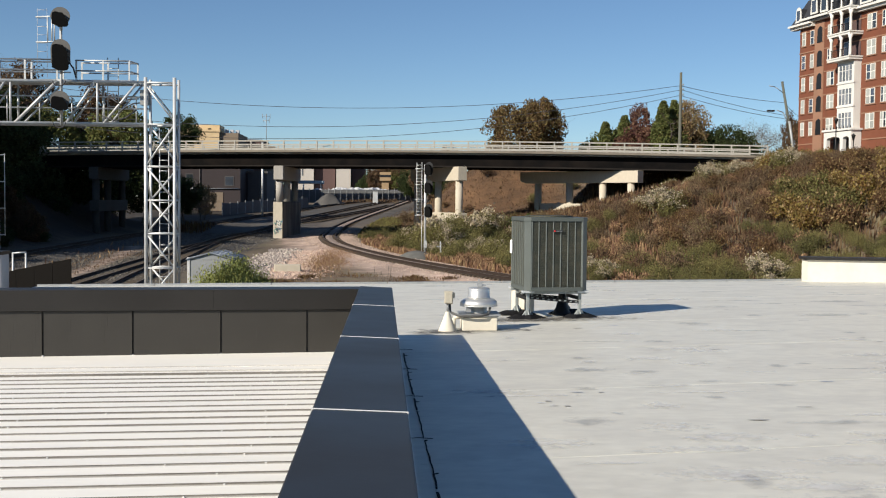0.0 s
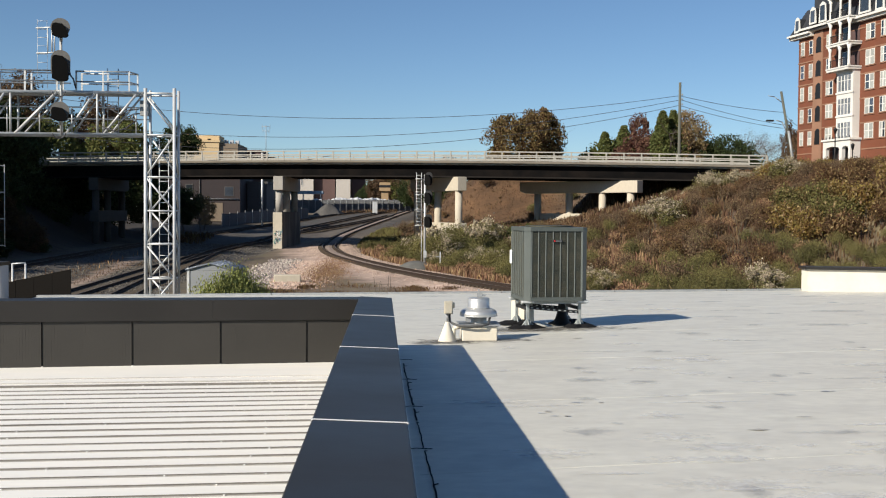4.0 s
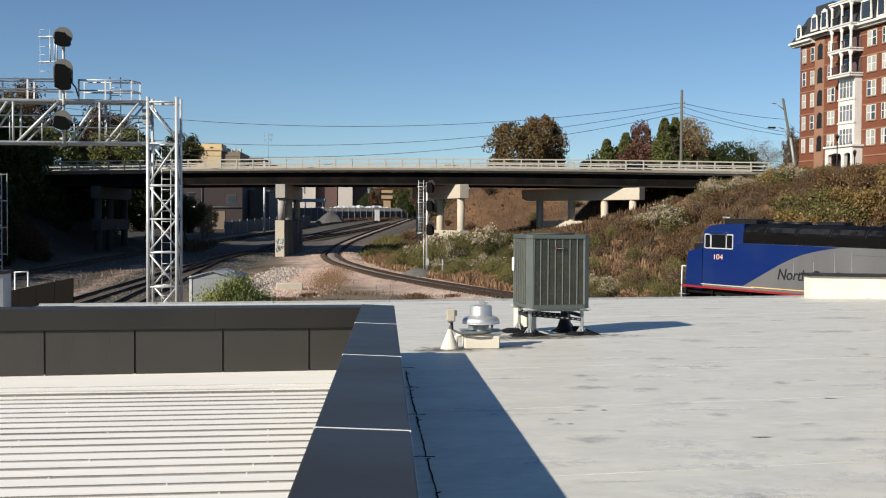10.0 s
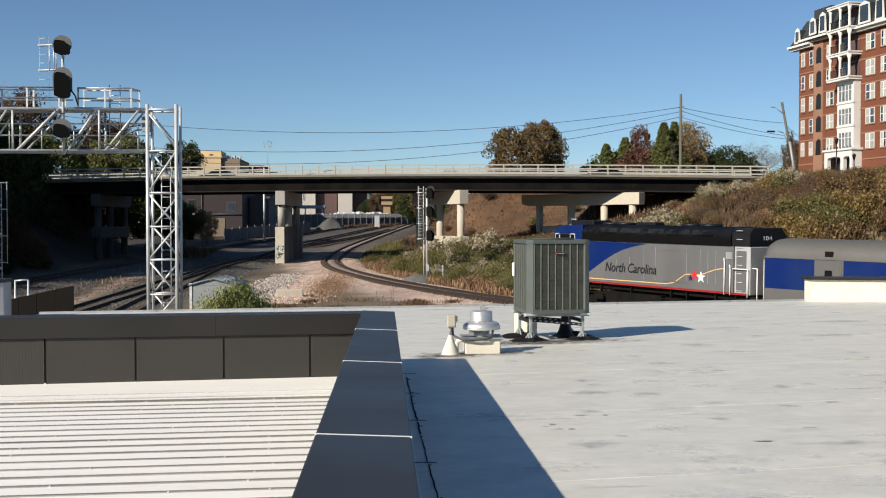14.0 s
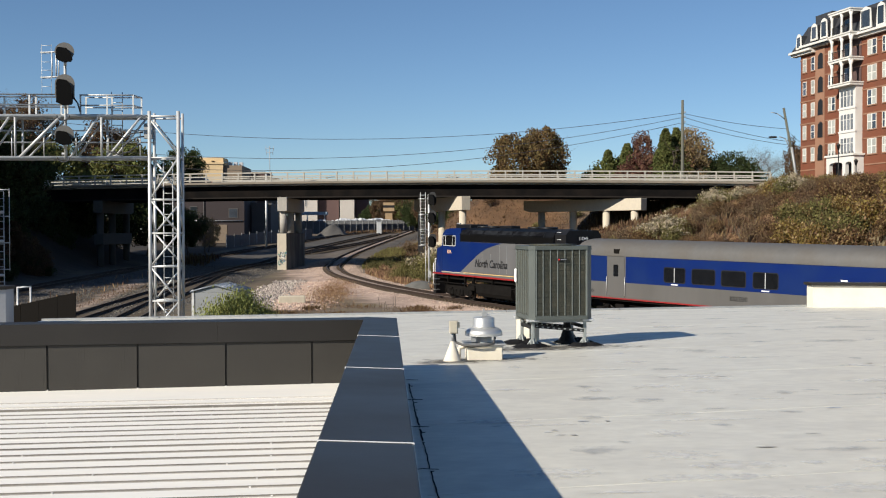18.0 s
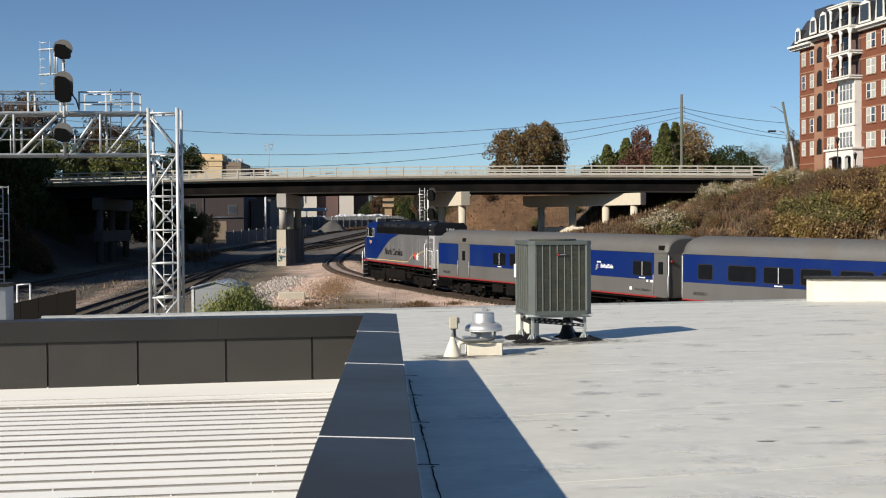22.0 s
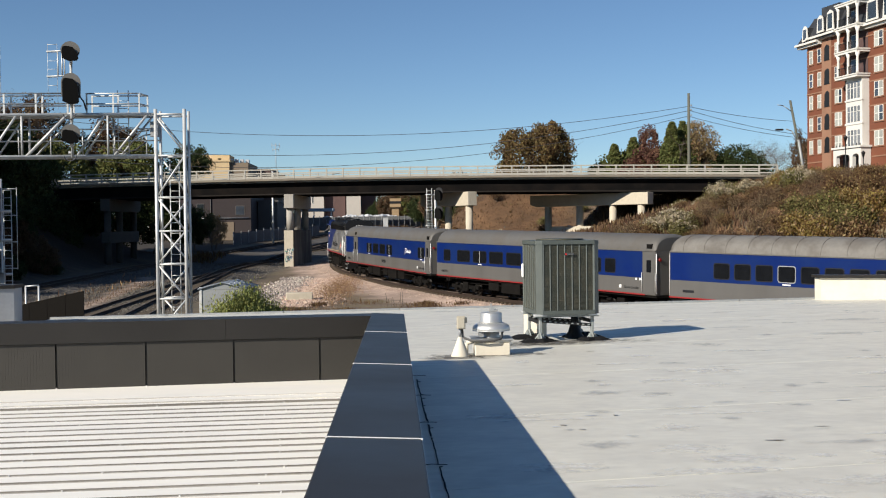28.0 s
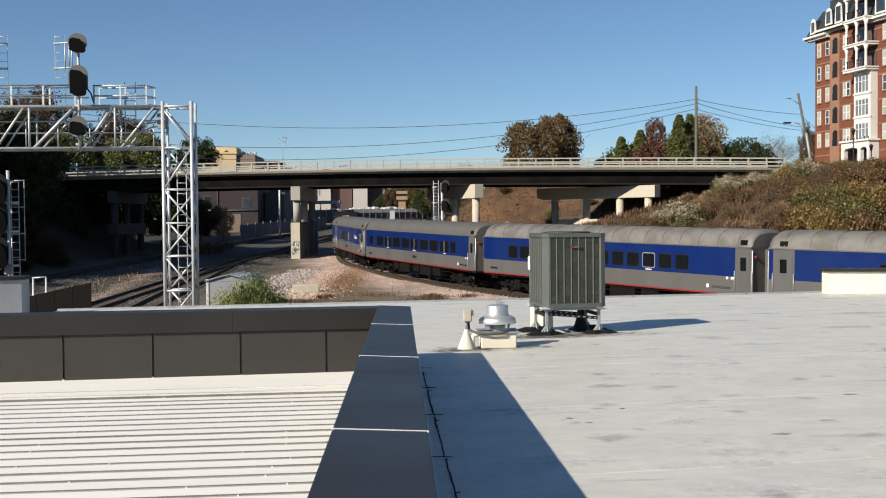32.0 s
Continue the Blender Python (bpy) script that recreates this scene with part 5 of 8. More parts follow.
signal_head(mast, MX + 0.06, MY, 8.17, 1, 8, "round grey signal head with black hood below the walkway")


mast_b = thing("signal_mast", "second galvanised mast with ladder farther along the gantry", "signal mast")
part("mast_tube", T(((MX - 3.7, MY + 0.2, 7.25), (MX - 3.7, MY + 0.2, 11.25)), r=0.055, seg=10), GALV, mast_b)
for dx in (-3.15, -2.78):
    part("cage_stile", T(((MX + dx, MY + 0.6, 9.1), (MX + dx, MY + 0.6, 11.75)), r=0.010), GALV, mast_b)
for k in range(6):
    z = 10.1 + 0.32 * k
    part("cage_rung", T(((MX - 3.15, MY + 0.6, z), (MX - 2.78, MY + 0.6, z)), r=0.012, seg=6), GALV, mast_b)
for z in (10.45, 11.42):
    part("cage_rail", T(((MX - 3.7, MY + 0.3, z), (MX - 2.75, MY + 0.55, z)), r=0.03), GALV, mast_b)
signal_head(mast_b, MX - 3.66, MY, 11.36, 1, 8, "round grey signal head with black hood above the gantry")


# ---- mast beside the main tracks, three heads and a lattice ladder ----
m2 = thing("signal_mast", "ground-standing signal mast with lattice ladder beside the main tracks", "signal mast")
part("mast_tube", T(((-15.55, 44.3, -1.6), (-15.55, 44.3, 6.5)), r=0.07), GALV, m2)
ladder(m2, -15.36, 44.5, -1.6, 6.05, 0.30)
for z in (6.1, 5.05, 4.0, 2.95):
    part("cage_hoop", T(((-15.5, 44.4, z), (-14.94, 44.4, z)), r=0.02), GALV, m2)
part("cage_bar", T(((-14.96, 44.4, 2.9), (-14.96, 44.4, 6.15)), r=0.016), GALV, m2)
for z in (5.22, 4.08, 2.73):
    part("arm", T(((-15.9, 44.1, z), (-15.1, 44.2, z)), r=0.05), GALV, m2)
    signal_head(m2, -15.82, 43.9, z + 0.57, 2, 10, "two-lamp signal head on the mast beside the tracks", BLACK)
part("relay_box", B((-15.65, -15.35, 43.95, 44.15, 2.4, 2.8)), GALVD, m2)

# ---- mast beside the curve ----
X3, Y3 = 3.72, 100.2
g3 = float(ground_z(X3, Y3))
m3 = thing("signal_mast", "signal mast with ladder beside the curved track", "signal mast")
part("mast_tube", T(((X3, Y3, g3), (X3, Y3, 7.7)), r=0.11, seg=10), GALV, m3)
ladder(m3, X3 - 0.55, Y3 + 0.1, 3.0, 7.9, 0.46, r=0.032)
part("ladder_lower_stile", T(((X3 - 0.3, Y3 + 0.1, g3), (X3 - 0.3, Y3 + 0.1, 3.0)), r=0.03), GALV, m3)
for z in (3.1, 4.5, 5.9, 7.3):
    part("standoff", T(((X3 - 0.8, Y3 + 0.1, z), (X3, Y3, z)), r=0.03), GALV, m3)
    part("cage_bar", T(((X3 - 0.95, Y3 - 0.3, z), (X3 - 0.15, Y3 - 0.3, z)), r=0.028), GALV, m3)
part("base_block", B((X3 - 0.4, X3 + 0.4, Y3 - 0.4, Y3 + 0.4, g3 - 0.3, g3 + 0.35)), CONCRETE, m3)
part("relay_box", B((X3 - 0.12, X3 + 0.16, Y3 - 0.25, Y3 - 0.08, g3 + 1.0, g3 + 1.6)), GALV, m3)
for z, k in ((7.35, 2), (5.7, 2), (3.55, 2)):
    signal_head(m3, X3 + 0.32, Y3 - 0.25, z, k, -25, "black signal head on the mast beside the curve", BLACK)

# ---- the train ----
PITCH = 26.0
NOSE = 17.9
RUN_T = [0, 3, 5.5, 6.5, 7, 8, 9, 10, 11, 12, 13, 14, 14.5, 16.5, 19, 21, 22, 25, 28, 30, 32]
RUN_S = [-28.2, -22.4, -17.2, -15.01, -13.89, -11.47, -8.89, -6.08, -3.17, -0.11, 3.06, 6.46, 8.2, 15.44, 24.92, 33.65, 38.03, 51.64, 65.55, 75.2, 85.35]


def run_at(t):
    """Metres along the line of the locomotive's front at t seconds, smoothed over half a second."""
    return float(np.mean([np.interp(t + d, RUN_T, RUN_S) if 0 < t + d < 32 else np.interp(t, RUN_T, RUN_S) + d * 4 for d in (-0.3, -0.1, 0.1, 0.3)]))


LEFT = lambda x, y, z: pose(x, y, z, 90, 0, 180)
RIGHT = lambda x, y, z: pose(x, -y, z, 90, 0, 0)
wheelsets = []


def panel(parent, name, outline, y, depth, material, label="", both=True):
    """A plate of (x, z) outline lying on the sides of a vehicle."""
    o = part(name, prism(outline, y - 0.02, y + depth), material, parent, label)
    if both:
        part(name, prism(outline, -y - depth, -y + 0.02), material, parent, label)
    return o


def rect(x0, x1, z0, z1):
    return [(x0, z0), (x1, z0), (x1, z1), (x0, z1)]


def rounded(x0, x1, z0, z1, r=0.08):
    out = []
    for cx, cz, a0 in ((x1 - r, z0 + r, -90), (x1 - r, z1 - r, 0), (x0 + r, z1 - r, 90), (x0 + r, z0 + r, 180)):
        out += [(cx + r * math.cos(radians(a0 + d)), cz + r * math.sin(radians(a0 + d))) for d in (0, 45, 90)]
    return out


def bogie(parent, x, base, radius, heavy):
    """A truck with side frames, springs and two turning wheelsets."""
    b = part("truck_frame", B((x - base / 2 - 0.6, x + base / 2 + 0.6, 0.98, 1.14, 0.48, 0.72), (x - base / 2 - 0.6, x + base / 2 + 0.6, -1.14, -0.98, 0.48, 0.72),
                              (x - 0.35, x + 0.35, -1.1, 1.1, 0.45, 0.95), (x - 0.5, x + 0.5, 1.0, 1.2, 0.28, 0.5), (x - 0.5, x + 0.5, -1.2, -1.0, 0.28, 0.5)), UNDER, parent)
    for s in (-1, 1):
        for dx in (-0.45, 0.45) if not heavy else (-0.7, -0.3, 0.3, 0.7):
            part("spring", lathe([(0.10, 0.35), (0.12, 0.45), (0.10, 0.55), (0.12, 0.65), (0.10, 0.75)], 10), UNDER, b).matrix_basis = pose(x + dx, s * 1.15, 0)
        if heavy:
            part("side_casting", prism([(x - 2.0, 0.62), (x - 1.75, 0.36), (x - 1.0, 0.36), (x - 0.8, 0.28), (x + 0.8, 0.28), (x + 1.0, 0.36), (x + 1.75, 0.36), (x + 2.0, 0.62), (x + 2.0, 0.98), (x + 1.2, 1.08), (x - 1.2, 1.08), (x - 2.0, 0.98)], min(s * 1.06, s * 1.13), max(s * 1.06, s * 1.13)), UNDER, b)
            part("sand_pipe", T(((x + 1.9, s * 1.2, 1.3), (x + 1.75, s * 1.18, 0.4)), r=0.03), UNDER, b)
        part("brake_cylinder", T(((x + 0.75 * s, 1.18 * s, 0.80), (x + 1.15 * s, 1.18 * s, 0.80)), r=0.10), UNDER, b)
    for dx in (-base / 2, base / 2):
        bm = bmesh.new()
        for s in (-1, 1):
            prof = [(0.08, 0), (radius, 0.0), (radius + 0.03, 0.03), (radius, 0.06), (radius, 0.13), (radius - 0.08, 0.13), (radius - 0.09, 0.10), (0.16, 0.10), (0.14, 0.16), (0.08, 0.16)]
            w = lathe(prof, 20)
            w.transform(Matrix.Translation((0, 0.68 * s, 0)) @ pose(0, 0, 0, -90 * s))
            tmp = bpy.data.meshes.new("w")
            w.to_mesh(tmp)
            w.free()
            bm.from_mesh(tmp)
            bpy.data.meshes.remove(tmp)
        tube(bm, (0, -0.9, 0), (0, 0.9, 0), 0.08, seg=8)
        w = part("wheelset", bm, WHEEL, b)
        w.matrix_basis = pose(x + dx, 0, radius)
        wheelsets.append((w, x + dx, radius))
        for s in (-1, 1):
            part("axle_box", B((x + dx - 0.2, x + dx + 0.2, s * 1.06 - 0.12, s * 1.06 + 0.12, radius - 0.18, radius + 0.2), bevel=0.03), UNDER, b)


def coach(label, name, windows, doors, blue, roof_mat, ribs, logo=None, number=""):
    c = thing("passenger_coach", label, "railway carriage", "coaches of the train")
    h = 12.56
    sill, eave = 1.30, 3.85
    # body: lower walls, upper walls, curved roof
    part("body", B((-h, h, -1.5, 1.5, sill, eave), bevel=0.02), SILVER, c)
    sect = [(1.5, eave)] + [(1.5 * math.cos(a) ** 0.75 if math.cos(a) > 0 else 0.0, eave + 0.96 * math.sin(a) ** 0.85) for a in np.linspace(0.12, math.pi / 2, 9)]
    full = sect[:-1] + [(0, sect[-1][1])] + [(-y, z) for y, z in sect[:-1][::-1]]
    rb = bmesh.new()
    xs = [-h, -h + 0.25, -h + 0.6, h - 0.6, h - 0.25, h]
    sc = [0.80, 0.95, 1, 1, 0.95, 0.80]
    rings = [[rb.verts.new((x, y * (0.6 + 0.4 * k) if z > eave else y, eave + (z - eave) * k)) for y, z in full] for x, k in zip(xs, sc)]
    for p, q in zip(rings, rings[1:]):
        for i in range(len(full) - 1):
            rb.faces.new((p[i], p[i + 1], q[i + 1], q[i])).smooth = True
    rb.faces.new(rings[0])
    rb.faces.new(rings[-1][::-1])
    bmesh.ops.recalc_face_normals(rb, faces=rb.faces[:])
    part("roof", rb, roof_mat, c)
    for x in ribs:
        bm = bmesh.new()
        for (y0, z0), (y1, z1) in zip(full, full[1:]):
            hexa(bm, [(x - 0.03, y0, z0 - 0.01), (x + 0.03, y0, z0 - 0.01), (x + 0.03, y1, z1 - 0.01), (x - 0.03, y1, z1 - 0.01),
                      (x - 0.03, y0 * 1.012, z0 + 0.02), (x + 0.03, y0 * 1.012, z0 + 0.02), (x + 0.03, y1 * 1.012, z1 + 0.02), (x - 0.03, y1 * 1.012, z1 + 0.02)])
        part("roof_rib", bm, roof_mat, c)
    part("gutter", B((-h, h, 1.5, 1.53, eave - 0.03, eave + 0.03), (-h, h, -1.53, -1.5, eave - 0.03, eave + 0.03)), CARROOF, c)
    for x0, x1 in blue:
        panel(c, "blue_band", rect(x0, x1, 2.28, 3.83), 1.5, 0.006, BLUE, "deep blue painted band")
    panel(c, "red_stripe", rect(-h + 0.9, h, sill - 0.02, sill + 0.055), 1.5, 0.012, REDLINE, "thin red stripe")
    for k, (x0, x1, split) in enumerate(windows):
        for s in (1, -1):
            f = part("window", prism(rounded(x0 - 0.05, x1 + 0.05, 2.45, 3.33, 0.12), min(s * 1.48, s * 1.514), max(s * 1.48, s * 1.514)), GALVD if split == 2 else INK, c, "window with pale frame" if split == 2 else "")
            part("pane", prism(rounded(x0, x1, 2.50, 3.28, 0.10), min(s * 1.49, s * 1.520), max(s * 1.49, s * 1.520)), TRAINGLASS, f, "dark tinted glass")
            if split == 1:
                xm = (x0 + x1) / 2
                part("mullion", B((xm - 0.025, xm + 0.025, min(s * 1.5, s * 1.53), max(s * 1.5, s * 1.53), 2.48, 3.30)), GALV, f)
            if split:
                xm = (x0 + x1) / 2
                part("exit_plate", B((xm - 0.25, xm + 0.25, min(s * 1.5, s * 1.515), max(s * 1.5, s * 1.515), 2.33, 2.39)), WHITE, f, "small white plate")
    for x0, x1 in doors:
        for s in (1, -1):
            f = part("door_frame", prism(rect(x0 - 0.09, x1 + 0.09, sill + 0.05, 3.80), min(s * 1.48, s * 1.52), max(s * 1.48, s * 1.52)), SILVER, c)
            d = part("door", prism(rounded(x0, x1, sill + 0.15, 3.68, 0.06), min(s * 1.49, s * 1.53), max(s * 1.49, s * 1.53)), SILVER, f, "grey vestibule door")
            xm = (x0 + x1) / 2
            part("pane", prism(rounded(xm - 0.2, xm + 0.2, 2.62, 3.32, 0.05), min(s * 1.5, s * 1.537), max(s * 1.5, s * 1.537)), TRAINGLASS, f, "dark door glass")
            part("grab_rail", T(((x0 - 0.16, s * 1.56, 1.5), (x0 - 0.16, s * 1.56, 2.6)), r=0.018), GALV, f)
            part("grab_rail", T(((x1 + 0.16, s * 1.56, 1.5), (x1 + 0.16, s * 1.56, 2.6)), r=0.018), GALV, f)
            part("roof_vent", B((xm - 0.22, xm + 0.22, min(s * 1.36, s * 1.505), max(s * 1.36, s * 1.505), 3.98, 4.24)), UNDER, c)
    # ends: diaphragm, marker lamps, coupler
    for s in (1, -1):
        part("diaphragm", B((min(s * h, s * 12.98), max(s * h, s * 12.98), -0.50, 0.50, 1.4, 3.75), bevel=0.03), CARROOF, c, "grey gangway bellows")
        part("coupler", B((min(s * h, s * 13.0), max(s * h, s * 13.0), -0.15, 0.15, 0.8, 1.1)), UNDER, c)
        for y in (-1.2, 1.2):
            part("marker_lamp", lathe([(0.10, 0), (0.09, 0.10)], 12), REDLINE, c, "unlit red marker lamp").matrix_basis = pose(s * h, y, 3.35, 0, 90 * s)
            part("end_bar", T(((s * (h + 0.02), y * 1.2, 1.4), (s * (h + 0.02), y * 1.2, 3.7)), r=0.03), WHITE, c)
    # underneath
    part("centre_sill", B((-11.5, 11.5, -0.35, 0.35, 0.85, 1.3), (-h, h, -1.4, 1.4, 1.16, 1.3)), UNDER, c)
    for x0, x1, y0, z0 in ((-5.6, -4.0, 1.35, 0.50), (-3.6, -1.2, 1.38, 0.42), (-0.8, 0.6, 1.30, 0.6), (1.2, 3.6, 1.38, 0.45), (4.0, 5.4, 1.3, 0.55)):
        part("equipment_box", B((x0, x1, -y0, -0.4, z0, 1.16), bevel=0.03), UNDER, c)
        part("equipment_box", B((x0 + 0.2, x1 + 0.1, 0.4, y0, z0, 1.16), bevel=0.03), UNDER, c)
    part("air_pipe", T(((-8, 1.25, 0.95), (8, 1.25, 0.92)), r=0.035), UNDER, c)
    for x in (-9.0, 9.0):
        bogie(c, x, 2.6, 0.46, False)
    # lettering and small plates
    words(name, 0.36, INK, c, LEFT(-0.2, 1.508, 1.72), "dark lettering of the coach's name", width=1.15)
    words(name, 0.36, INK, c, RIGHT(0.2, 1.508, 1.72), "dark lettering of the coach's name", width=1.15)
    words("North Carolina", 0.22, INK, c, LEFT(-10.45, 1.508, 1.60), "small dark lettering", shear=0.2, width=1.3)
    part("state_mark", prism(rounded(-9.55, -9.35, 1.6, 1.8, 0.05), 1.5, 1.51), WHITE, c, "small white mark")
    if number:
        words(number, 0.26, INK, c, LEFT(11.3, 1.508, 1.60), "small dark number", width=1.0)
    else:
        part("number_bar", B((10.8, 11.6, 1.5, 1.508, 1.62, 1.76)), INK, c, "small dark number bar")
    for x0, x1 in ((-11.35, -11.15), (-10.95, -10.82)):
        part("notice_plate", B((x0, x1, 1.5, 1.51, 2.13, 2.26)), WHITE, c, "small white notice")
    if logo:
        x = logo
        words("BeRailSafe", 0.34, WHITE, c, LEFT(x - 0.98, 1.507, 2.78), "white slogan lettering", width=1.16, bold=0.008)
        for k in range(3):
            part("slogan_mark", prism([(x + 0.04 - 0.09 * k, 2.62 + 0.05 * k), (x + 0.062 - 0.09 * k, 2.62 + 0.05 * k), (x - 0.04 - 0.07 * k, 3.00), (x - 0.062 - 0.07 * k, 3.00)], 1.49, 1.511), WHITE, c, "white slanted mark")
        part("small_text_bar", B((x - 0.42, x - 0.04, 1.5, 1.509, 3.08, 3.16)), WHITE, c, "tiny white text line")
    for x in (-8.2, 8.2, 10.9):
        part("grab_bar", T(((x - 0.4, 1.02, 4.60), (x + 0.4, 1.02, 4.60)), ((x - 0.4, 1.02, 4.60), (x - 0.4, 0.8, 4.70)), ((x + 0.4, 1.02, 4.60), (x + 0.4, 0.8, 4.70)), r=0.022), UNDER, c)
    return c


def star(cx, cz, r, a0=90):
    return [(cx + (r if k % 2 == 0 else r * 0.40) * math.cos(radians(a0 + 36 * k)), cz + (r if k % 2 == 0 else r * 0.40) * math.sin(radians(a0 + 36 * k))) for k in range(10)]


def loco():
    c = thing("locomotive", "blue and silver diesel locomotive with sooty black roof", "locomotive")
    part("body", B((-7.5, 7.2, -1.49, 1.49, 1.80, 4.32)), LOCOSILVER, c)
    part("rear_body", B((-8.55, -7.5, -1.40, 1.40, 1.80, 4.32), bevel=0.03), PALEREAR, c, "silver rear end, its sheen put in as pale colour")
    # cab and nose
    prof = [(4.56, 4.30), (7.28, 4.30), (7.22, 4.86), (6.85, 5.16), (6.1, 5.26), (4.56, 5.30)]
    cab = part("cab", prism(prof, -1.42, 1.42), BLUE, c)
    for s in (1, -1):
        part("cab_side", prism([(4.56, 4.30), (7.24, 4.30), (7.16, 4.78), (6.9, 4.88), (4.56, 4.88)], min(s * 1.40, s * 1.49), max(s * 1.40, s * 1.49)), BLUE, cab)
    nose_b = bmesh.new()
    hexa(nose_b, [(7.2, -1.49, 1.7), (8.62, -1.30, 1.7), (8.62, 1.30, 1.7), (7.2, 1.49, 1.7), (7.2, -1.49, 4.0), (8.50, -1.25, 3.72), (8.50, 1.25, 3.72), (7.2, 1.49, 4.0)])
    bmesh.ops.bevel(nose_b, geom=nose_b.edges[:], offset=0.06, segments=2, affect="EDGES")
    nose = part("nose", nose_b, BLUE, c)
    part("nose_top_box", B((7.28, 8.3, -0.95, 0.95, 3.78, 4.16), bevel=0.05), BLACK, nose, "matt black anti-glare box")
    part("headlamp", lathe([(0.16, 0), (0.15, 0.05)], 16), WHITE, nose).matrix_basis = pose(8.5, 0, 3.3, 0, 90)
    for y in (-0.7, 0.7):
        part("ditch_lamp", lathe([(0.10, 0), (0.09, 0.06)], 14), WHITE, nose).matrix_basis = pose(8.62, y, 1.95, 0, 90)
    for s in (-1, 1):
        part("windscreen", B((7.235, 7.275, min(s * 0.12, s * 1.1), max(s * 0.12, s * 1.1), 4.34, 4.84), bevel=0.01), TRAINGLASS, cab, "dark windscreen")
        for x0, x1 in ((6.70, 7.02), (5.66, 6.60), (5.24, 5.58)):
            w = part("window", prism(rounded(x0 - 0.06, x1 + 0.06, 3.94, 4.74, 0.06), min(s * 1.47, s * 1.525), max(s * 1.47, s * 1.525)), GALV, cab, "cab window in a grey frame")
            part("pane", prism(rounded(x0, x1, 4.0, 4.68, 0.05), min(s * 1.48, s * 1.532), max(s * 1.48, s * 1.532)), TRAINGLASS, w, "dark cab glass")
        part("sunshade", prism([(5.6, 4.76), (6.7, 4.76), (6.6, 4.86), (5.7, 4.86)], min(s * 1.49, s * 1.72), max(s * 1.49, s * 1.72)), BLUE, cab)
    # blue sweep over the silver sides
    sweep_xz = [(7.2, 1.98), (4.5, 2.08), (3.7, 2.52), (2.9, 2.96), (2.2, 3.34), (1.56, 3.63), (0.9, 3.87), (0.27, 4.03), (-0.5, 4.18), (-1.19, 4.29), (7.2, 4.31)]
    panel(c, "blue_sweep", sweep_xz, 1.49, 0.008, BLUE, "deep blue curved livery panel")
    panel(c, "red_stripe", rect(-8.4, 7.3, 1.79, 1.90), 1.49, 0.016, REDLINE, "red stripe along the sill")
    panel(c, "cream_stripe", rect(3.8, 7.3, 1.99, 2.04), 1.49, 0.016, CREAMLINE, "cream stripe")
    part("nose_stripe", B((7.3, 8.64, -1.51, -1.30, 1.79, 1.90), (7.3, 8.63, 1.30, 1.51, 1.79, 1.90), (8.58, 8.66, -1.3, 1.3, 1.79, 1.90)), REDLINE, c)
    gold = [(4.0, 2.05), (-2.7, 2.08), (-3.3, 2.20), (-3.8, 2.50), (-4.1, 2.68), (-4.6, 2.72), (-5.2, 2.70), (-5.7, 2.86), (-6.3, 3.05), (-6.9, 3.14)]
    for (x0, z0), (x1, z1) in zip(gold, gold[1:]):
        panel(c, "gold_line", [(x1, z1 - 0.026), (x0, z0 - 0.026), (x0, z0 + 0.026), (x1, z1 + 0.026)], 1.49, 0.014, GOLD)
    panel(c, "navy_star", star(-4.50, 2.50, 0.20), 1.49, 0.018, NAVY, "small navy star")
    panel(c, "red_star", star(-4.78, 2.68, 0.30), 1.49, 0.022, STARRED, "red star")
    panel(c, "white_star", star(-5.26, 2.58, 0.34), 1.49, 0.026, WHITE, "large white star")
    words("North Carolina", 0.78, INK, c, LEFT(0.27, 1.514, 2.56), "dark slanted lettering", shear=0.2, width=4.25, bold=0.004)
    words("North Carolina", 0.78, INK, c, RIGHT(0.27, 1.514, 2.56), "dark slanted lettering", shear=0.2, width=4.25, bold=0.004)
    words("104", 0.40, ORANGE, c, LEFT(6.18, 1.502, 3.38), "pale orange number", width=0.58)
    words("104", 0.40, ORANGE, c, RIGHT(6.18, 1.502, 3.38), "pale orange number", width=0.58)
    # doors and panel seams along the side
    # seams are pale strips that imitate sun on their edges
    for x in (1.43, 0.3, -0.88, -1.8, -4.2, -5.2, -5.75, -6.3):
        panel(c, "panel_seam", rect(x - 0.012, x + 0.012, 2.25 if x < 0 else 2.5, 4.1 if x < -0.2 else 3.5), 1.49, 0.02, GALVD)
    panel(c, "side_hatch", rect(-4.15, -1.85, 3.95, 4.02), 1.49, 0.02, LOCOSILVER)
    panel(c, "side_hatch", rect(-4.15, -1.85, 2.2, 2.26), 1.49, 0.02, LOCOSILVER)
    # black long hood roof
    sect = [(1.5, 4.31), (1.5, 4.86), (1.30, 5.14), (0.8, 5.32), (-0.8, 5.32), (-1.30, 5.14), (-1.5, 4.86), (-1.5, 4.31)]
    hood = part("hood_roof", shell(sect, -7.3, 4.555), BLACKROOF, c, "sooty black hood roof")
    part("rear_hood", shell([(1.38, 4.32), (1.38, 5.0), (1.1, 5.3), (-1.1, 5.3), (-1.38, 5.0), (-1.38, 4.32)], -8.5, -7.3), BLACK, c)
    for x in (3.2, 1.3, -0.6, -2.5, -4.4, -6.2):
        part("roof_band", shell([(1.51, 4.31), (1.51, 4.87), (1.31, 5.15), (0.8, 5.335), (-0.8, 5.335), (-1.31, 5.15), (-1.51, 4.87), (-1.51, 4.31)], x - 0.025, x + 0.025), BLACK, hood)
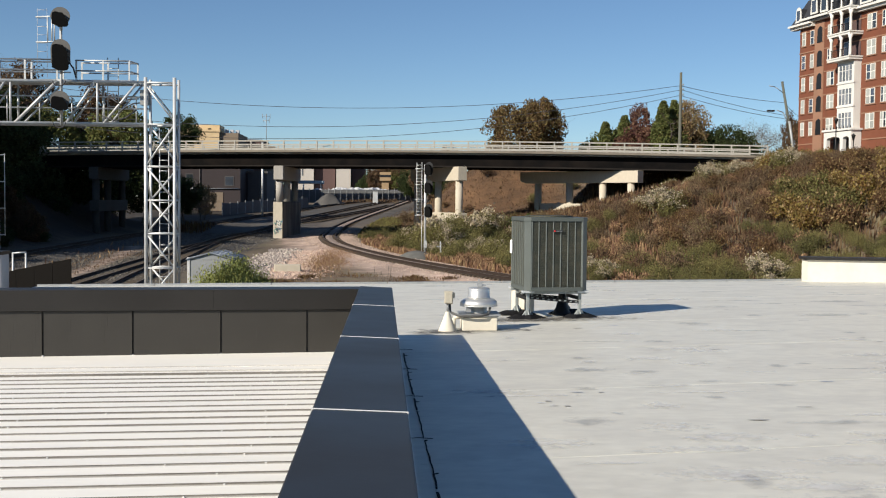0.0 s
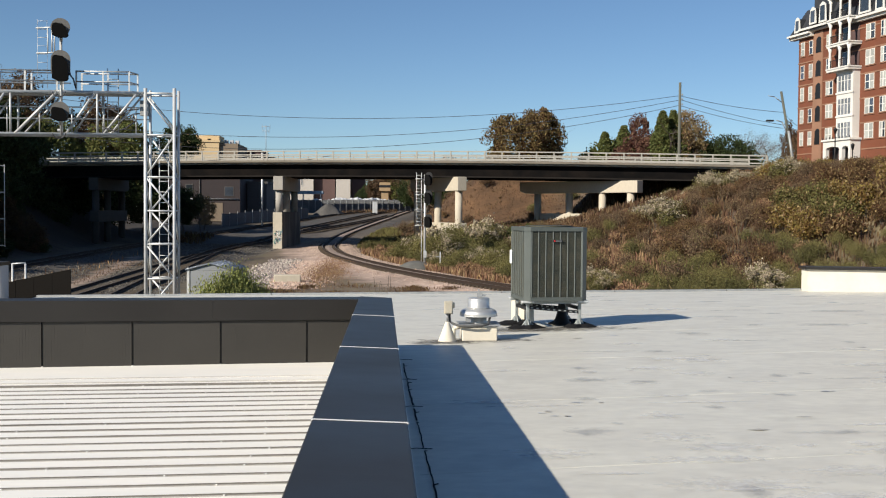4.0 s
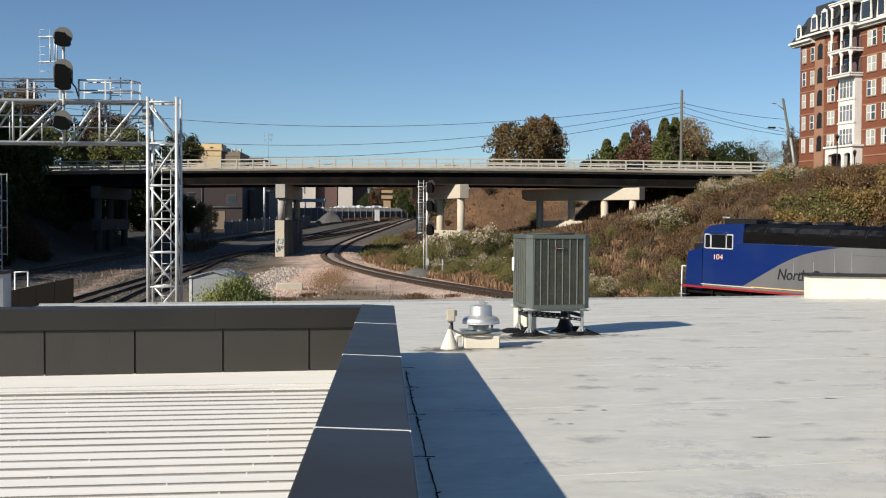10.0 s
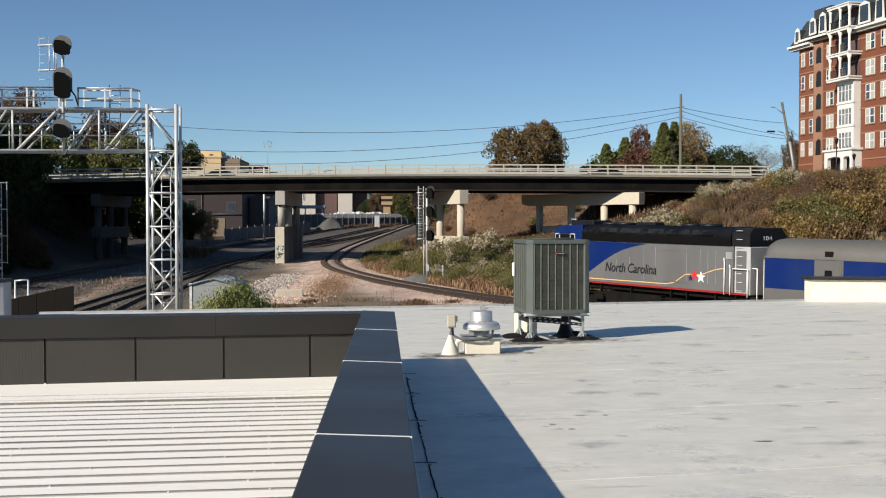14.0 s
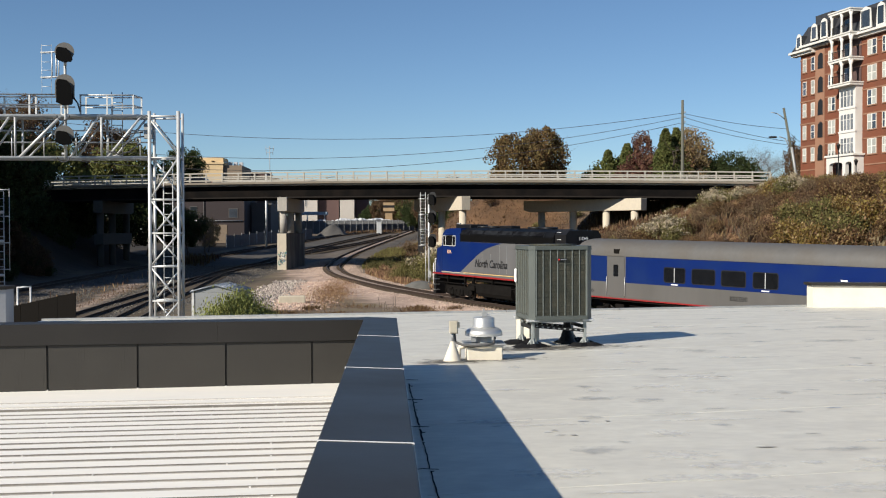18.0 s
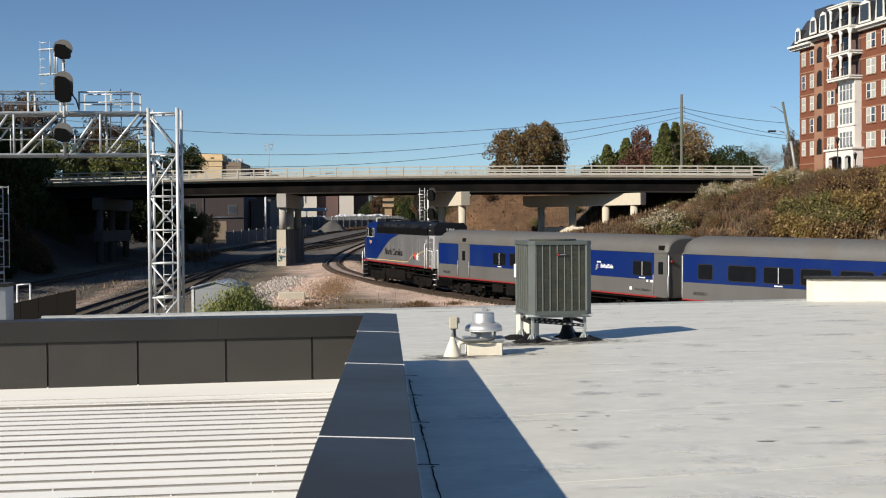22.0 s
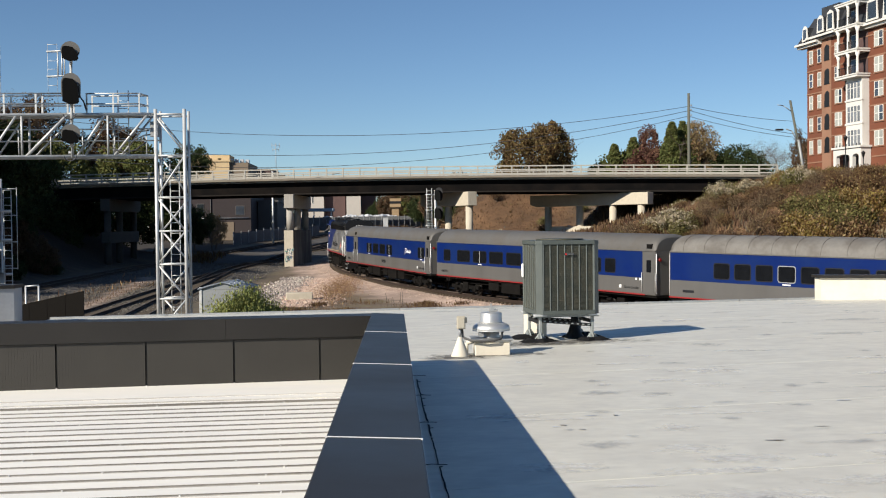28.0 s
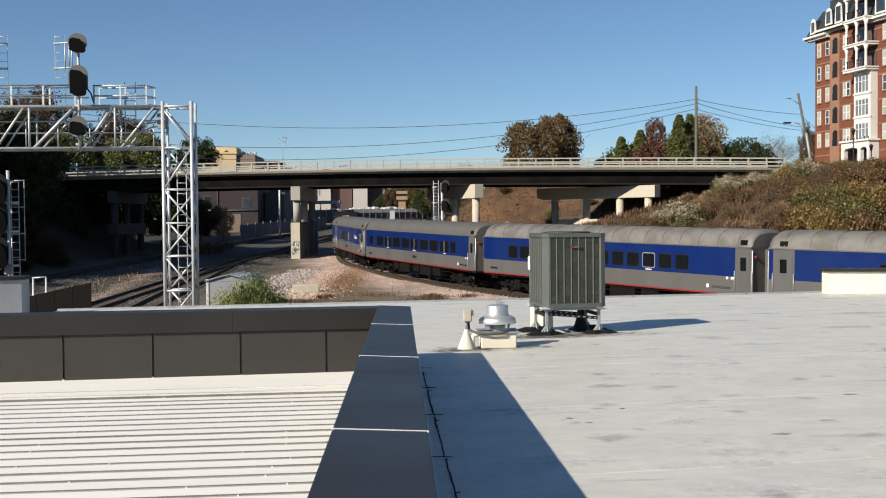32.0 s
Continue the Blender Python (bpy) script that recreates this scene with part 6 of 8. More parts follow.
    for x0, x1 in ((3.3, 4.4), (1.4, 3.1), (-0.5, 1.2), (-2.4, -0.7), (-4.3, -2.6), (-6.1, -4.5)):
        for s in (-1, 1):
            part("roof_hatch", prism([(s * 1.496, 4.875), (s * 1.315, 5.135), (s * 1.33, 5.15), (s * 1.515, 4.885)], x0, x1, axis="x"), WORNROOF, hood, "worn black roof hatch")
    for x in (3.4, 2.2, -3.2, -4.6):
        part("fan", lathe([(0.62, 5.30), (0.62, 5.44), (0.55, 5.46), (0.1, 5.46)], 24), BLACK, hood, "round black roof fan").matrix_basis = pose(x, 0, 0)
    part("exhaust_housing", B((4.3, 6.4, -0.8, 0.8, 5.2, 5.56), bevel=0.06), BLACK, hood)
    part("exhaust_stack", B((-0.6, 0.9, -0.4, 0.4, 5.3, 5.5), bevel=0.04), BLACK, hood)
    part("horn", T(((6.2, 0.5, 5.6), (6.7, 0.5, 5.62)), r=0.05), GALVD, hood)
    part("air_grille", B((-7.2, 4.4, 1.50, 1.512, 4.40, 4.78), (-7.2, 4.4, -1.512, -1.50, 4.40, 4.78)), HOODBLACK, hood, "black radiator grilles")
    words("104", 0.32, WHITE, c, pose(-8.512, 0.05, 4.66, 90, 0, -90), "white number", width=0.66)
    # rear steps and handrails
    for s in (1, -1):
        for k in range(8):
            z = 2.0 + 0.45 * k
            part("grab_iron", T(((-8.05, s * 1.44, z), (-7.65, s * 1.44, z)), r=0.02), GALV, c)
        for x, z1 in ((-6.95, 3.5), (-7.35, 3.15)):
            part("handrail", T(((x, s * 1.56, 1.75), (x, s * 1.56, z1)), ((x, s * 1.56, z1), (x + 0.1, s * 1.49, z1 + 0.2)), r=0.03), WHITE, c, "white handrail")
        part("handrail", T(((-7.5, s * 1.54, 3.15), (-8.5, s * 1.54, 3.15)), ((-8.5, s * 1.54, 3.15), (-8.5, s * 1.54, 1.7)), r=0.03), WHITE, c, "white handrail")
        part("rear_handrail", T(((-8.85, s * 1.2, 1.0), (-8.85, s * 1.2, 3.2)), ((-8.85, s * 1.2, 3.2), (-8.55, s * 1.2, 3.2)), r=0.03), WHITE, c)
        part("front_handrail", T(((8.92, s * 1.15, 1.0), (8.92, s * 1.15, 2.9)), ((8.92, s * 1.15, 2.9), (8.60, s * 1.2, 2.9)), ((8.70, s * 1.42, 1.0), (8.70, s * 1.42, 2.6)), r=0.032), WHITE, c, "white front handrail")
        for k in range(3):
            part("front_step", B((8.45, 8.85, min(s * 1.0, s * 1.42), max(s * 1.0, s * 1.42), 0.55 + 0.4 * k, 0.59 + 0.4 * k)), GALVD, c)
            part("rear_step", B((-8.8, -8.4, min(s * 1.0, s * 1.42), max(s * 1.0, s * 1.42), 0.55 + 0.4 * k, 0.59 + 0.4 * k)), WHITE, c)
        part("side_door", prism(rounded(-8.3, -7.65, 1.95, 4.1, 0.05), min(s * 1.39, s * 1.43), max(s * 1.39, s * 1.43)), LOCOSILVER, c)
        part("side_vent", B((-7.45, -7.0, min(s * 1.49, s * 1.52), max(s * 1.49, s * 1.52), 3.65, 4.02)), GALVD, c)
    # frame, pilots, couplers, tank and trucks
    part("frame_sill", B((-8.6, 8.6, -1.18, 1.18, 1.46, 1.80), bevel=0.03), UNDER, c)
    for k, x in enumerate((-7.6, -6.2, -4.1, -2.9, 0.3, 2.9, 4.1, 6.6)):
        for s in (-1, 1):
            part("hanger", B((x, x + 0.09, min(s * 1.18, s * 1.34), max(s * 1.18, s * 1.34), 1.0 + 0.12 * (k % 3), 1.79)), UNDER, c)
    for s in (-1, 1):
        part("side_pipe", T(((-8.2, s * 1.36, 1.2), (8.2, s * 1.36, 1.2)), r=0.045), UNDER, c)
        for x in (-3.0, -1.0, 1.6, 3.1):
            part("equipment_box", B((x - 0.4, x + 0.4, min(s * 1.1, s * 1.38), max(s * 1.1, s * 1.38), 0.8, 1.28), bevel=0.02), UNDER, c)
    part("pilot", prism([(8.55, 0.25), (8.95, 0.22), (8.75, 1.7), (8.45, 1.7)], -1.3, 1.3), BLACK, c, "black pilot plow")
    part("rear_pilot", B((-8.85, -8.5, -1.3, 1.3, 0.5, 1.7)), BLACK, c)
    part("coupler", B((8.7, 9.2, -0.15, 0.15, 0.75, 1.05), (-9.15, -8.7, -0.15, 0.15, 0.75, 1.05)), UNDER, c)
    part("fuel_tank", prism([(-1.25, 0.45), (1.25, 0.45), (1.40, 0.7), (1.40, 1.35), (-1.40, 1.35), (-1.40, 0.7)], -2.2, 2.4, axis="x"), UNDER, c)
    for x0 in (-3.2, 2.8):
        part("air_tank", T(((x0 - 0.5, 1.1, 1.1), (x0 + 0.9, 1.1, 1.1)), ((x0 - 0.5, -1.1, 1.1), (x0 + 0.9, -1.1, 1.1)), r=0.2), UNDER, c)
    for x in (-5.4, 5.4):
        bogie(c, x, 2.75, 0.51, True)
    return c


def shell(sect, x0, x1):
    """A body of cross-section (y, z) pairs along x."""
    return prism(sect, x0, x1, axis="x")


engine = loco()
RIBS = [-11.6 + 1.45 * k for k in range(17)]
coaches = [
    coach("blue and silver lounge coach with few wide windows", "BOGUE SOUND", [(3.54, 5.06, 1), (1.42, 3.0, 0), (-0.63, 0.95, 0), (-2.68, -1.15, 1), (-11.22, -9.68, 1)], [(8.3, 9.5), (-12.46, -11.60)],
          [(9.68, 12.5), (-11.44, 8.12)], CARROOF, [], logo=-6.29, number="400205"),
    coach("blue and silver coach with wide paired windows", "CARDINAL", [(10.51, 11.43, 0), (7.72, 9.44, 0), (5.46, 7.21, 1), (3.33, 5.02, 0), (1.1, 2.83, 0), (-1.02, 0.66, 1), (-3.22, -1.55, 0), (-5.36, -3.68, 0), (-7.59, -5.87, 1), (-8.95, -8.03, 0)],
          [(-12.46, -11.60)], [(-11.44, 12.5)], CARROOF, [], number="480001"),
    coach("blue and silver coach with small windows and ribbed weathered roof", "EMERALD", [(8.42 - 1.365 * k, 9.41 - 1.365 * k, 2 if k in (3, 10) else 0) for k in range(13)], [(-12.46, -11.60)], [(-11.44, 12.5)], CARROOFW, RIBS),
    coach("blue and silver coach with ribbed roof at the rear", "", [(5.4 - 1.365 * k, 6.39 - 1.365 * k, 0) for k in range(10)], [(11.18, 12.1)], [(-12.5, 11.0), (12.27, 12.5)], CARROOFW, RIBS),
]


def on_line(s_mid, half):
    """The pose of a vehicle whose bogies stand half metres before and behind s_mid."""
    x0, y0, z0, _ = line_at(s_mid - half)
    x1, y1, z1, _ = line_at(s_mid + half)
    d = Vector((x1 - x0, y1 - y0, z1 - z0))
    return pose((x0 + x1) / 2, (y0 + y1) / 2, (z0 + z1) / 2, 0, -math.degrees(math.asin(d.z / d.length)), math.degrees(math.atan2(d.y, d.x)))

# ---- brick apartment building on the hill ----
AP = thing("apartment_building", "red brick apartment building with white bay, balconies and dark mansard roof", "apartment building", m=pose(57.4, 153.0, 0, 0, 0, -79.6))
# local: x runs along the facade towards the viewer, -y faces the railway
AL = 46.0
part("wall", B((1.4, AL, 0.0, 16.0, 5.0, 29.2)), BRICK, AP)
part("recess_bay", B((5.2, 7.4, -0.10, 0.0, 5.0, 29.0)), BRICKTAN, AP, "tan brick strip with arched loggias")
for z in (13.6, 16.9, 20.0, 23.1, 26.2, 28.9):
    part("brick_band", B((1.38, AL, -0.07, 0.0, z - 1.05, z - 0.88)), BRICKTAN, AP)
ROWS = [28.25, 25.05, 22.0, 18.95, 15.85]
pane_m = {}


def flat_window(x0, x1, top, h, cols=2, arch=False):
    w = part("window", B((x0 - 0.12, x1 + 0.12, -0.06, 0.04, top - h - 0.12, top + 0.14)), BRICKTAN, AP)
    part("frame_border", B((x0, x1, -0.085, 0.02, top - h, top)), WHITETRIM, w)
    cw = (x1 - x0) / cols
    for c in range(cols):
        for r in range(2):
            a, b = x0 + c * cw + 0.11, x0 + (c + 1) * cw - 0.11
            z1 = top - r * h / 2 - 0.06
            part("pane", B((a, b, -0.092, 0.0, z1 - h / 2 + 0.10, z1)), CURTAIN if (int(x0 * 7 + top * 3 + c) % 4) else GLASS, w)
    part("sill", B((x0 - 0.15, x1 + 0.15, -0.12, 0.02, top - h - 0.16, top - h - 0.06)), BRICKTAN, w)


for top in ROWS:
    flat_window(2.05, 2.95, top - 0.2, 1.85, 1)
    flat_window(4.10, 5.0, top - 0.2, 1.85, 1)
    flat_window(8.25, 9.9 if top < 23 else 9.4, top, 1.8, 2)
    flat_window(16.95, 18.8, top, 1.9, 2)
    for x in (20.0, 23.6, 27.2, 31.5, 36.0, 40.5):
        flat_window(x, x + 1.2, top, 1.9, 2)
    # arched loggia with railing; a black plate stands for the shaded opening
    lg = part("loggia", prism([(5.9, top - 2.05), (7.1, top - 2.05), (7.1, top - 0.35), (6.85, top - 0.05), (6.5, top + 0.08), (6.15, top - 0.05), (5.9, top - 0.35)], -0.13, -0.101), IRON, AP, "arched loggia opening, a black plate for its shade")
    part("railing", B((5.9, 7.1, -0.18, -0.13, top - 2.05, top - 1.2)), IRON, lg, "black iron railing")
    for ax in (5.75, 7.1):
        part("brick_arch", B((ax, ax + 0.15, -0.16, -0.1, top - 2.05, top - 0.2)), BRICKTAN, lg)
# white bay: glazed below, balconies above, arched porch at the foot
bay = part("white_bay", B((12.2, 15.8, -1.0, 0.0, 13.9, 23.0)), WHITETRIM, AP, "white glazed bay")
for top in (22.2, 19.2, 16.15):
    for c in range(4):
        a = 12.62 + c * 0.72
        for r, (z0, z1) in enumerate(((top - 0.62, top), (top - 2.0, top - 0.70))):
            part("bay_pane", B((a, a + 0.50, -1.03, -0.98, z0, z1)), BAYGLASS, bay, "dark glass pane")
    part("bay_sill", B((12.1, 15.9, -1.1, -1.0, top - 2.35, top - 2.15)), WHITETRIM, bay)
    part("bay_side_pane", B((12.17, 12.22, -0.85, -0.2, top - 2.0, top)), GLASS, bay)
for k, z in enumerate((23.0, 26.15, 29.3, 32.3)):
    part("balcony_slab", B((11.2, 16.0, -1.9, 0.0, z - 0.22, z + 0.22), (11.1, 16.1, -2.0, 0.0, z + 0.06, z + 0.22)), WHITETRIM, AP, "white balcony slab")
    if k < 3:
        for x in (11.5, 13.7, 15.7):
            part("balcony_column", lathe([(0.24, z + 0.22), (0.18, z + 0.5), (0.17, z + 2.3), (0.34, z + 2.95)], 12), WHITETRIM, AP).matrix_basis = pose(x, -1.6, 0)
        part("balcony_back", B((11.4, 15.6, -0.06, -0.02, z + 0.22, z + 2.95)), FAR_A, AP)
        part("balcony_door", B((12.0, 13.4, -0.10, -0.05, z + 0.25, z + 2.4)), WHITETRIM, AP)
        part("balcony_door_glass", B((12.12, 13.28, -0.13, -0.09, z + 0.35, z + 2.3)), GLASS, AP)
        for i in range(20):
            x = 11.5 + i * 0.215
            part("baluster", B((x - 0.02, x + 0.02, -1.72, -1.68, z + 0.22, z + 1.2)), IRON, AP)
        part("balcony_rail", B((11.4, 15.7, -1.75, -1.65, z + 1.18, z + 1.25)), IRON, AP)
part("porch", prism([(10.1, 8.5), (10.1, 13.85), (16.2, 13.85), (16.2, 8.5), (15.75, 8.5), (15.75, 12.75), (15.6, 13.0), (15.1, 13.1), (14.6, 13.0), (14.4, 12.75), (14.4, 8.5), (13.75, 8.5), (13.75, 12.75), (13.55, 13.0), (12.3, 13.15), (11.0, 13.0), (10.8, 12.75), (10.8, 8.5)], -1.5, -1.0), WHITETRIM, AP, "white porch with two flat-arched openings")
part("porch_side", B((15.8, 16.2, -1.0, -0.05, 8.5, 13.85)), WHITETRIM, AP)
part("porch_roof", B((9.9, 16.4, -1.7, 0, 13.85, 14.1)), WHITETRIM, AP)
for k in range(9):
    part("roof_finial", lathe([(0.09, 14.1), (0.05, 14.2), (0.08, 14.3), (0.01, 14.42)], 8), IRON, AP).matrix_basis = pose(10.2 + 0.75 * k, -1.6, 0)
# black sheet at the back supplies the shade seen through the arches
part("porch_back", B((10.2, 15.79, -0.12, -0.05, 8.5, 13.6)), IRON, AP, "porch back wall, blackened for the shade inside")
part("porch_door", B((11.5, 13.0, -0.18, -0.12, 10.2, 12.8)), FAR_A, AP, "dark door in the porch")
# cornices and mansard
for x0, x1, z in ((-0.2, 5.2, 29.2), (2.6, 9.4, 29.75), (14.6, AL, 29.35)):
    part("cornice", B((x0, x1, -1.0, 0.3, z - 0.28, z), (x0, x1, -0.6, 0.3, z - 0.6, z - 0.28)), WHITETRIM, AP, "white cornice")
part("cornice", B((0.0, 1.4, -0.9, 16, 28.95, 29.2)), WHITETRIM, AP)
mans = bmesh.new()
hexa(mans, [(0.2, -0.8, 29.2), (AL, -0.8, 29.4), (AL, 15, 29.4), (0.2, 15, 29.2), (1.8, 0.9, 32.6), (AL, 0.9, 33.4), (AL, 14, 33.4), (1.8, 14, 32.6)])
part("mansard_roof", mans, SLATE, AP, "dark slate mansard roof")
part("raised_roof", B((5.4, 9.4, -0.2, 12, 29.9, 33.4)), SLATE, AP)
for x0, x1, z0, z1 in ((1.7, 2.9, 29.4, 31.5), (5.4, 6.8, 30.0, 32.3), (7.7, 9.2, 29.9, 32.6), (16.6, 18.8, 29.5, 32.3), (20.0, 21.6, 29.4, 32.3), (25, 27, 29.4, 32.3), (32, 34, 29.4, 32.3)):
    xm = (x0 + x1) / 2
    d = part("dormer", prism([(x0 - 0.15, z0), (x1 + 0.15, z0), (x1, z0 + (z1 - z0) * 0.6), (x1 - 0.1, z1 - 0.35), (xm + 0.25, z1 - 0.1), (xm, z1), (xm - 0.25, z1 - 0.1), (x0 + 0.1, z1 - 0.35), (x0, z0 + (z1 - z0) * 0.6)], -0.9, -0.78), WHITETRIM, AP, "white scrolled dormer")
    part("dormer_roof", B((x0 + 0.08, x1 - 0.08, -0.78, 1.4, z0, z1 - 0.3)), SLATE, d, "dark slate dormer cheeks")
    part("dormer_pane", B((x0 + 0.22, x1 - 0.22, -0.93, -0.88, z0 + 0.25, z1 - 0.5)), GLASS, d)
for x, y, z in ((57.5, 120.0, 14.35), (59.5, 120.0, 12.5)):
    g = float(ground_z(x, y))
    lp = thing("lamp_post", "black ornamental lamp post on the hill", "lamp post", "lamp posts on the hill", m=pose((x - 7.6) * 1.08, y * 1.08, 0.4))
    part("post", T(((0, 0, g - 0.3), (0, 0, z - 0.8)), r=0.07), IRON, lp)
    part("lantern", lathe([(0.10, z - 0.8), (0.24, z - 0.25), (0.26, z - 0.2), (0.05, z)], 8), IRON, lp)


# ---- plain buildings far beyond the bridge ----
# brick colour lowered to hold the shade that this building stands in
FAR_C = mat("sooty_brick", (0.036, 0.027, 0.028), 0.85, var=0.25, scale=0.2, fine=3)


def plain_building(label, x0, x1, y, depth, z0, z1, material, win=(), roof_h=0.4, turn=0):
    b = thing("far_building", label, "building", "", m=pose((x0 + x1) / 2, y, 0, 0, 0, turn))
    w = (x1 - x0) / 2
    part("wall", B((-w, w, 0, depth, z0, z1)), material, b)
    part("roof_edge", B((-w - 0.2, w + 0.2, -0.2, depth + 0.2, z1, z1 + roof_h)), material, b)
    for cx, cz, ww, wh in win:
        q = part("window", B((cx - ww / 2, cx + ww / 2, -0.12, 0.05, cz - wh / 2, cz + wh / 2)), WHITETRIM, b)
        part("pane", B((cx - ww / 2 + 0.12, cx + ww / 2 - 0.12, -0.16, 0.0, cz - wh / 2 + 0.12, cz + wh / 2 - 0.12)), GLASS, q)
    return b


tan = plain_building("tan stucco block with flat roof beyond the bridge", -43, -33.75, 228, 14, 2, 18.1, TANSTUCCO)
part("penthouse", B((-3.5, 4.4, 2, 9, 18.5, 19.6)), TANSTUCCO, tan)
# the tan block's shaded side: a box whose brown holds the shade
part("side_wing", B((4.66, 8.4, 0.6, 16, 2, 17.9)), TANDARK, tan, "shaded side of the tan block, coloured brown")
for k in range(6):
    part("rooftop_unit", B((2.0 + k, 2.7 + k, 2 + k, 3.4 + k, 18.0, 18.9)), WRAP, tan, "white rooftop unit")
plain_building("brown brick hall beyond the tan block", -31.6, -27.2, 245, 16, 2, 17.1, FAR_A)
plain_building("low brown annexe beyond the bridge", -28.0, -25.2, 250, 12, 2, 16.0, TANDARK)
plain_building("pale block far along the railway", -27, -20.4, 320, 12, 6, 15.5, FAR_B, [(-2 + 2 * k, 12.5, 0.5, 2.4) for k in range(2)])
plain_building("dark brick warehouse far along the railway", -20.2, -14.3, 322, 14, 6, 16.5, FAR_A)
plain_building("pale tower block far along the railway", -13.8, -9.7, 318, 12, 6, 17.5, FAR_B)
plain_building("dark brick warehouse far along the railway", -9.5, -5.6, 322, 14, 6, 16.5, FAR_A)
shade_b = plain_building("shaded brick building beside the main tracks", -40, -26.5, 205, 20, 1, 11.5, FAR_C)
for x0, x1, z0, z1 in ((-6.0, -4.6, 6.6, 9.0), (-3.2, -1.8, 6.6, 9.0), (3.9, 5.6, 6.8, 8.6)):
    w = part("window", B((x0, x1, -0.06, 0.05, z0, z1)), SHEDWALL, shade_b)
    part("pane", B((x0 + 0.12, x1 - 0.12, -0.09, 0.0, z0 + 0.12, z1 - 0.12)), GLASS, w)
part("downpipe", T(((-0.6, -0.15, 1.5), (-0.6, -0.15, 11.2)), r=0.08), SHEDWALL, shade_b)
part("parapet_band", B((-6.75, 6.75, -0.12, 0.0, 10.2, 10.7)), SHEDWALL, shade_b)
part("loading_door", B((1.2, 3.6, -0.08, 0.05, 2.2, 5.6)), TANDARK, shade_b, "brown loading door")
part("pipe_run", T(((-6, -0.2, 6.3), (6.5, -0.2, 6.3)), r=0.10), GALVD, shade_b)
rail_fence = thing("lineside_fence", "dull mesh fence beside the main tracks", "fence")
for k in range(12):
    x, y = -28.5 + 1.15 * k, 196 + 1.6 * k
    g = float(ground_z(x, y))
    part("fence_post", B((x - 0.05, x + 0.05, y - 0.05, y + 0.05, g - 0.2, g + 2.4)), GALVD, rail_fence)
    bm = prism([(x + 0.082 * j, y + 0.115 * j + 0.04 * (j % 2)) for j in range(15)] + [(x + 1.14, y + 1.66), (x - 0.01, y + 0.05)], g, g + 2.2, axis="z")
    part("fence_panel", bm, MESHWIRE, rail_fence)
plain_building("grey shed beside the main tracks", -26.3, -22.6, 214, 14, 1, 9.4, SHEDWALL)
aw = thing("yard_shelter", "open shelter with blue roof in the yard", "shelter", m=pose(1.2, 0, 0.25))
part("canopy", B((-24, -15.5, 258, 264, 7.9, 8.6)), BLUEAWNING, aw, "blue canopy")
for x in (-23.5, -20, -16):
    part("post", B((x - 0.12, x + 0.12, 258.3, 258.6, 2.5, 7.9)), GALV, aw)
part("stored_goods", B((-23.4, -15.8, 260, 263, 2.5, 6.4)), SHEDWALL, aw)
r0 = np.random.default_rng(21)
yard = thing("yard_fence", "grey mesh yard fence along the yard", "fence")
for k in range(26):
    x, y = -26 + k * 1.35, 238 + 0.95 * k
    g = max(3.6, float(ground_z(x, y))) - 0.1
    bm = prism([(x + 0.0825 * j, y + 0.05 * (j % 2)) for j in range(17)] + [(x + 1.32, y + 0.09), (x, y + 0.09)], g, 6.5 + 0.018 * k, axis="z")
    part("fence_panel", bm, MESHWIRE, yard)
    part("fence_post", B((x - 0.06, x + 0.06, y - 0.06, y + 0.14, g - 0.3, 6.75 + 0.018 * k)), GALVD, yard)
for k in range(64):
    x = -16.2 + k * 0.30 + r0.uniform(-0.1, 0.1)
    y = 250.5 + 0.72 * (x + 14) + r0.uniform(0, 2.0)
    g = float(ground_z(x, y))
    s = thing("wrapped_bale", "white wrapped bale stacked behind the yard fence", "bale", "bales in the yard", m=pose(x, y, g - 0.1, 0, 0, r0.uniform(-20, 20)))
    h = 6.95 + r0.uniform(-0.15, 0.15) + 0.45 * math.exp(-((x + 5) / 5) ** 2) + 0.25 * math.sin(0.35 * k + 1) * math.sin(0.11 * k) - g
    part("wrap", lathe([(0.35, 0), (0.5, 0.3), (0.52, h - 0.5), (0.4, h - 0.15), (0.12, h)], 9), WRAP, s)
pile = thing("gravel_pile", "grey conical gravel pile beside the tracks", "gravel pile", m=pose(-11.75, 236, 3.35))
bm = lathe([(3.9, -0.5), (3.2, 0.25), (2.3, 0.95), (1.4, 1.65), (0.6, 2.25), (0.1, 2.45)], 26)
for v in bm.verts:
    v.co.x += 0.25 * math.sin(3 * v.co.z + 5 * v.co.y)
    v.co.y += 0.2 * math.sin(2 * v.co.x)
part("mound", bm, GRAVEL, pile)
tw = thing("yard_tower", "small tan tower structure at the end of the yard", "tower", m=pose(0.2, 280, 0.3))
part("shaft", B((-0.9, 0.9, -0.9, 0.9, 2, 9.6)), TOWERTAN, tw)
part("cabin", B((-1.4, 1.4, -1.4, 1.4, 9.0, 11.2)), TOWERTAN, tw)
part("cabin_band", B((-1.42, 1.42, -1.45, -1.39, 9.9, 10.5)), IRON, tw)
cab2 = thing("relay_cabinet", "grey relay cabinet beside the tracks", "cabinet", m=pose(-1.95, 240, float(ground_z(-1.95, 240))))
part("body", B((-0.55, 0.55, -0.4, 0.4, 0, 2.6), bevel=0.03), GALV, cab2)
part("roof", B((-0.62, 0.62, -0.5, 0.5, 2.6, 2.72)), GALVD, cab2)
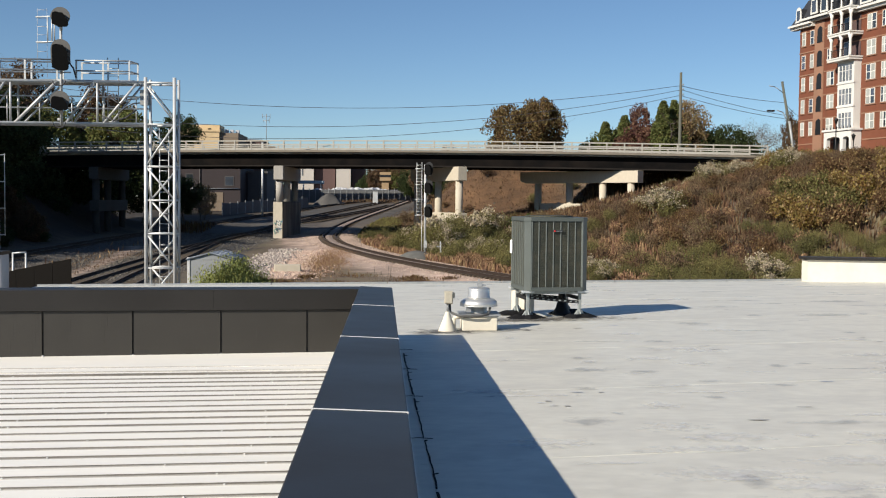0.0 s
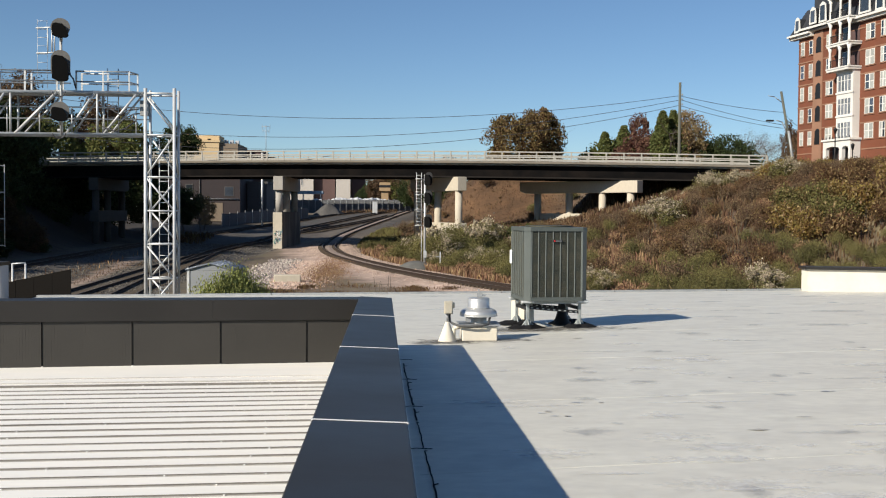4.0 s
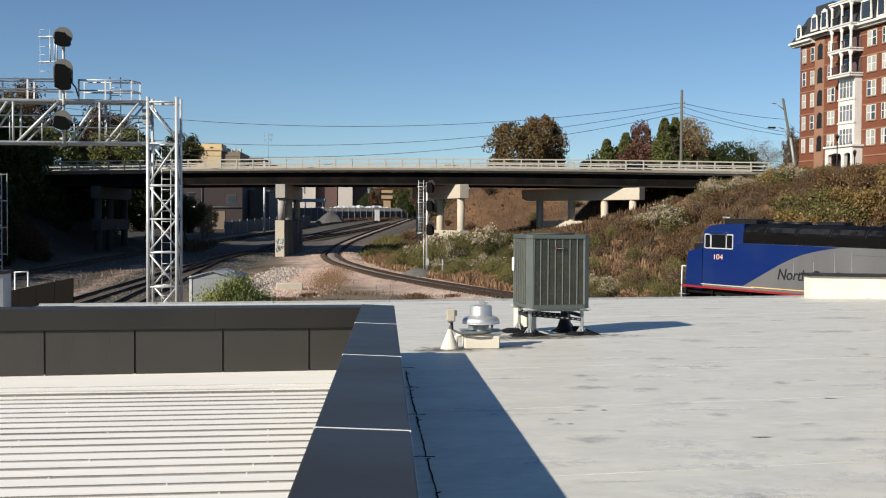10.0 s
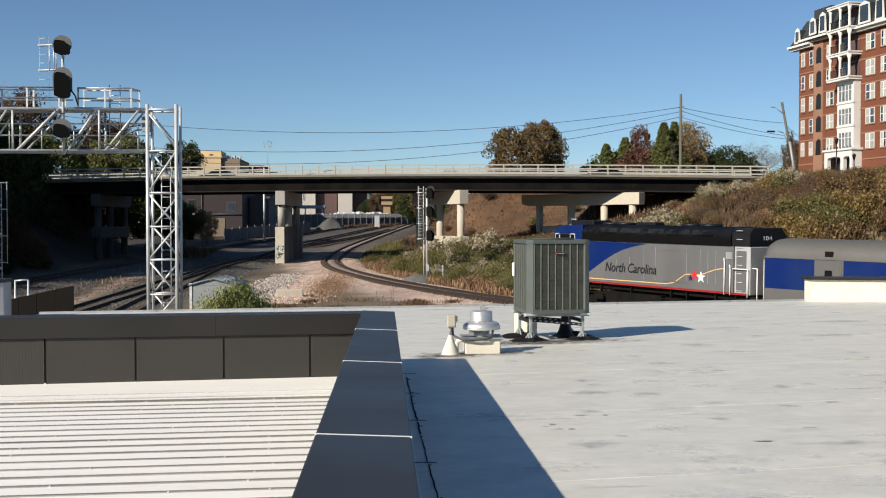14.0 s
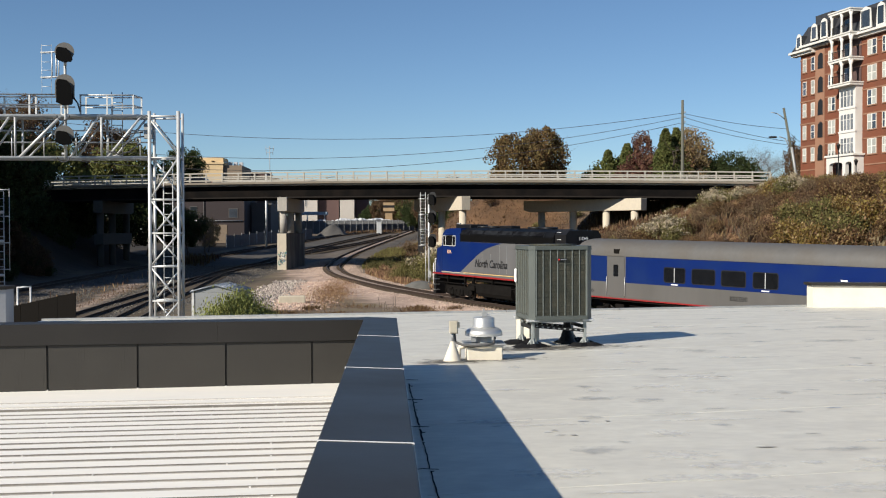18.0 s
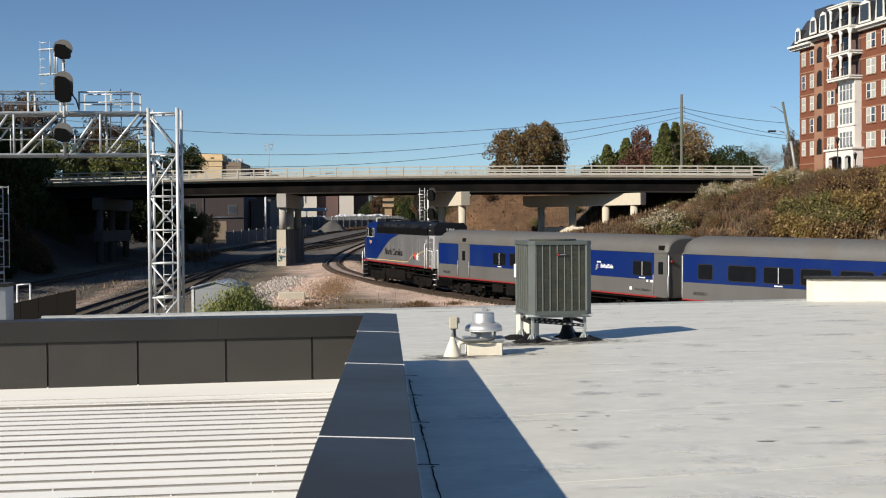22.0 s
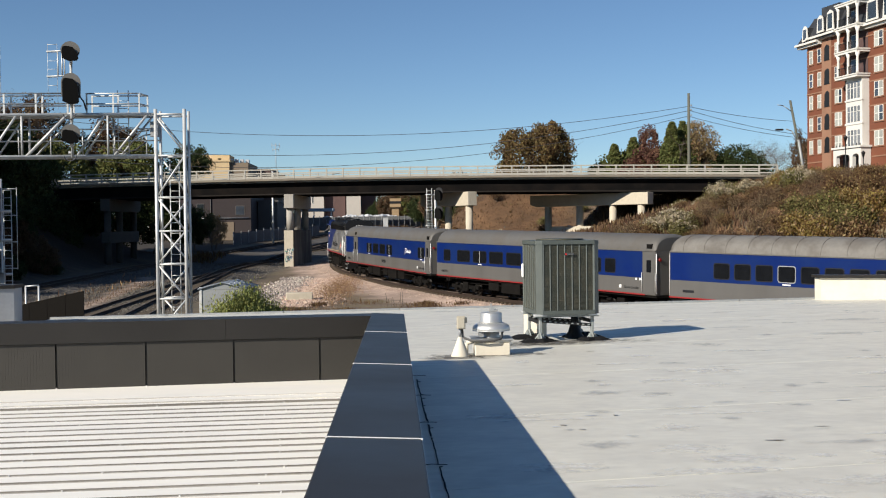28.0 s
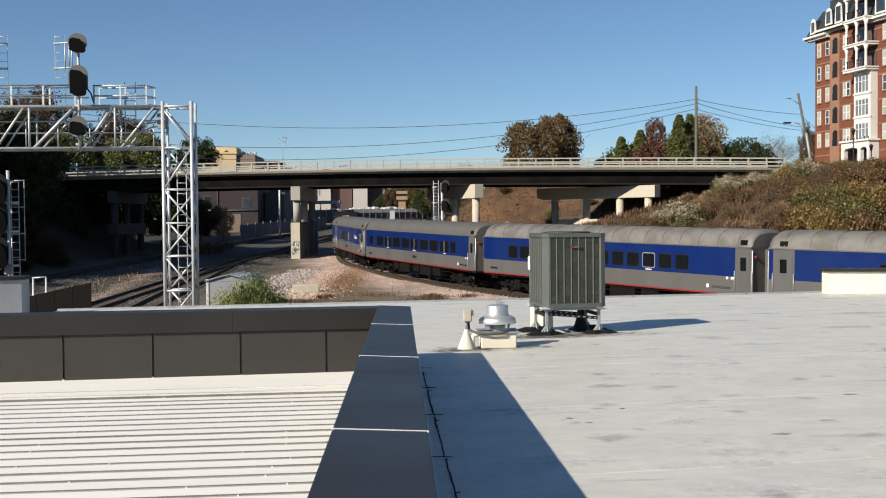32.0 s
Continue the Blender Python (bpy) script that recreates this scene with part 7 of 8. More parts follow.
lamp = thing("yard_light_pole", "tall pale metal pole beside the main tracks", "pole", m=pose(-20.6, 188, 0))
part("shaft", T(((0, 0, -0.5), (0, 0, 14.0)), r=0.17, seg=12), GALV, lamp)
ant = thing("radio_mast", "thin radio mast with antennas on a far roof", "antenna", m=pose(-27.4, 258, 0))
part("shaft", T(((0, 0, 16), (0, 0, 24)), r=0.07), GALVD, ant)
for z, w in ((23.6, 0.9), (22.6, 0.7)):
    part("arm", T(((-w, 0, z), (w, 0, z)), r=0.05), GALVD, ant)
    for s in (-w, 0.0, w):
        part("element", T(((s, 0, z - 0.5), (s, 0, z + 0.5)), r=0.05), GALVD, ant)

# ---- poles, cables and the street lamp by the bridge ----
pole = thing("utility_pole", "tall weathered wooden utility pole behind the bridge", "utility pole", m=on_hill(33.75, 125))
part("shaft", lathe([(0.21, 4), (0.19, 10), (0.15, 19.3)], 12), POLEWOOD, pole)
for z in (17.8, 17.3, 16.7):
    part("insulator", lathe([(0.06, 0), (0.10, 0.1), (0.05, 0.22)], 8), GALVD, pole).matrix_basis = pose(0.25, -0.1, z)
lean = thing("leaning_pole", "leaning grey wooden pole with street lamp arm", "utility pole", m=on_hill(0, 0))
part("shaft", T(((49.3, 130, 8.5), (47.35, 130, 19.0)), r=0.145, seg=10), POLEWOOD, lean)
part("sleeve", T(((49.2, 129.9, 9), (48.3, 129.9, 14.3)), r=0.155, seg=10), GALVD, lean, "grey metal sleeve")
part("arm", T(((47.6, 130, 17.6), (46.4, 129.6, 18.3)), ((46.4, 129.6, 18.3), (45.6, 129.4, 18.4)), r=0.05), GALVD, lean)
part("arm", T(((48.3, 130, 13.9), (47.4, 129.6, 15.3)), ((47.4, 129.6, 15.3), (46.6, 129.3, 15.5)), r=0.06), GALVD, lean)
part("lamp_head", B((45.3, 46.2, 129.0, 129.4, 15.33, 15.53), bevel=0.05), IRON, lean, "dark flat lamp head")


def cable(name, a, b, sag, label):
    c = thing(name, label, "cable", "overhead cables", m=on_hill(0, 0))
    a, b = Vector(a), Vector(b)
    bm = pipe([a.lerp(b, k / 24) - Vector((0, 0, 4 * sag * (k / 24) * (1 - k / 24))) for k in range(25)], 0.028, 5)
    part("strand", bm, WIRE, c)
    return c


cable("overhead_cable", (-46, 125, 17.9), (33.7, 125, 17.8), 3.1, "upper overhead cable across the sky")
cable("overhead_cable", (-46, 125, 15.2), (33.7, 125, 17.3), 3.6, "middle overhead cable across the sky")
cable("overhead_cable", (-46, 125, 13.8), (33.7, 125, 16.7), 3.9, "lower overhead cable across the sky")
for z0, z1 in ((17.8, 16.5), (17.4, 15.0), (16.7, 14.6)):
    cable("overhead_cable", (33.7, 125, z0), (47.7, 130, z1), 0.25, "overhead cable to the leaning pole")
cable("overhead_cable", (47.7, 130, 16.5), (58, 150, 16.0), 0.3, "overhead cable beside the apartments")

# ---- small things beside the roof: hut, fence, handrail ----
hut = thing("equipment_hut", "pale grey metal equipment hut with ribbed roof", "hut", m=pose(-7.35, 49.2, 0, 0, 0, -6))
g = float(ground_z(-7.35, 48.6))
part("wall", B((-0.98, 0.98, -1.2, 1.2, g - 0.3, 1.80), bevel=0.02), HUTWALL, hut)
part("gable", prism([(-0.98, 1.80), (0.98, 1.80), (0, 2.08)], -1.2, 1.2), HUTWALL, hut)
part("door", B((-0.45, 0.45, -1.23, -1.19, g, 1.6)), HUTWALL, hut)
part("door_handle", B((0.3, 0.38, -1.26, -1.22, 0.4, 0.55)), GALVD, hut)
part("corner_post", B((-1.02, -0.91, -1.24, -1.13, g - 0.3, 1.9)), GALV, hut)
for s in (-1, 1):
    bm = bmesh.new()
    hexa(bm, [(0, -1.3, 2.09), (s * 1.08, -1.3, 1.80), (s * 1.08, 1.3, 1.80), (0, 1.3, 2.09), (0, -1.3, 2.13), (s * 1.08, -1.3, 1.84), (s * 1.08, 1.3, 1.84), (0, 1.3, 2.13)])
    bmesh.ops.recalc_face_normals(bm, faces=bm.faces[:])
    part("roof_slope", bm, HUTROOF, hut)
    for k in range(6):
        y = -1.2 + 0.48 * k
        part("roof_rib", T(((0, y, 2.13), (s * 1.08, y, 1.85)), r=0.014), HUTROOF, hut)
fence = thing("panel_fence", "brown panel fence, darkened for shade, beside the main tracks", "fence")
for k in range(7):
    x0 = -14.6 + 0.66 * k
    x1 = x0 + 0.65
    bm = bmesh.new()
    y0, y1 = 37.5 - 0.25 * k, 37.5 - 0.25 * (k + 1)
    z0 = 1.52 + 0.14 * k
    hexa(bm, [(x0, y0, -1.5), (x1, y1, -1.5), (x1, y1 + 0.06, -1.5), (x0, y0 + 0.06, -1.5), (x0, y0, z0), (x1, y1, z0 + 0.13), (x1, y1 + 0.06, z0 + 0.13), (x0, y0 + 0.06, z0)])
    part("panel", bm, DARKWALL, fence)
hrail = thing("handrail", "pale metal handrail beside the fence", "handrail")
part("top_rail", T(((-12.74, 38.5, 2.52), (-12.27, 38.5, 2.55)), r=0.028), GALV, hrail)
for x in (-12.72, -12.28):
    part("post", T(((x, 38.5, 0.2), (x, 38.5, 2.53)), r=0.035), GALV, hrail)
slabx = thing("concrete_block", "pale concrete block lying by the rubble", "concrete block", m=pose(-7.3, 84.0, float(ground_z(-7.3, 84.0)), 0, 0, 4))
part("block", B((-1.0, 1.0, -0.4, 0.4, -0.2, 0.55), bevel=0.05), CONCW, slabx)
marker = thing("marker_post", "thin pale marker post beside the curve", "marker post", m=pose(5.0, 97.5, float(ground_z(5.0, 97.5))))
part("post", B((-0.06, 0.06, -0.04, 0.04, -0.2, 1.7)), GALV, marker)
part("crossbar", B((-0.35, 0.05, -0.02, 0.02, 1.2, 1.3)), GALVD, marker)
gp = thing("gravel_mound", "grey gravel mound at the mast's foot", "gravel pile", m=pose(2.9, 98.8, float(ground_z(2.9, 98.8))))
part("mound", lathe([(2.0, -0.4), (1.5, 0.25), (0.8, 0.6), (0.2, 0.72)], 20), PALEGRAVEL, gp)


# ---- cars crossing the bridge ----
def car(label, paint):
    c = thing("car", label, "car", "cars on the bridge")
    body = [(-2.25, 0.35), (2.2, 0.35), (2.3, 0.6), (2.15, 0.85), (1.1, 1.0), (-1.9, 1.05), (-2.25, 0.9)]
    bm = prism(body, -0.88, 0.88)
    bmesh.ops.bevel(bm, geom=bm.edges[:], offset=0.05, segments=2, affect="EDGES")
    part("body", bm, paint, c)
    roofb = bmesh.new()
    hexa(roofb, [(-1.9, -0.82, 1.0), (1.15, -0.82, 1.0), (1.15, 0.82, 1.0), (-1.9, 0.82, 1.0), (-1.2, -0.62, 1.51), (0.2, -0.62, 1.51), (0.2, 0.62, 1.51), (-1.2, 0.62, 1.51)])
    bmesh.ops.bevel(roofb, geom=roofb.edges[:], offset=0.05, segments=2, affect="EDGES")
    part("cabin_glass", roofb, TRAINGLASS, c, "dark glazed cabin")
    part("roof", B((-1.15, 0.15, -0.6, 0.6, 1.50, 1.53), bevel=0.012), paint, c)
    for x in (-1.4, 1.4):
        for y in (-0.8, 0.8):
            w = part("wheel", lathe([(0.33, -0.1), (0.34, 0), (0.33, 0.1)], 18), BLACK, c)
            w.matrix_basis = pose(x, y, 0.34, 90)
            part("rim", lathe([(0.2, -0.11), (0.2, 0.11)], 12), GALV, w)
    for y in (-0.6, 0.6):
        part("headlight", B((2.2, 2.27, y - 0.2, y + 0.2, 0.62, 0.76)), WHITE, c)
        part("tail_light", B((-2.29, -2.24, y - 0.2, y + 0.2, 0.75, 0.9)), STARRED, c)
    return c


car_a = car("dark grey sedan crossing the bridge", mat("dark_car_paint", (0.03, 0.032, 0.036), 0.3, 0.3, var=0.05, bump=0))
car_b = car("black sedan crossing the bridge", mat("black_car_paint", (0.015, 0.015, 0.018), 0.3, 0.3, var=0.05, bump=0))
ROAD = [(side, bm_) for side, bm_ in ((0, B((-90, 0, -1, 12, 8.2, 9.0))), (1, B((BLEN, BLEN + 7, -1, 12, 8.0, 8.72))))]
for side, bm in ROAD:
    o = part("road", bm, ASPHALT)
    o.matrix_basis = on_hill(BR0.x, BR0.y, BANG)
    tagged(o, "asphalt approach road at the bridge's end", "road", kind="structure")


def on_bridge(u, v):
    """The pose of a car on the deck, u metres along it, driving back along the bridge."""
    p = BR0 + BD * u + Vector((-BD.y, BD.x)) * v
    e = 0.5
    slope = math.degrees(math.atan2(deck_z(u + e) - deck_z(u - e), 2 * e))
    return pose(p.x * BK, p.y * BK, EYE * (1 - BK) + BK * (deck_z(u) + 0.02), 0, slope, BANG + 180)

# ---- vegetation ----
def trunk_and_limbs(rng, h, r, n, spread, lean=0.1, start=0.35):
    """A tapered trunk with forking limbs; returns the mesh and the tips."""
    bm = bmesh.new()
    tips = []
    p, d = Vector((0, 0, -0.3)), Vector((rng.normal() * lean, rng.normal() * lean, 1)).normalized()
    k = 6
    for i in range(k):
        q = p + d * (h * 0.75 / k) + Vector((rng.normal(), rng.normal(), 0)) * 0.02 * h
        tube(bm, p, q, r * (1 - 0.14 * i), r * (1 - 0.14 * (i + 1)), seg=7, caps=False)
        if i / k >= start - 0.2:
            for _ in range(max(1, n // k)):
                a = rng.uniform(0, 2 * math.pi)
                e = q + Vector((math.cos(a), math.sin(a), rng.uniform(0.3, 1.0))) * spread * rng.uniform(0.5, 1.0) * (1.1 - 0.5 * i / k)
                m = q.lerp(e, 0.5) + Vector((0, 0, -0.06 * spread))
                rr = r * 0.35 * (1 - 0.1 * i)
                tube(bm, q, m, rr, rr * 0.7, seg=5, caps=False)
                tube(bm, m, e, rr * 0.7, rr * 0.25, seg=5, caps=False)
                tips += [m, e]
                for _ in range(2):
                    f = e + Vector((rng.normal(), rng.normal(), rng.uniform(0, 1))) * spread * 0.28
                    tube(bm, m, f, rr * 0.45, rr * 0.12, seg=4, caps=False)
                    tips.append(f)
        p, d = q, (d + Vector((rng.normal(), rng.normal(), 0)) * 0.08).normalized()
    tips.append(p)
    return bm, tips


def make_tree(name, label, category, seed, h, width, leaf, n, size, shape="round", r=None, bare=0.0):
    """A tree: trunk with limbs, and a crown of clumped small leaves."""
    rng = np.random.default_rng(seed)
    t = thing(name, label, category)
    bm, tips = trunk_and_limbs(rng, h, r or h * 0.022, 18, width * 0.5)
    part("trunk", bm, BARK, t)
    if n:
        c = []
        clumps = 460 if shape == "cone" else 130
        for _ in range(clumps):
            if shape == "cone":
                z = rng.random() ** 1.3
                rad = (1 - z) * width / 2 * rng.uniform(0.4, 1.0) + 0.2
                a = rng.uniform(0, 6.28)
                c.append((rad * math.cos(a), rad * math.sin(a), h * (0.12 + 0.86 * z), 0.20 + 0.35 * (1 - z)))
            else:
                v = rng.normal(size=3)
                v /= np.linalg.norm(v)
                k = rng.uniform(0.45, 1.0) ** 0.6
                c.append((v[0] * k * width / 2, v[1] * k * width / 2, h * 0.60 + v[2] * k * h * 0.38, rng.uniform(0.35, 0.7)))
        c = np.array(c)
        pick = rng.integers(0, clumps, n)
        ball = rng.normal(size=(n, 3))
        ball *= np.minimum(1, 1.7 / np.linalg.norm(ball, axis=1))[:, None]
        pts = c[pick, :3] + ball * (c[pick, 3:4] * width * 0.105)
        cloud("crown", leaves(rng, pts, size), leaf, t)
    return t


def make_bush(name, label, seed, h, w, leaf, n, size, up=0.6, seeds=None, stems=14, pale=0):
    rng = np.random.default_rng(seed)
    t = thing(name, label, "shrub")
    bm = bmesh.new()
    tips = []
    for _ in range(stems):
        a, k = rng.uniform(0, 6.28), rng.uniform(0.15, 1)
        e = Vector((math.cos(a) * k * w / 2, math.sin(a) * k * w / 2, h * rng.uniform(0.55, 1.0) * (1.1 - 0.35 * k)))
        m = e * 0.5 + Vector((0, 0, 0.08 * h))
        tube(bm, (m.x * 0.15, m.y * 0.15, -0.25), m, 0.018 * h, 0.012 * h, seg=4, caps=False)
        tube(bm, m, e, 0.012 * h, 0.004 * h, seg=4, caps=False)
        tips += [m, e, e, m.lerp(e, 0.6)]
    part("stem", bm, BARK, t)
    tp = np.array([tuple(v) for v in tips])
    pick = rng.integers(0, len(tp), n)
    pts = tp[pick] + rng.normal(size=(n, 3)) * np.array([w * 0.11, w * 0.11, h * 0.11])
    pts[:, 2] = np.maximum(pts[:, 2], 0.02)
    cloud("foliage", leaves(rng, pts, size, up), leaf, t)
    if pale:
        top = tp[tp[:, 2] > h * 0.4]
        pts = top[rng.integers(0, len(top), pale)] + rng.normal(size=(pale, 3)) * np.array([w * 0.10, w * 0.10, h * 0.09])
        tagged(cloud("pale_leaf", leaves(rng, pts, size * 1.5, up), LEAF_TAN, t, "pale tan dry leaves"), kind="stuff")
    if seeds:
        top = tp[tp[:, 2] > h * 0.55]
        pick = rng.integers(0, len(top), seeds)
        pts = top[pick] + rng.normal(size=(seeds, 3)) * np.array([w * 0.06, w * 0.06, h * 0.06]) + [0, 0, h * 0.06]
        tagged(cloud("seed_head", leaves(rng, pts, size * 1.35, 0.3, 1.1), LEAF_WHITE, t, "fluffy white seed heads"), kind="stuff")
    return t


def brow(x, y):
    """Thicket height cap by bearing from the camera: low by the bridge, climbing uphill."""
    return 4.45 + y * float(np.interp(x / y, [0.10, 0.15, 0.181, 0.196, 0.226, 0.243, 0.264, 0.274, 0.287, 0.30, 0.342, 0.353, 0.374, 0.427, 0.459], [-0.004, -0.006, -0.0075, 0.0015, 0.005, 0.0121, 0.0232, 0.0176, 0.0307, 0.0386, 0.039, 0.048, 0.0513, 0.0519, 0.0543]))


def scatter(kinds, group, spots):
    """Copies of the shrubs of that list at spots (x, y, size, index)."""
    used = set()
    for x, y, s, k in spots:
        m = pose(x, y, float(ground_z(x, y)) - 0.05, 0, 0, rs.uniform(0, 360))
        src = kinds[k % len(kinds)]
        if src.name not in used:
            used.add(src.name)
            o = src
            o.matrix_basis = m
        else:
            o = copy_thing(src, m)
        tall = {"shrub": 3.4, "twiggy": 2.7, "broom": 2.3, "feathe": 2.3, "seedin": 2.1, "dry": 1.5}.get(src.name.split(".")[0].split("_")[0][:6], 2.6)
        # shrink shrubs that would rise above the cap set by camera bearing
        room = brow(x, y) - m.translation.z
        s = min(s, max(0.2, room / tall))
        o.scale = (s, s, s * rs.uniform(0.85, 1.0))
        o["group"] = group


rs = np.random.default_rng(42)
gold = [make_bush("shrub", "tall shrub with yellow-brown autumn leaves on the bank", 1 + k, 3.0, 3.2, (LEAF_GOLD, LEAF_OLIVE, LEAF_GOLD, LEAF_RUST)[k], 3600, 0.135, 0.6, stems=34, pale=(420, 200, 520, 260)[k]) for k in range(4)]
twig = [make_bush("twiggy_shrub", "grey-brown twiggy shrub with few leaves on the bank", 11 + k, 2.0, 2.6, (LEAF_GREY, LEAF_RUST, LEAF_BROWN)[k], 2000, 0.085, 1.8, stems=22) for k in range(3)]
broom = [make_bush("broom_shrub", "fine green broom-like shrub at the foot of the bank", 21, 1.7, 2.2, LEAF_BROOM, 5200, 0.045, 2.8, stems=30),
         make_bush("feathery_shrub", "feathery dark olive shrub at the foot of the bank", 22, 1.8, 2.0, LEAF_FEATHER, 5600, 0.042, 3.2, stems=34)]
white = [make_bush("seeding_shrub", "green shrub covered in white seed heads", 31 + k, 2.0, 2.3, (LEAF_STRAW, LEAF_OLIVE)[k], (900, 2600)[k], 0.08, 1.6, seeds=(1500, 650)[k]) for k in range(2)]
dry = [make_bush("dry_grass_clump", "tan clump of dry tall grass", 41 + k, 1.15, 1.3, LEAF_DRY, 900, 0.09, 4.0, stems=24) for k in range(2)]

# the bank beyond the curve, by distance from the track
spots = {"gold": [], "twig": [], "broom": [], "white": [], "dry": []}


def along(s, r):
    x, y, z, h = line_at(s)
    return float(x + math.sin(h) * r), float(y - math.cos(h) * r)


def keep_clear(x, y):
    """No shrub inside the bridge's piers or on its deck line."""
    v = (y - BR0.y * BK) * BD.x - (x - BR0.x * BK) * BD.y
    return -1.0 < v < 14.5


for s in np.arange(-34, 70, 1.55):
    for r in np.arange(4.6, 46, 1.9):
        x, y = along(s + rs.uniform(-0.8, 0.8), r + rs.uniform(-0.9, 0.9))
        if keep_clear(x, y) or (y > 128 - 0.168 * x and rs.random() < 0.93):
            continue
        q = rs.random()
        patch = math.sin(x * 0.33 + 1) * math.cos(y * 0.21)
        side = x / y
        if r < 7.5:
            kind = "dry" if q < (0.60 if side < 0.17 else 0.16) + 0.25 * patch else "broom"
        elif r < 12:
            kind = "broom" if q < 0.70 - 0.2 * patch else "dry" if q < 0.86 + 0.1 * patch else "twig"
        elif r < 20:
            kind = "broom" if side > 0.36 and q < 0.75 else "twig" if q < 0.45 else "dry" if q < 0.80 + 0.15 * patch else "broom"
        else:
            kind = "gold" if q < 0.74 else "twig" if q < 0.96 else "broom"
        if kind == "gold" and s > 12:
            kind = "twig" if rs.random() < 0.6 else "dry"
        if kind == "gold" and side > 0.425 and rs.random() < 0.6:
            kind = "rust"
        if r > 12 and rs.random() < 0.25:
            continue
        spots["gold" if kind == "rust" else kind].append((x, y, rs.uniform(0.7, 1.2) * (0.8 if r < 8 else 0.72 if r > 16 else 0.9), 3 if kind == "rust" else int(rs.integers(0, 9))))
# a thicker hedge along the brow of the bank, below the road and the apartments
for x in np.arange(34.5, 50, 0.8):
    for y in (99.5, 101.5):
        if not keep_clear(x, y):
            spots["gold" if rs.random() < 0.45 else "twig"].append((x + rs.normal() * 0.5, y + rs.normal() * 0.5, rs.uniform(0.9, 1.2), int(rs.integers(0, 9))))
for x0, y0 in ((31.6, 106.0), (33.2, 106.5), (35.0, 106.0), (36.4, 104.5)):
    for _ in range(4):
        spots["white"].append((x0 + rs.normal() * 1.2, y0 + rs.normal() * 1.2, rs.uniform(1.0, 1.4), int(rs.integers(0, 9))))
for x0, y0, s0 in ((14.6, 78.5, 0.8), (15.4, 77.5, 0.85), (16.0, 77, 0.7), (15.0, 74.5, 0.6), (24.0, 68.5, 1.15), (24.6, 69.5, 1.1), (25.2, 68.8, 0.9), (23.0, 64, 0.8), (24.4, 63, 0.7), (8.2, 97, 1.1), (9.4, 95, 1.0), (28.2, 109.5, 1.2), (29.0, 110.5, 1.2), (24.4, 96.5, 1.3), (25.4, 97.5, 1.3), (24.9, 95.0, 1.1), (23.9, 98.5, 1.2), (36.0, 98.2, 1.3), (37.0, 98.2, 1.2), (4.6, 100, 0.8)):
    spots["white"].append((x0, y0, s0, int(rs.integers(0, 9))))
for _ in range(16):
    spots["white" if rs.random() < 0.14 else "broom"].append((rs.uniform(4.6, 11.5), rs.uniform(106.5, 109.5), rs.uniform(1.1, 1.9), int(rs.integers(0, 9))))
for _ in range(10):
    spots["white" if rs.random() < 0.14 else "broom"].append((rs.uniform(3.9, 7.8), rs.uniform(103.5, 107.5), rs.uniform(1.3, 1.8), int(rs.integers(0, 9))))
# beside the signal mast and inside the curve
for _ in range(42):
    x, y = along(rs.uniform(14, 47), rs.uniform(6.8, 13))
    if not keep_clear(x, y):
        spots["white" if rs.random() < 0.12 else "broom"].append((x, y, rs.uniform(0.8, 1.3), int(rs.integers(0, 9))))
for _ in range(34):
    x, y = along(rs.uniform(66, 120), rs.uniform(9, 30))
    if y > 150 - 0.168 * x:
        spots["broom" if rs.random() < 0.5 else "twig"].append((x, y, rs.uniform(0.35, 0.8), int(rs.integers(0, 9))))
leafy = [make_bush("leafy_shrub", "dark green leafy shrub beside the bridge bent", 51 + k, 1.6, 1.9, LEAF_LEAFY, 2200, 0.10, 0.5, stems=20) for k in range(2)]
spots["leafy"] = [(rs.uniform(11.0, 15.5), rs.uniform(113.5, 117.5), rs.uniform(0.7, 1.15), k) for k in range(9)] + [(14.5 + rs.normal(), 109 + rs.normal(), 1.0, 1) for k in range(4)]
for kinds, key in ((leafy, "leafy"), (gold, "gold"), (twig, "twig"), (broom, "broom"), (white, "white"), (dry, "dry")):
    scatter(kinds, {"gold": "yellow-brown shrubs on the bank", "twig": "twiggy shrubs on the bank", "broom": "green shrubs on the bank", "white": "seeding shrubs on the bank", "dry": "dry grass clumps", "leafy": "leafy shrubs under the bridge"}[key], spots[key])
LEAF_BUSH = leaf_mat("bright_fine_leaves", (0.29, 0.305, 0.10), (0.225, 0.245, 0.08), 0.3)
hb = make_bush("broom_shrub", "fine green shrub in front of the equipment hut", 77, 1.9, 2.4, LEAF_BUSH, 60000, 0.042, 1.2, stems=190)
hb.matrix_basis = pose(-6.35, 46.6, float(ground_z(-6.35, 46.6)))
hb.scale = (1.15, 1.15, 1.62)
hb2 = copy_thing(hb, pose(-5.4, 47.2, float(ground_z(-5.4, 47.2)), 0, 0, 120))
hb2.scale = (0.8, 0.8, 1.3)


def grass(name, n, place, size, material, label, up=4.0):
    pts = []
    while len(pts) < n:
        p = place()
        if p:
            pts.append(p)
    p = np.array(pts)
    z = ground_z(p[:, 0], p[:, 1])
    rng = np.random.default_rng(len(name))
    q = leaves(rng, np.c_[p, z + size * rng.uniform(0.1, 0.8, n)], size * 0.2, up, 5.5)
    return tagged(cloud(name, q, material, None), label, "grass", kind="stuff")


def on_bank():
    x, y = along(rs.uniform(-36, 78), rs.uniform(4.0, 44))
    return (x, y)


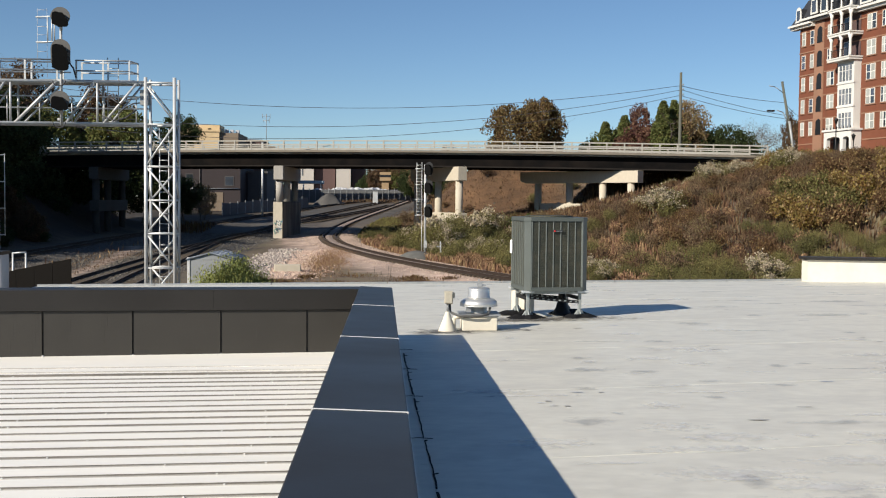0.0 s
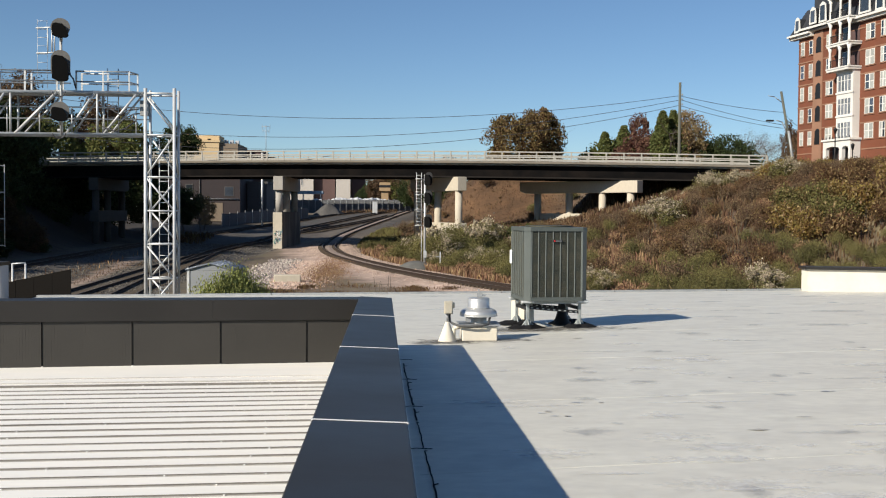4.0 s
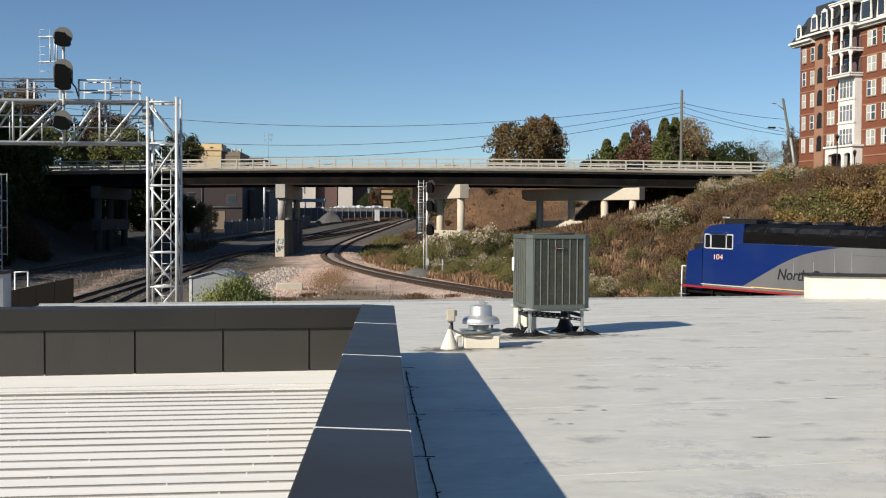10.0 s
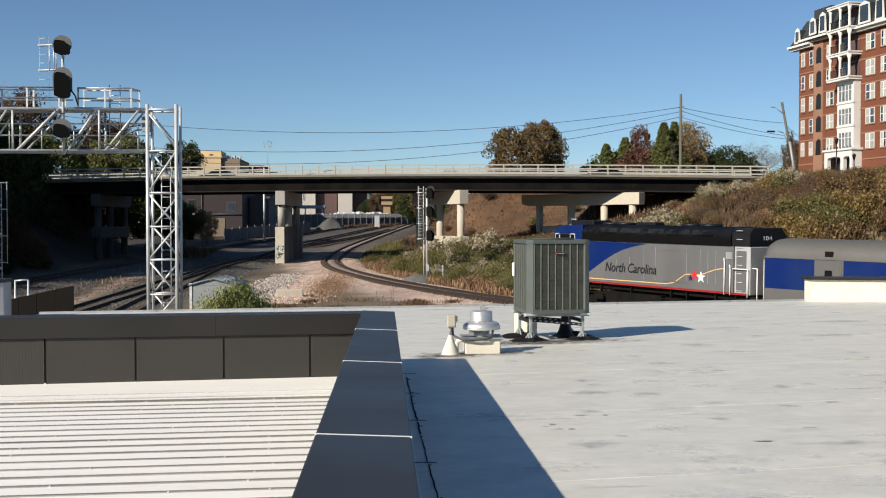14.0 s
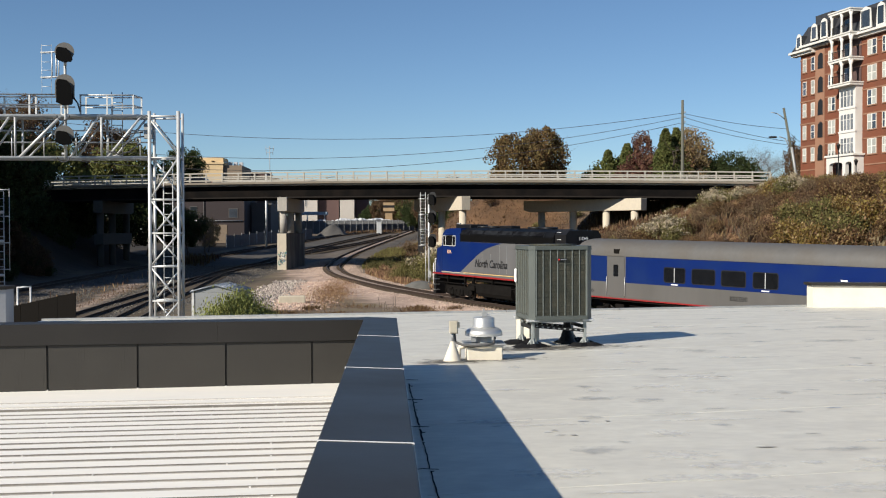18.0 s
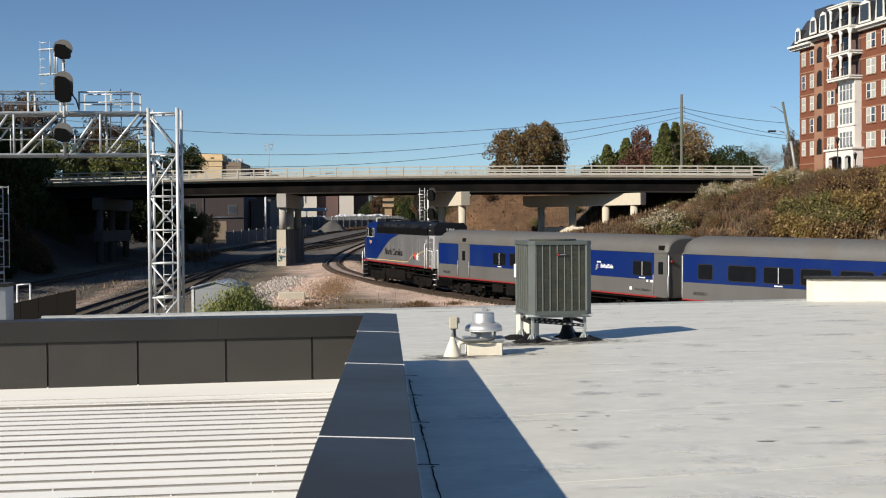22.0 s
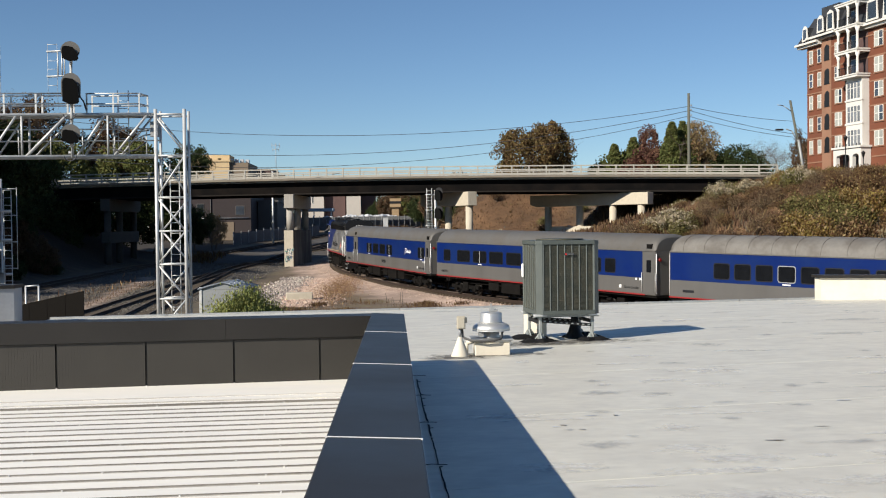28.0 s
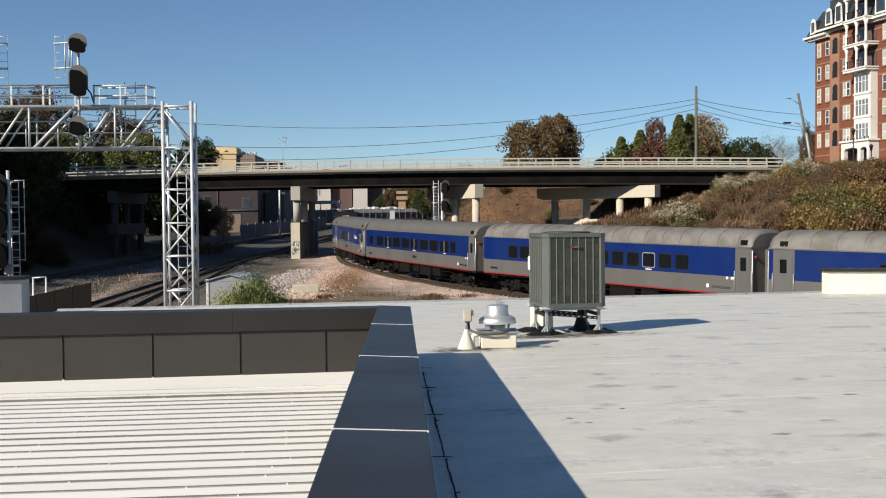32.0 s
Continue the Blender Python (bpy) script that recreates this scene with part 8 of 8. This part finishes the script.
grass("dry_grass", 42000, on_bank, 0.6, LEAF_FADED, "dry tan grass over the bank")
grass("brown_weeds", 22000, on_bank, 0.5, LEAF_BROWN, "brown weeds over the bank")
grass("green_weeds", 9000, lambda: along(rs.uniform(-36, 60), rs.uniform(4, 16)), 0.45, LEAF_OLIVE, "green weeds at the foot of the bank")
def tan_patch():
    y = rs.uniform(72, 92)
    x = y * (0.185 + 0.03 * rs.normal())
    return (x, y) if right_of_line(x, y) > 5.5 else None


grass("tan_grass", 5000, tan_patch, 0.75, LEAF_DRY, "tall orange-tan grass on the lower bank")
grass("track_weeds", 7500, lambda: (-4.9 + rs.normal() * 1.0, 96 + rs.normal() * 8), 0.15, LEAF_DRY, "dry weeds between the tracks")
grass("left_weeds", 60, lambda: (main_x(1, 100) + rs.uniform(3.5, 7), rs.uniform(62, 120)), 0.5, LEAF_DRY, "dry weeds beside the main tracks")

grass("track_side_grass", 13000, lambda: along(rs.uniform(14, 62), rs.uniform(3.2, 6.3)), 0.5, LEAF_DRY, "tall pinkish dry grass beside the curve")
grass("slope_weeds", 13000, lambda: along(rs.uniform(70, 150), 8 + 28 * rs.random() ** 1.3), 0.30, LEAF_RUST, "thin weeds over the clay slope")
grass("red_weeds", 500, lambda: (rs.uniform(-29, -24.5), rs.uniform(148, 162)), 0.7, LEAF_RUST, "red-brown weeds beside the main tracks")
grass("far_weeds", 5000, lambda: along(rs.uniform(78, 190), rs.uniform(3.6, 24)), 0.32, LEAF_BROWN, "brown weeds on the slope beyond the bridge")
grass("far_green_weeds", 8000, lambda: along(rs.uniform(74, 125), rs.uniform(3.6, 9)), 0.36, LEAF_OLIVE, "green weeds beside the curve beyond the bridge")
grass("yard_grass", 1300, lambda: (rs.uniform(-15, 3), rs.uniform(240, 256)), 0.5, LEAF_BROWN, "dry grass in front of the yard fence")

# patches of weeds before the curve, and shrubs and tufts over the clay slope
rw = np.random.default_rng(77)
clumps = [(rw.uniform(-8, 5), rw.uniform(71, 81), rw.uniform(0.25, 1.0)) for _ in range(26)]


def in_clumps():
    cx, cy, r = clumps[int(rw.integers(0, len(clumps)))]
    return cx + rw.normal() * r, cy + rw.normal() * r * 0.9


grass("near_weeds", 5200, in_clumps, 0.17, LEAF_BROWN, "low brown weeds on bare soil before the curve")
grass("near_dry_weeds", 1500, in_clumps, 0.24, LEAF_RUST, "low rust-coloured weeds before the curve")
grass("yard_side_weeds", 1500, lambda: (rw.uniform(-27, -21.5), rw.uniform(72, 108)), 0.2, LEAF_BROWN, "low brown weeds between the main tracks")
for n in range(46):
    x, y = along(rw.uniform(70, 135), rw.uniform(9, 36))
    if y > 150 - 0.168 * x:
        kinds = (broom, twig, leafy)[int(rw.choice(3, p=(0.3, 0.4, 0.3)))]
        c = copy_thing(kinds[n % len(kinds)], pose(x, y, float(ground_z(x, y)) - 0.05, 0, 0, rw.uniform(0, 360)))
        k = rw.uniform(0.45, 0.95)
        c.scale = (k, k, k * rw.uniform(0.6, 1.0))
for n in range(9):
    x, y = rw.uniform(1.6, 4.6), rw.uniform(108.5, 112.5)
    src = white[n % len(white)] if n % 4 == 3 else broom[n % len(broom)]
    c = copy_thing(src, pose(x, y, float(ground_z(x, y)) - 0.05, 0, 0, rw.uniform(0, 360)))
    k = rw.uniform(1.0, 1.5)
    c.scale = (k * 0.9, k * 0.9, k)
grass("slope_tufts", 12000, lambda: along(rw.uniform(66, 145), 8 + 28 * rw.random()), 0.38, LEAF_BROWN, "brown tufts over the clay slope")

# bare saplings standing below the roof's far edge
for k, (x, y) in enumerate(((-0.35, 60.0), (0.25, 61.0))):
    sap = thing("sapling", "thin leafless sapling below the roof edge", "sapling", "saplings by the roof", m=pose(x, y, float(ground_z(x, y)) - 0.1))
    for j in range(4):
        a = 1.7 * j + k
        e = Vector((0.30 * math.cos(a) - 0.15, 0.2 * math.sin(a), 2.0 + 0.35 * math.sin(2.1 * j + k)))
        part("stem", pipe([(0, 0, 0), tuple(e * 0.4 + Vector((0.05, 0, 0.1))), tuple(e)], 0.014, 5), BARK, sap)
        part("twig", pipe([tuple(e * 0.55), tuple(e * 0.7 + Vector((0.22 * math.cos(a + 1), 0.1, 0.12)))], 0.007, 4), BARK, sap)

# ---- trees ----
LEAF_OAK = leaf_mat("olive_brown_leaves", (0.185, 0.120, 0.056), (0.135, 0.100, 0.046))
oak = make_tree("tree", "large oak with rust-brown leaves behind the bridge", "tree", 101, 13.5, 12.0, LEAF_OAK, 15000, 0.27)
oak.matrix_basis = pose(20.3, 168, 7.4)
o2 = copy_thing(oak, pose(24.0, 170, 6.4, 0, 0, 130))
o2.scale = (0.66, 0.66, 1.05)
oak.scale = (0.84, 0.84, 0.89)
green = make_tree("tree", "broad green tree behind the bridge", "tree", 102, 11.0, 9.0, LEAF_GREEN, 10000, 0.25)
cone = make_tree("conifer", "dark green conical conifer behind the bridge", "tree", 103, 12.0, 7.4, LEAF_CONE, 30000, 0.19, shape="cone")
wine = make_tree("tree", "wine-red autumn tree behind the bridge", "tree", 104, 12.0, 7.5, LEAF_WINE, 7000, 0.24)
deep = make_tree("tree", "dense dark evergreen tree", "tree", 105, 10.0, 9.5, LEAF_DEEP, 15000, 0.21)
tan_t = make_tree("tree", "thin tan autumn tree", "tree", 106, 12.0, 7.5, LEAF_TAN, 6500, 0.20)
brown = make_tree("tree", "brown-leaved deciduous tree on the bank", "tree", 107, 14.0, 9.5, LEAF_BROWN, 17000, 0.20)
bare = make_tree("bare_tree", "leafless grey tree with fine bare twigs", "tree", 108, 14.0, 9.0, LEAF_GREY, 6500, 0.07, r=0.26)
green.matrix_basis = pose(37.4, 177, 4.6)
green.scale = (0.7, 0.7, 0.8)
cone.matrix_basis = pose(42.2, 166, 7.9)
wine.matrix_basis = pose(40.4, 173, 9.4)
wine.scale = (0.6, 0.6, 0.9)
deep.matrix_basis = pose(52.8, 168, 6.4)
tan_t.matrix_basis = pose(47.0, 170, 8.2)
brown.matrix_basis = pose(65.0, 174, 5.0)
brown.scale = (0.38, 0.38, 1.0)
bare.matrix_basis = pose(59.4, 178, 5.0)
for src, x, y, z, s, turn in ((cone, 44.4, 168, 8.2, 1.0, 40), (cone, 34.6, 172, 4.8, 1.02, 140), (cone, 37.8, 173, 5.2, 1.08, 240), (wine, 39.6, 168, 5.2, 0.98, 20), (wine, 36.8, 168, 4.4, 0.85, 60), (brown, 43.6, 174, 3.2, 0.85, 40), (wine, 41.6, 171, 3.4, 1.0, 210), (green, 36.0, 174, 3.6, 1.12, 300), (green, 33.8, 175, 3.2, 1.0, 80), (brown, 47.6, 173, 3.6, 0.92, 170), (deep, 51.2, 171, 5.0, 1.0, 130), (tan_t, 46.2, 169, 6.6, 1.0, 250), (deep, 49.8, 172, 6.0, 0.95, 200), (wine, 36.2, 170, 4.4, 0.6, 10), (tan_t, 45.6, 173, 7.4, 0.95, 90), (brown, 41.0, 174, 4.6, 0.8, 33),
                              (deep, 55.6, 171, 5.6, 0.8, 75), (bare, 15.6, 190, 4.0, 0.8, 20), (bare, 28.8, 180, 3.4, 0.85, 120), (bare, 64.0, 185, 6.2, 0.9, 220), (bare, 60.5, 190, 6.0, 0.85, 310), (bare, 62.4, 180, 5.2, 0.85, 75), (bare, 66.0, 187, 6.2, 0.85, 130), (brown, 64.5, 160, 7.0, 0.8, 100), (tan_t, 54.0, 176, 4.5, 0.75, 12),
                              # left of the bridge and along the dark bank
                              (deep, -27.0, 148, 9.6, 0.60, 0), (deep, -32.2, 152, 5.5, 0.7, 60), (green, -33, 140, 4.5, 1.0, 20), (brown, -37, 146, 5, 1.0, 50), (green, -41, 138, 5, 0.95, 130), (brown, -46, 142, 6, 1.1, 220), (deep, -36, 156, 3, 1.0, 200),
                              (brown, -44, 108, 5.0, 0.95, 20), (brown, -50, 100, 7, 1.0, 90), (deep, -42, 112, 2.0, 1.0, 160), (brown, -48, 118, 6, 1.05, 250), (tan_t, -54, 112, 7.5, 1.1, 10), (bare, -37, 92, 5.5, 1.0, 70), (bare, -41, 98, 7.5, 1.05, 180), (deep, -47, 96, 3, 1.0, 140), (deep, -50, 108, 3, 1.05, 280),
                              # mostly unseen big trees past the left edge, added to shade the bank
                              (deep, -58, 117, 4, 2.6, 15), (deep, -65, 117, 7, 2.6, 115), (deep, -51, 94, 4, 1.15, 215), (deep, -59, 104, 4, 2.0, 315), (deep, -56, 76, 4, 1.35, 66), (deep, -54, 88, 4, 1.35, 12), (brown, -55, 99, 4, 1.05, 140), (deep, -58, 112, 4, 2.0, 250), (deep, -53, 129, 4, 1.55, 31), (deep, -62, 126, 5, 1.9, 100), (deep, -49, 133, 4, 1.25, 160), (brown, -59, 124, 4, 1.4, 210), (deep, -46, 88, 3, 0.6, 246), 
                              (deep, -44, 104, 5, 1.35, 77), (deep, -49, 110, 6, 1.4, 170), (deep, -47, 98, 5, 1.1, 20), (deep, -47, 91, 4, 0.6, 99), (deep, -54, 104, 7, 1.5, 300), (deep, -41, 116, 4, 1.2, 200), (brown, -52, 82, 4, 0.75, 20), (brown, -54, 60, 4, 0.8, 80), (deep, -53, 48, 4, 0.8, 150), (brown, -52, 70, 4, 0.8, 190), (deep, -55, 92, 5, 1.0, 220), (deep, -41, 46, 2.0, 0.9, 10), (deep, -38, 108, 1.5, 0.75, 10), (deep, -38.5, 100, 1.5, 0.7, 100), (deep, -39, 120, 1.5, 0.85, 200),
                              (deep, -37, 128, 1.0, 0.75, 30), (deep, -34.5, 137, 0.5, 0.8, 130), (deep, -40, 124, 2.0, 0.8, 230), (deep, -36, 121, 0.5, 0.5, 330), (deep, -38, 133, 1.5, 0.8, 90),
                              # under and beyond the bridge
                              (brown, 6.5, 292, 3.5, 0.75, 30), (deep, 6.5, 250, 3.5, 0.8, 130), (brown, 9, 235, 3, 0.8, 210), (tan_t, 8.0, 285, 3.5, 0.8, 300), (deep, 12, 228, 3, 0.85, 10), (brown, 14, 250, 4, 0.9, 160), (green, 4.5, 300, 4, 0.9, 60), (deep, -31, 172, 0.6, 0.7, 60), (bare, -27.6, 170, 0.4, 0.5, 160), (deep, -34, 176, 0.5, 0.8, 10), (tan_t, -29, 180, 0.5, 0.5, 100), (bare, -39, 113, 7.0, 0.85, 15), (bare, -43, 118, 7.5, 0.85, 95), (deep, -36, 166, 0.5, 0.9, 300), (deep, -3, 306, 3, 0.9, 40), (deep, -4.6, 290, 4.0, 0.62, 70), (brown, -1.6, 288, 4.0, 0.62, 110), (green, 3.6, 300, 4.0, 0.5, 15), (brown, 1.5, 300, 3.4, 0.8, 140), (brown, -1, 322, 4, 0.9, 240)):
    if x < -25 and 100 <= y <= 160 and (y >= 118 or x > -41):
        x, y, z, s = x * BK, y * BK, EYE + (z - EYE) * BK, s * BK
    o = copy_thing(src, pose(x, y, z, 0, 0, turn))
    o.scale = (s, s, s)
    if x < -25:
        o["group"] = "trees along the shaded bank"
        o["label"] = o["label"].replace(" behind the bridge", " on the shaded bank")
for b in (deep, brown):
    for k in range(26):
        x, y = main_x(1, 100) - rs.uniform(6, 14), rs.uniform(60, 128)
        o = copy_thing(b, pose(x, y, float(ground_z(x, y)) - 2.0, 0, 0, rs.uniform(0, 360)))
        s = rs.uniform(0.30, 0.5)
        o.scale = (s, s, s)
        o["label"], o["group"], o["category"] = "dark undergrowth thicket on the shaded bank", "thickets on the shaded bank", "thicket"
        o.name = "thicket"

# far woods that close the horizon
rng = np.random.default_rng(9)
pts = []
for k in range(900):
    a = rng.uniform(-1.25, 1.25)
    d = rng.uniform(420, 760)
    c = np.array([math.sin(a) * d, math.cos(a) * d, 6.0])
    q = c + rng.normal(size=(26, 3)) * np.array([7, 7, 3.2]) + [0, 0, rng.uniform(0, 3.5)]
    pts.append(q)
pts = np.concatenate(pts)
tagged(cloud("far_woods", leaves(rng, pts, 2.4), LEAF_BROWN, None), "brown and grey far woods along the horizon", "woods", kind="stuff")


def motions():
    """Everything that moves: the train, its wheels and the cars on the bridge."""
    times = [0.5 * k for k in range(65)]
    walk(engine, [(t, on_line(run_at(t) - NOSE / 2, 5.4)) for t in times])
    for k, c in enumerate(coaches):
        walk(c, [(t, on_line(run_at(t) - NOSE - PITCH * (k + 0.5), 9.0)) for t in times])
    for w, x, r in wheelsets[:12]:
        walk(w, [(0.1 * k, pose(x, 0, r, 0, math.degrees(run_at(0.1 * k) - run_at(0)) / r, 0)) for k in range(321)])
    for c, t0, u0, v in ((car_a, 12.4, 44.4, 9.0), (car_b, 16.5, 40.2, 9.0)):
        rows = [(0, on_bridge(BLEN + 55, v)), (t0 - 10, on_bridge(BLEN + 54.5, v))]
        for k in range(-12, 15):
            u = u0 - 11.6 * 0.5 * k
            if -50 < u < BLEN + 35:
                rows.append((round(t0 + 0.5 * k, 2), on_bridge(u, v)))
        rows.append((rows[-1][0] + 3, on_bridge(-68, v)))
        rows.append((32, on_bridge(-69, v)))
        walk(c, rows)


motions()
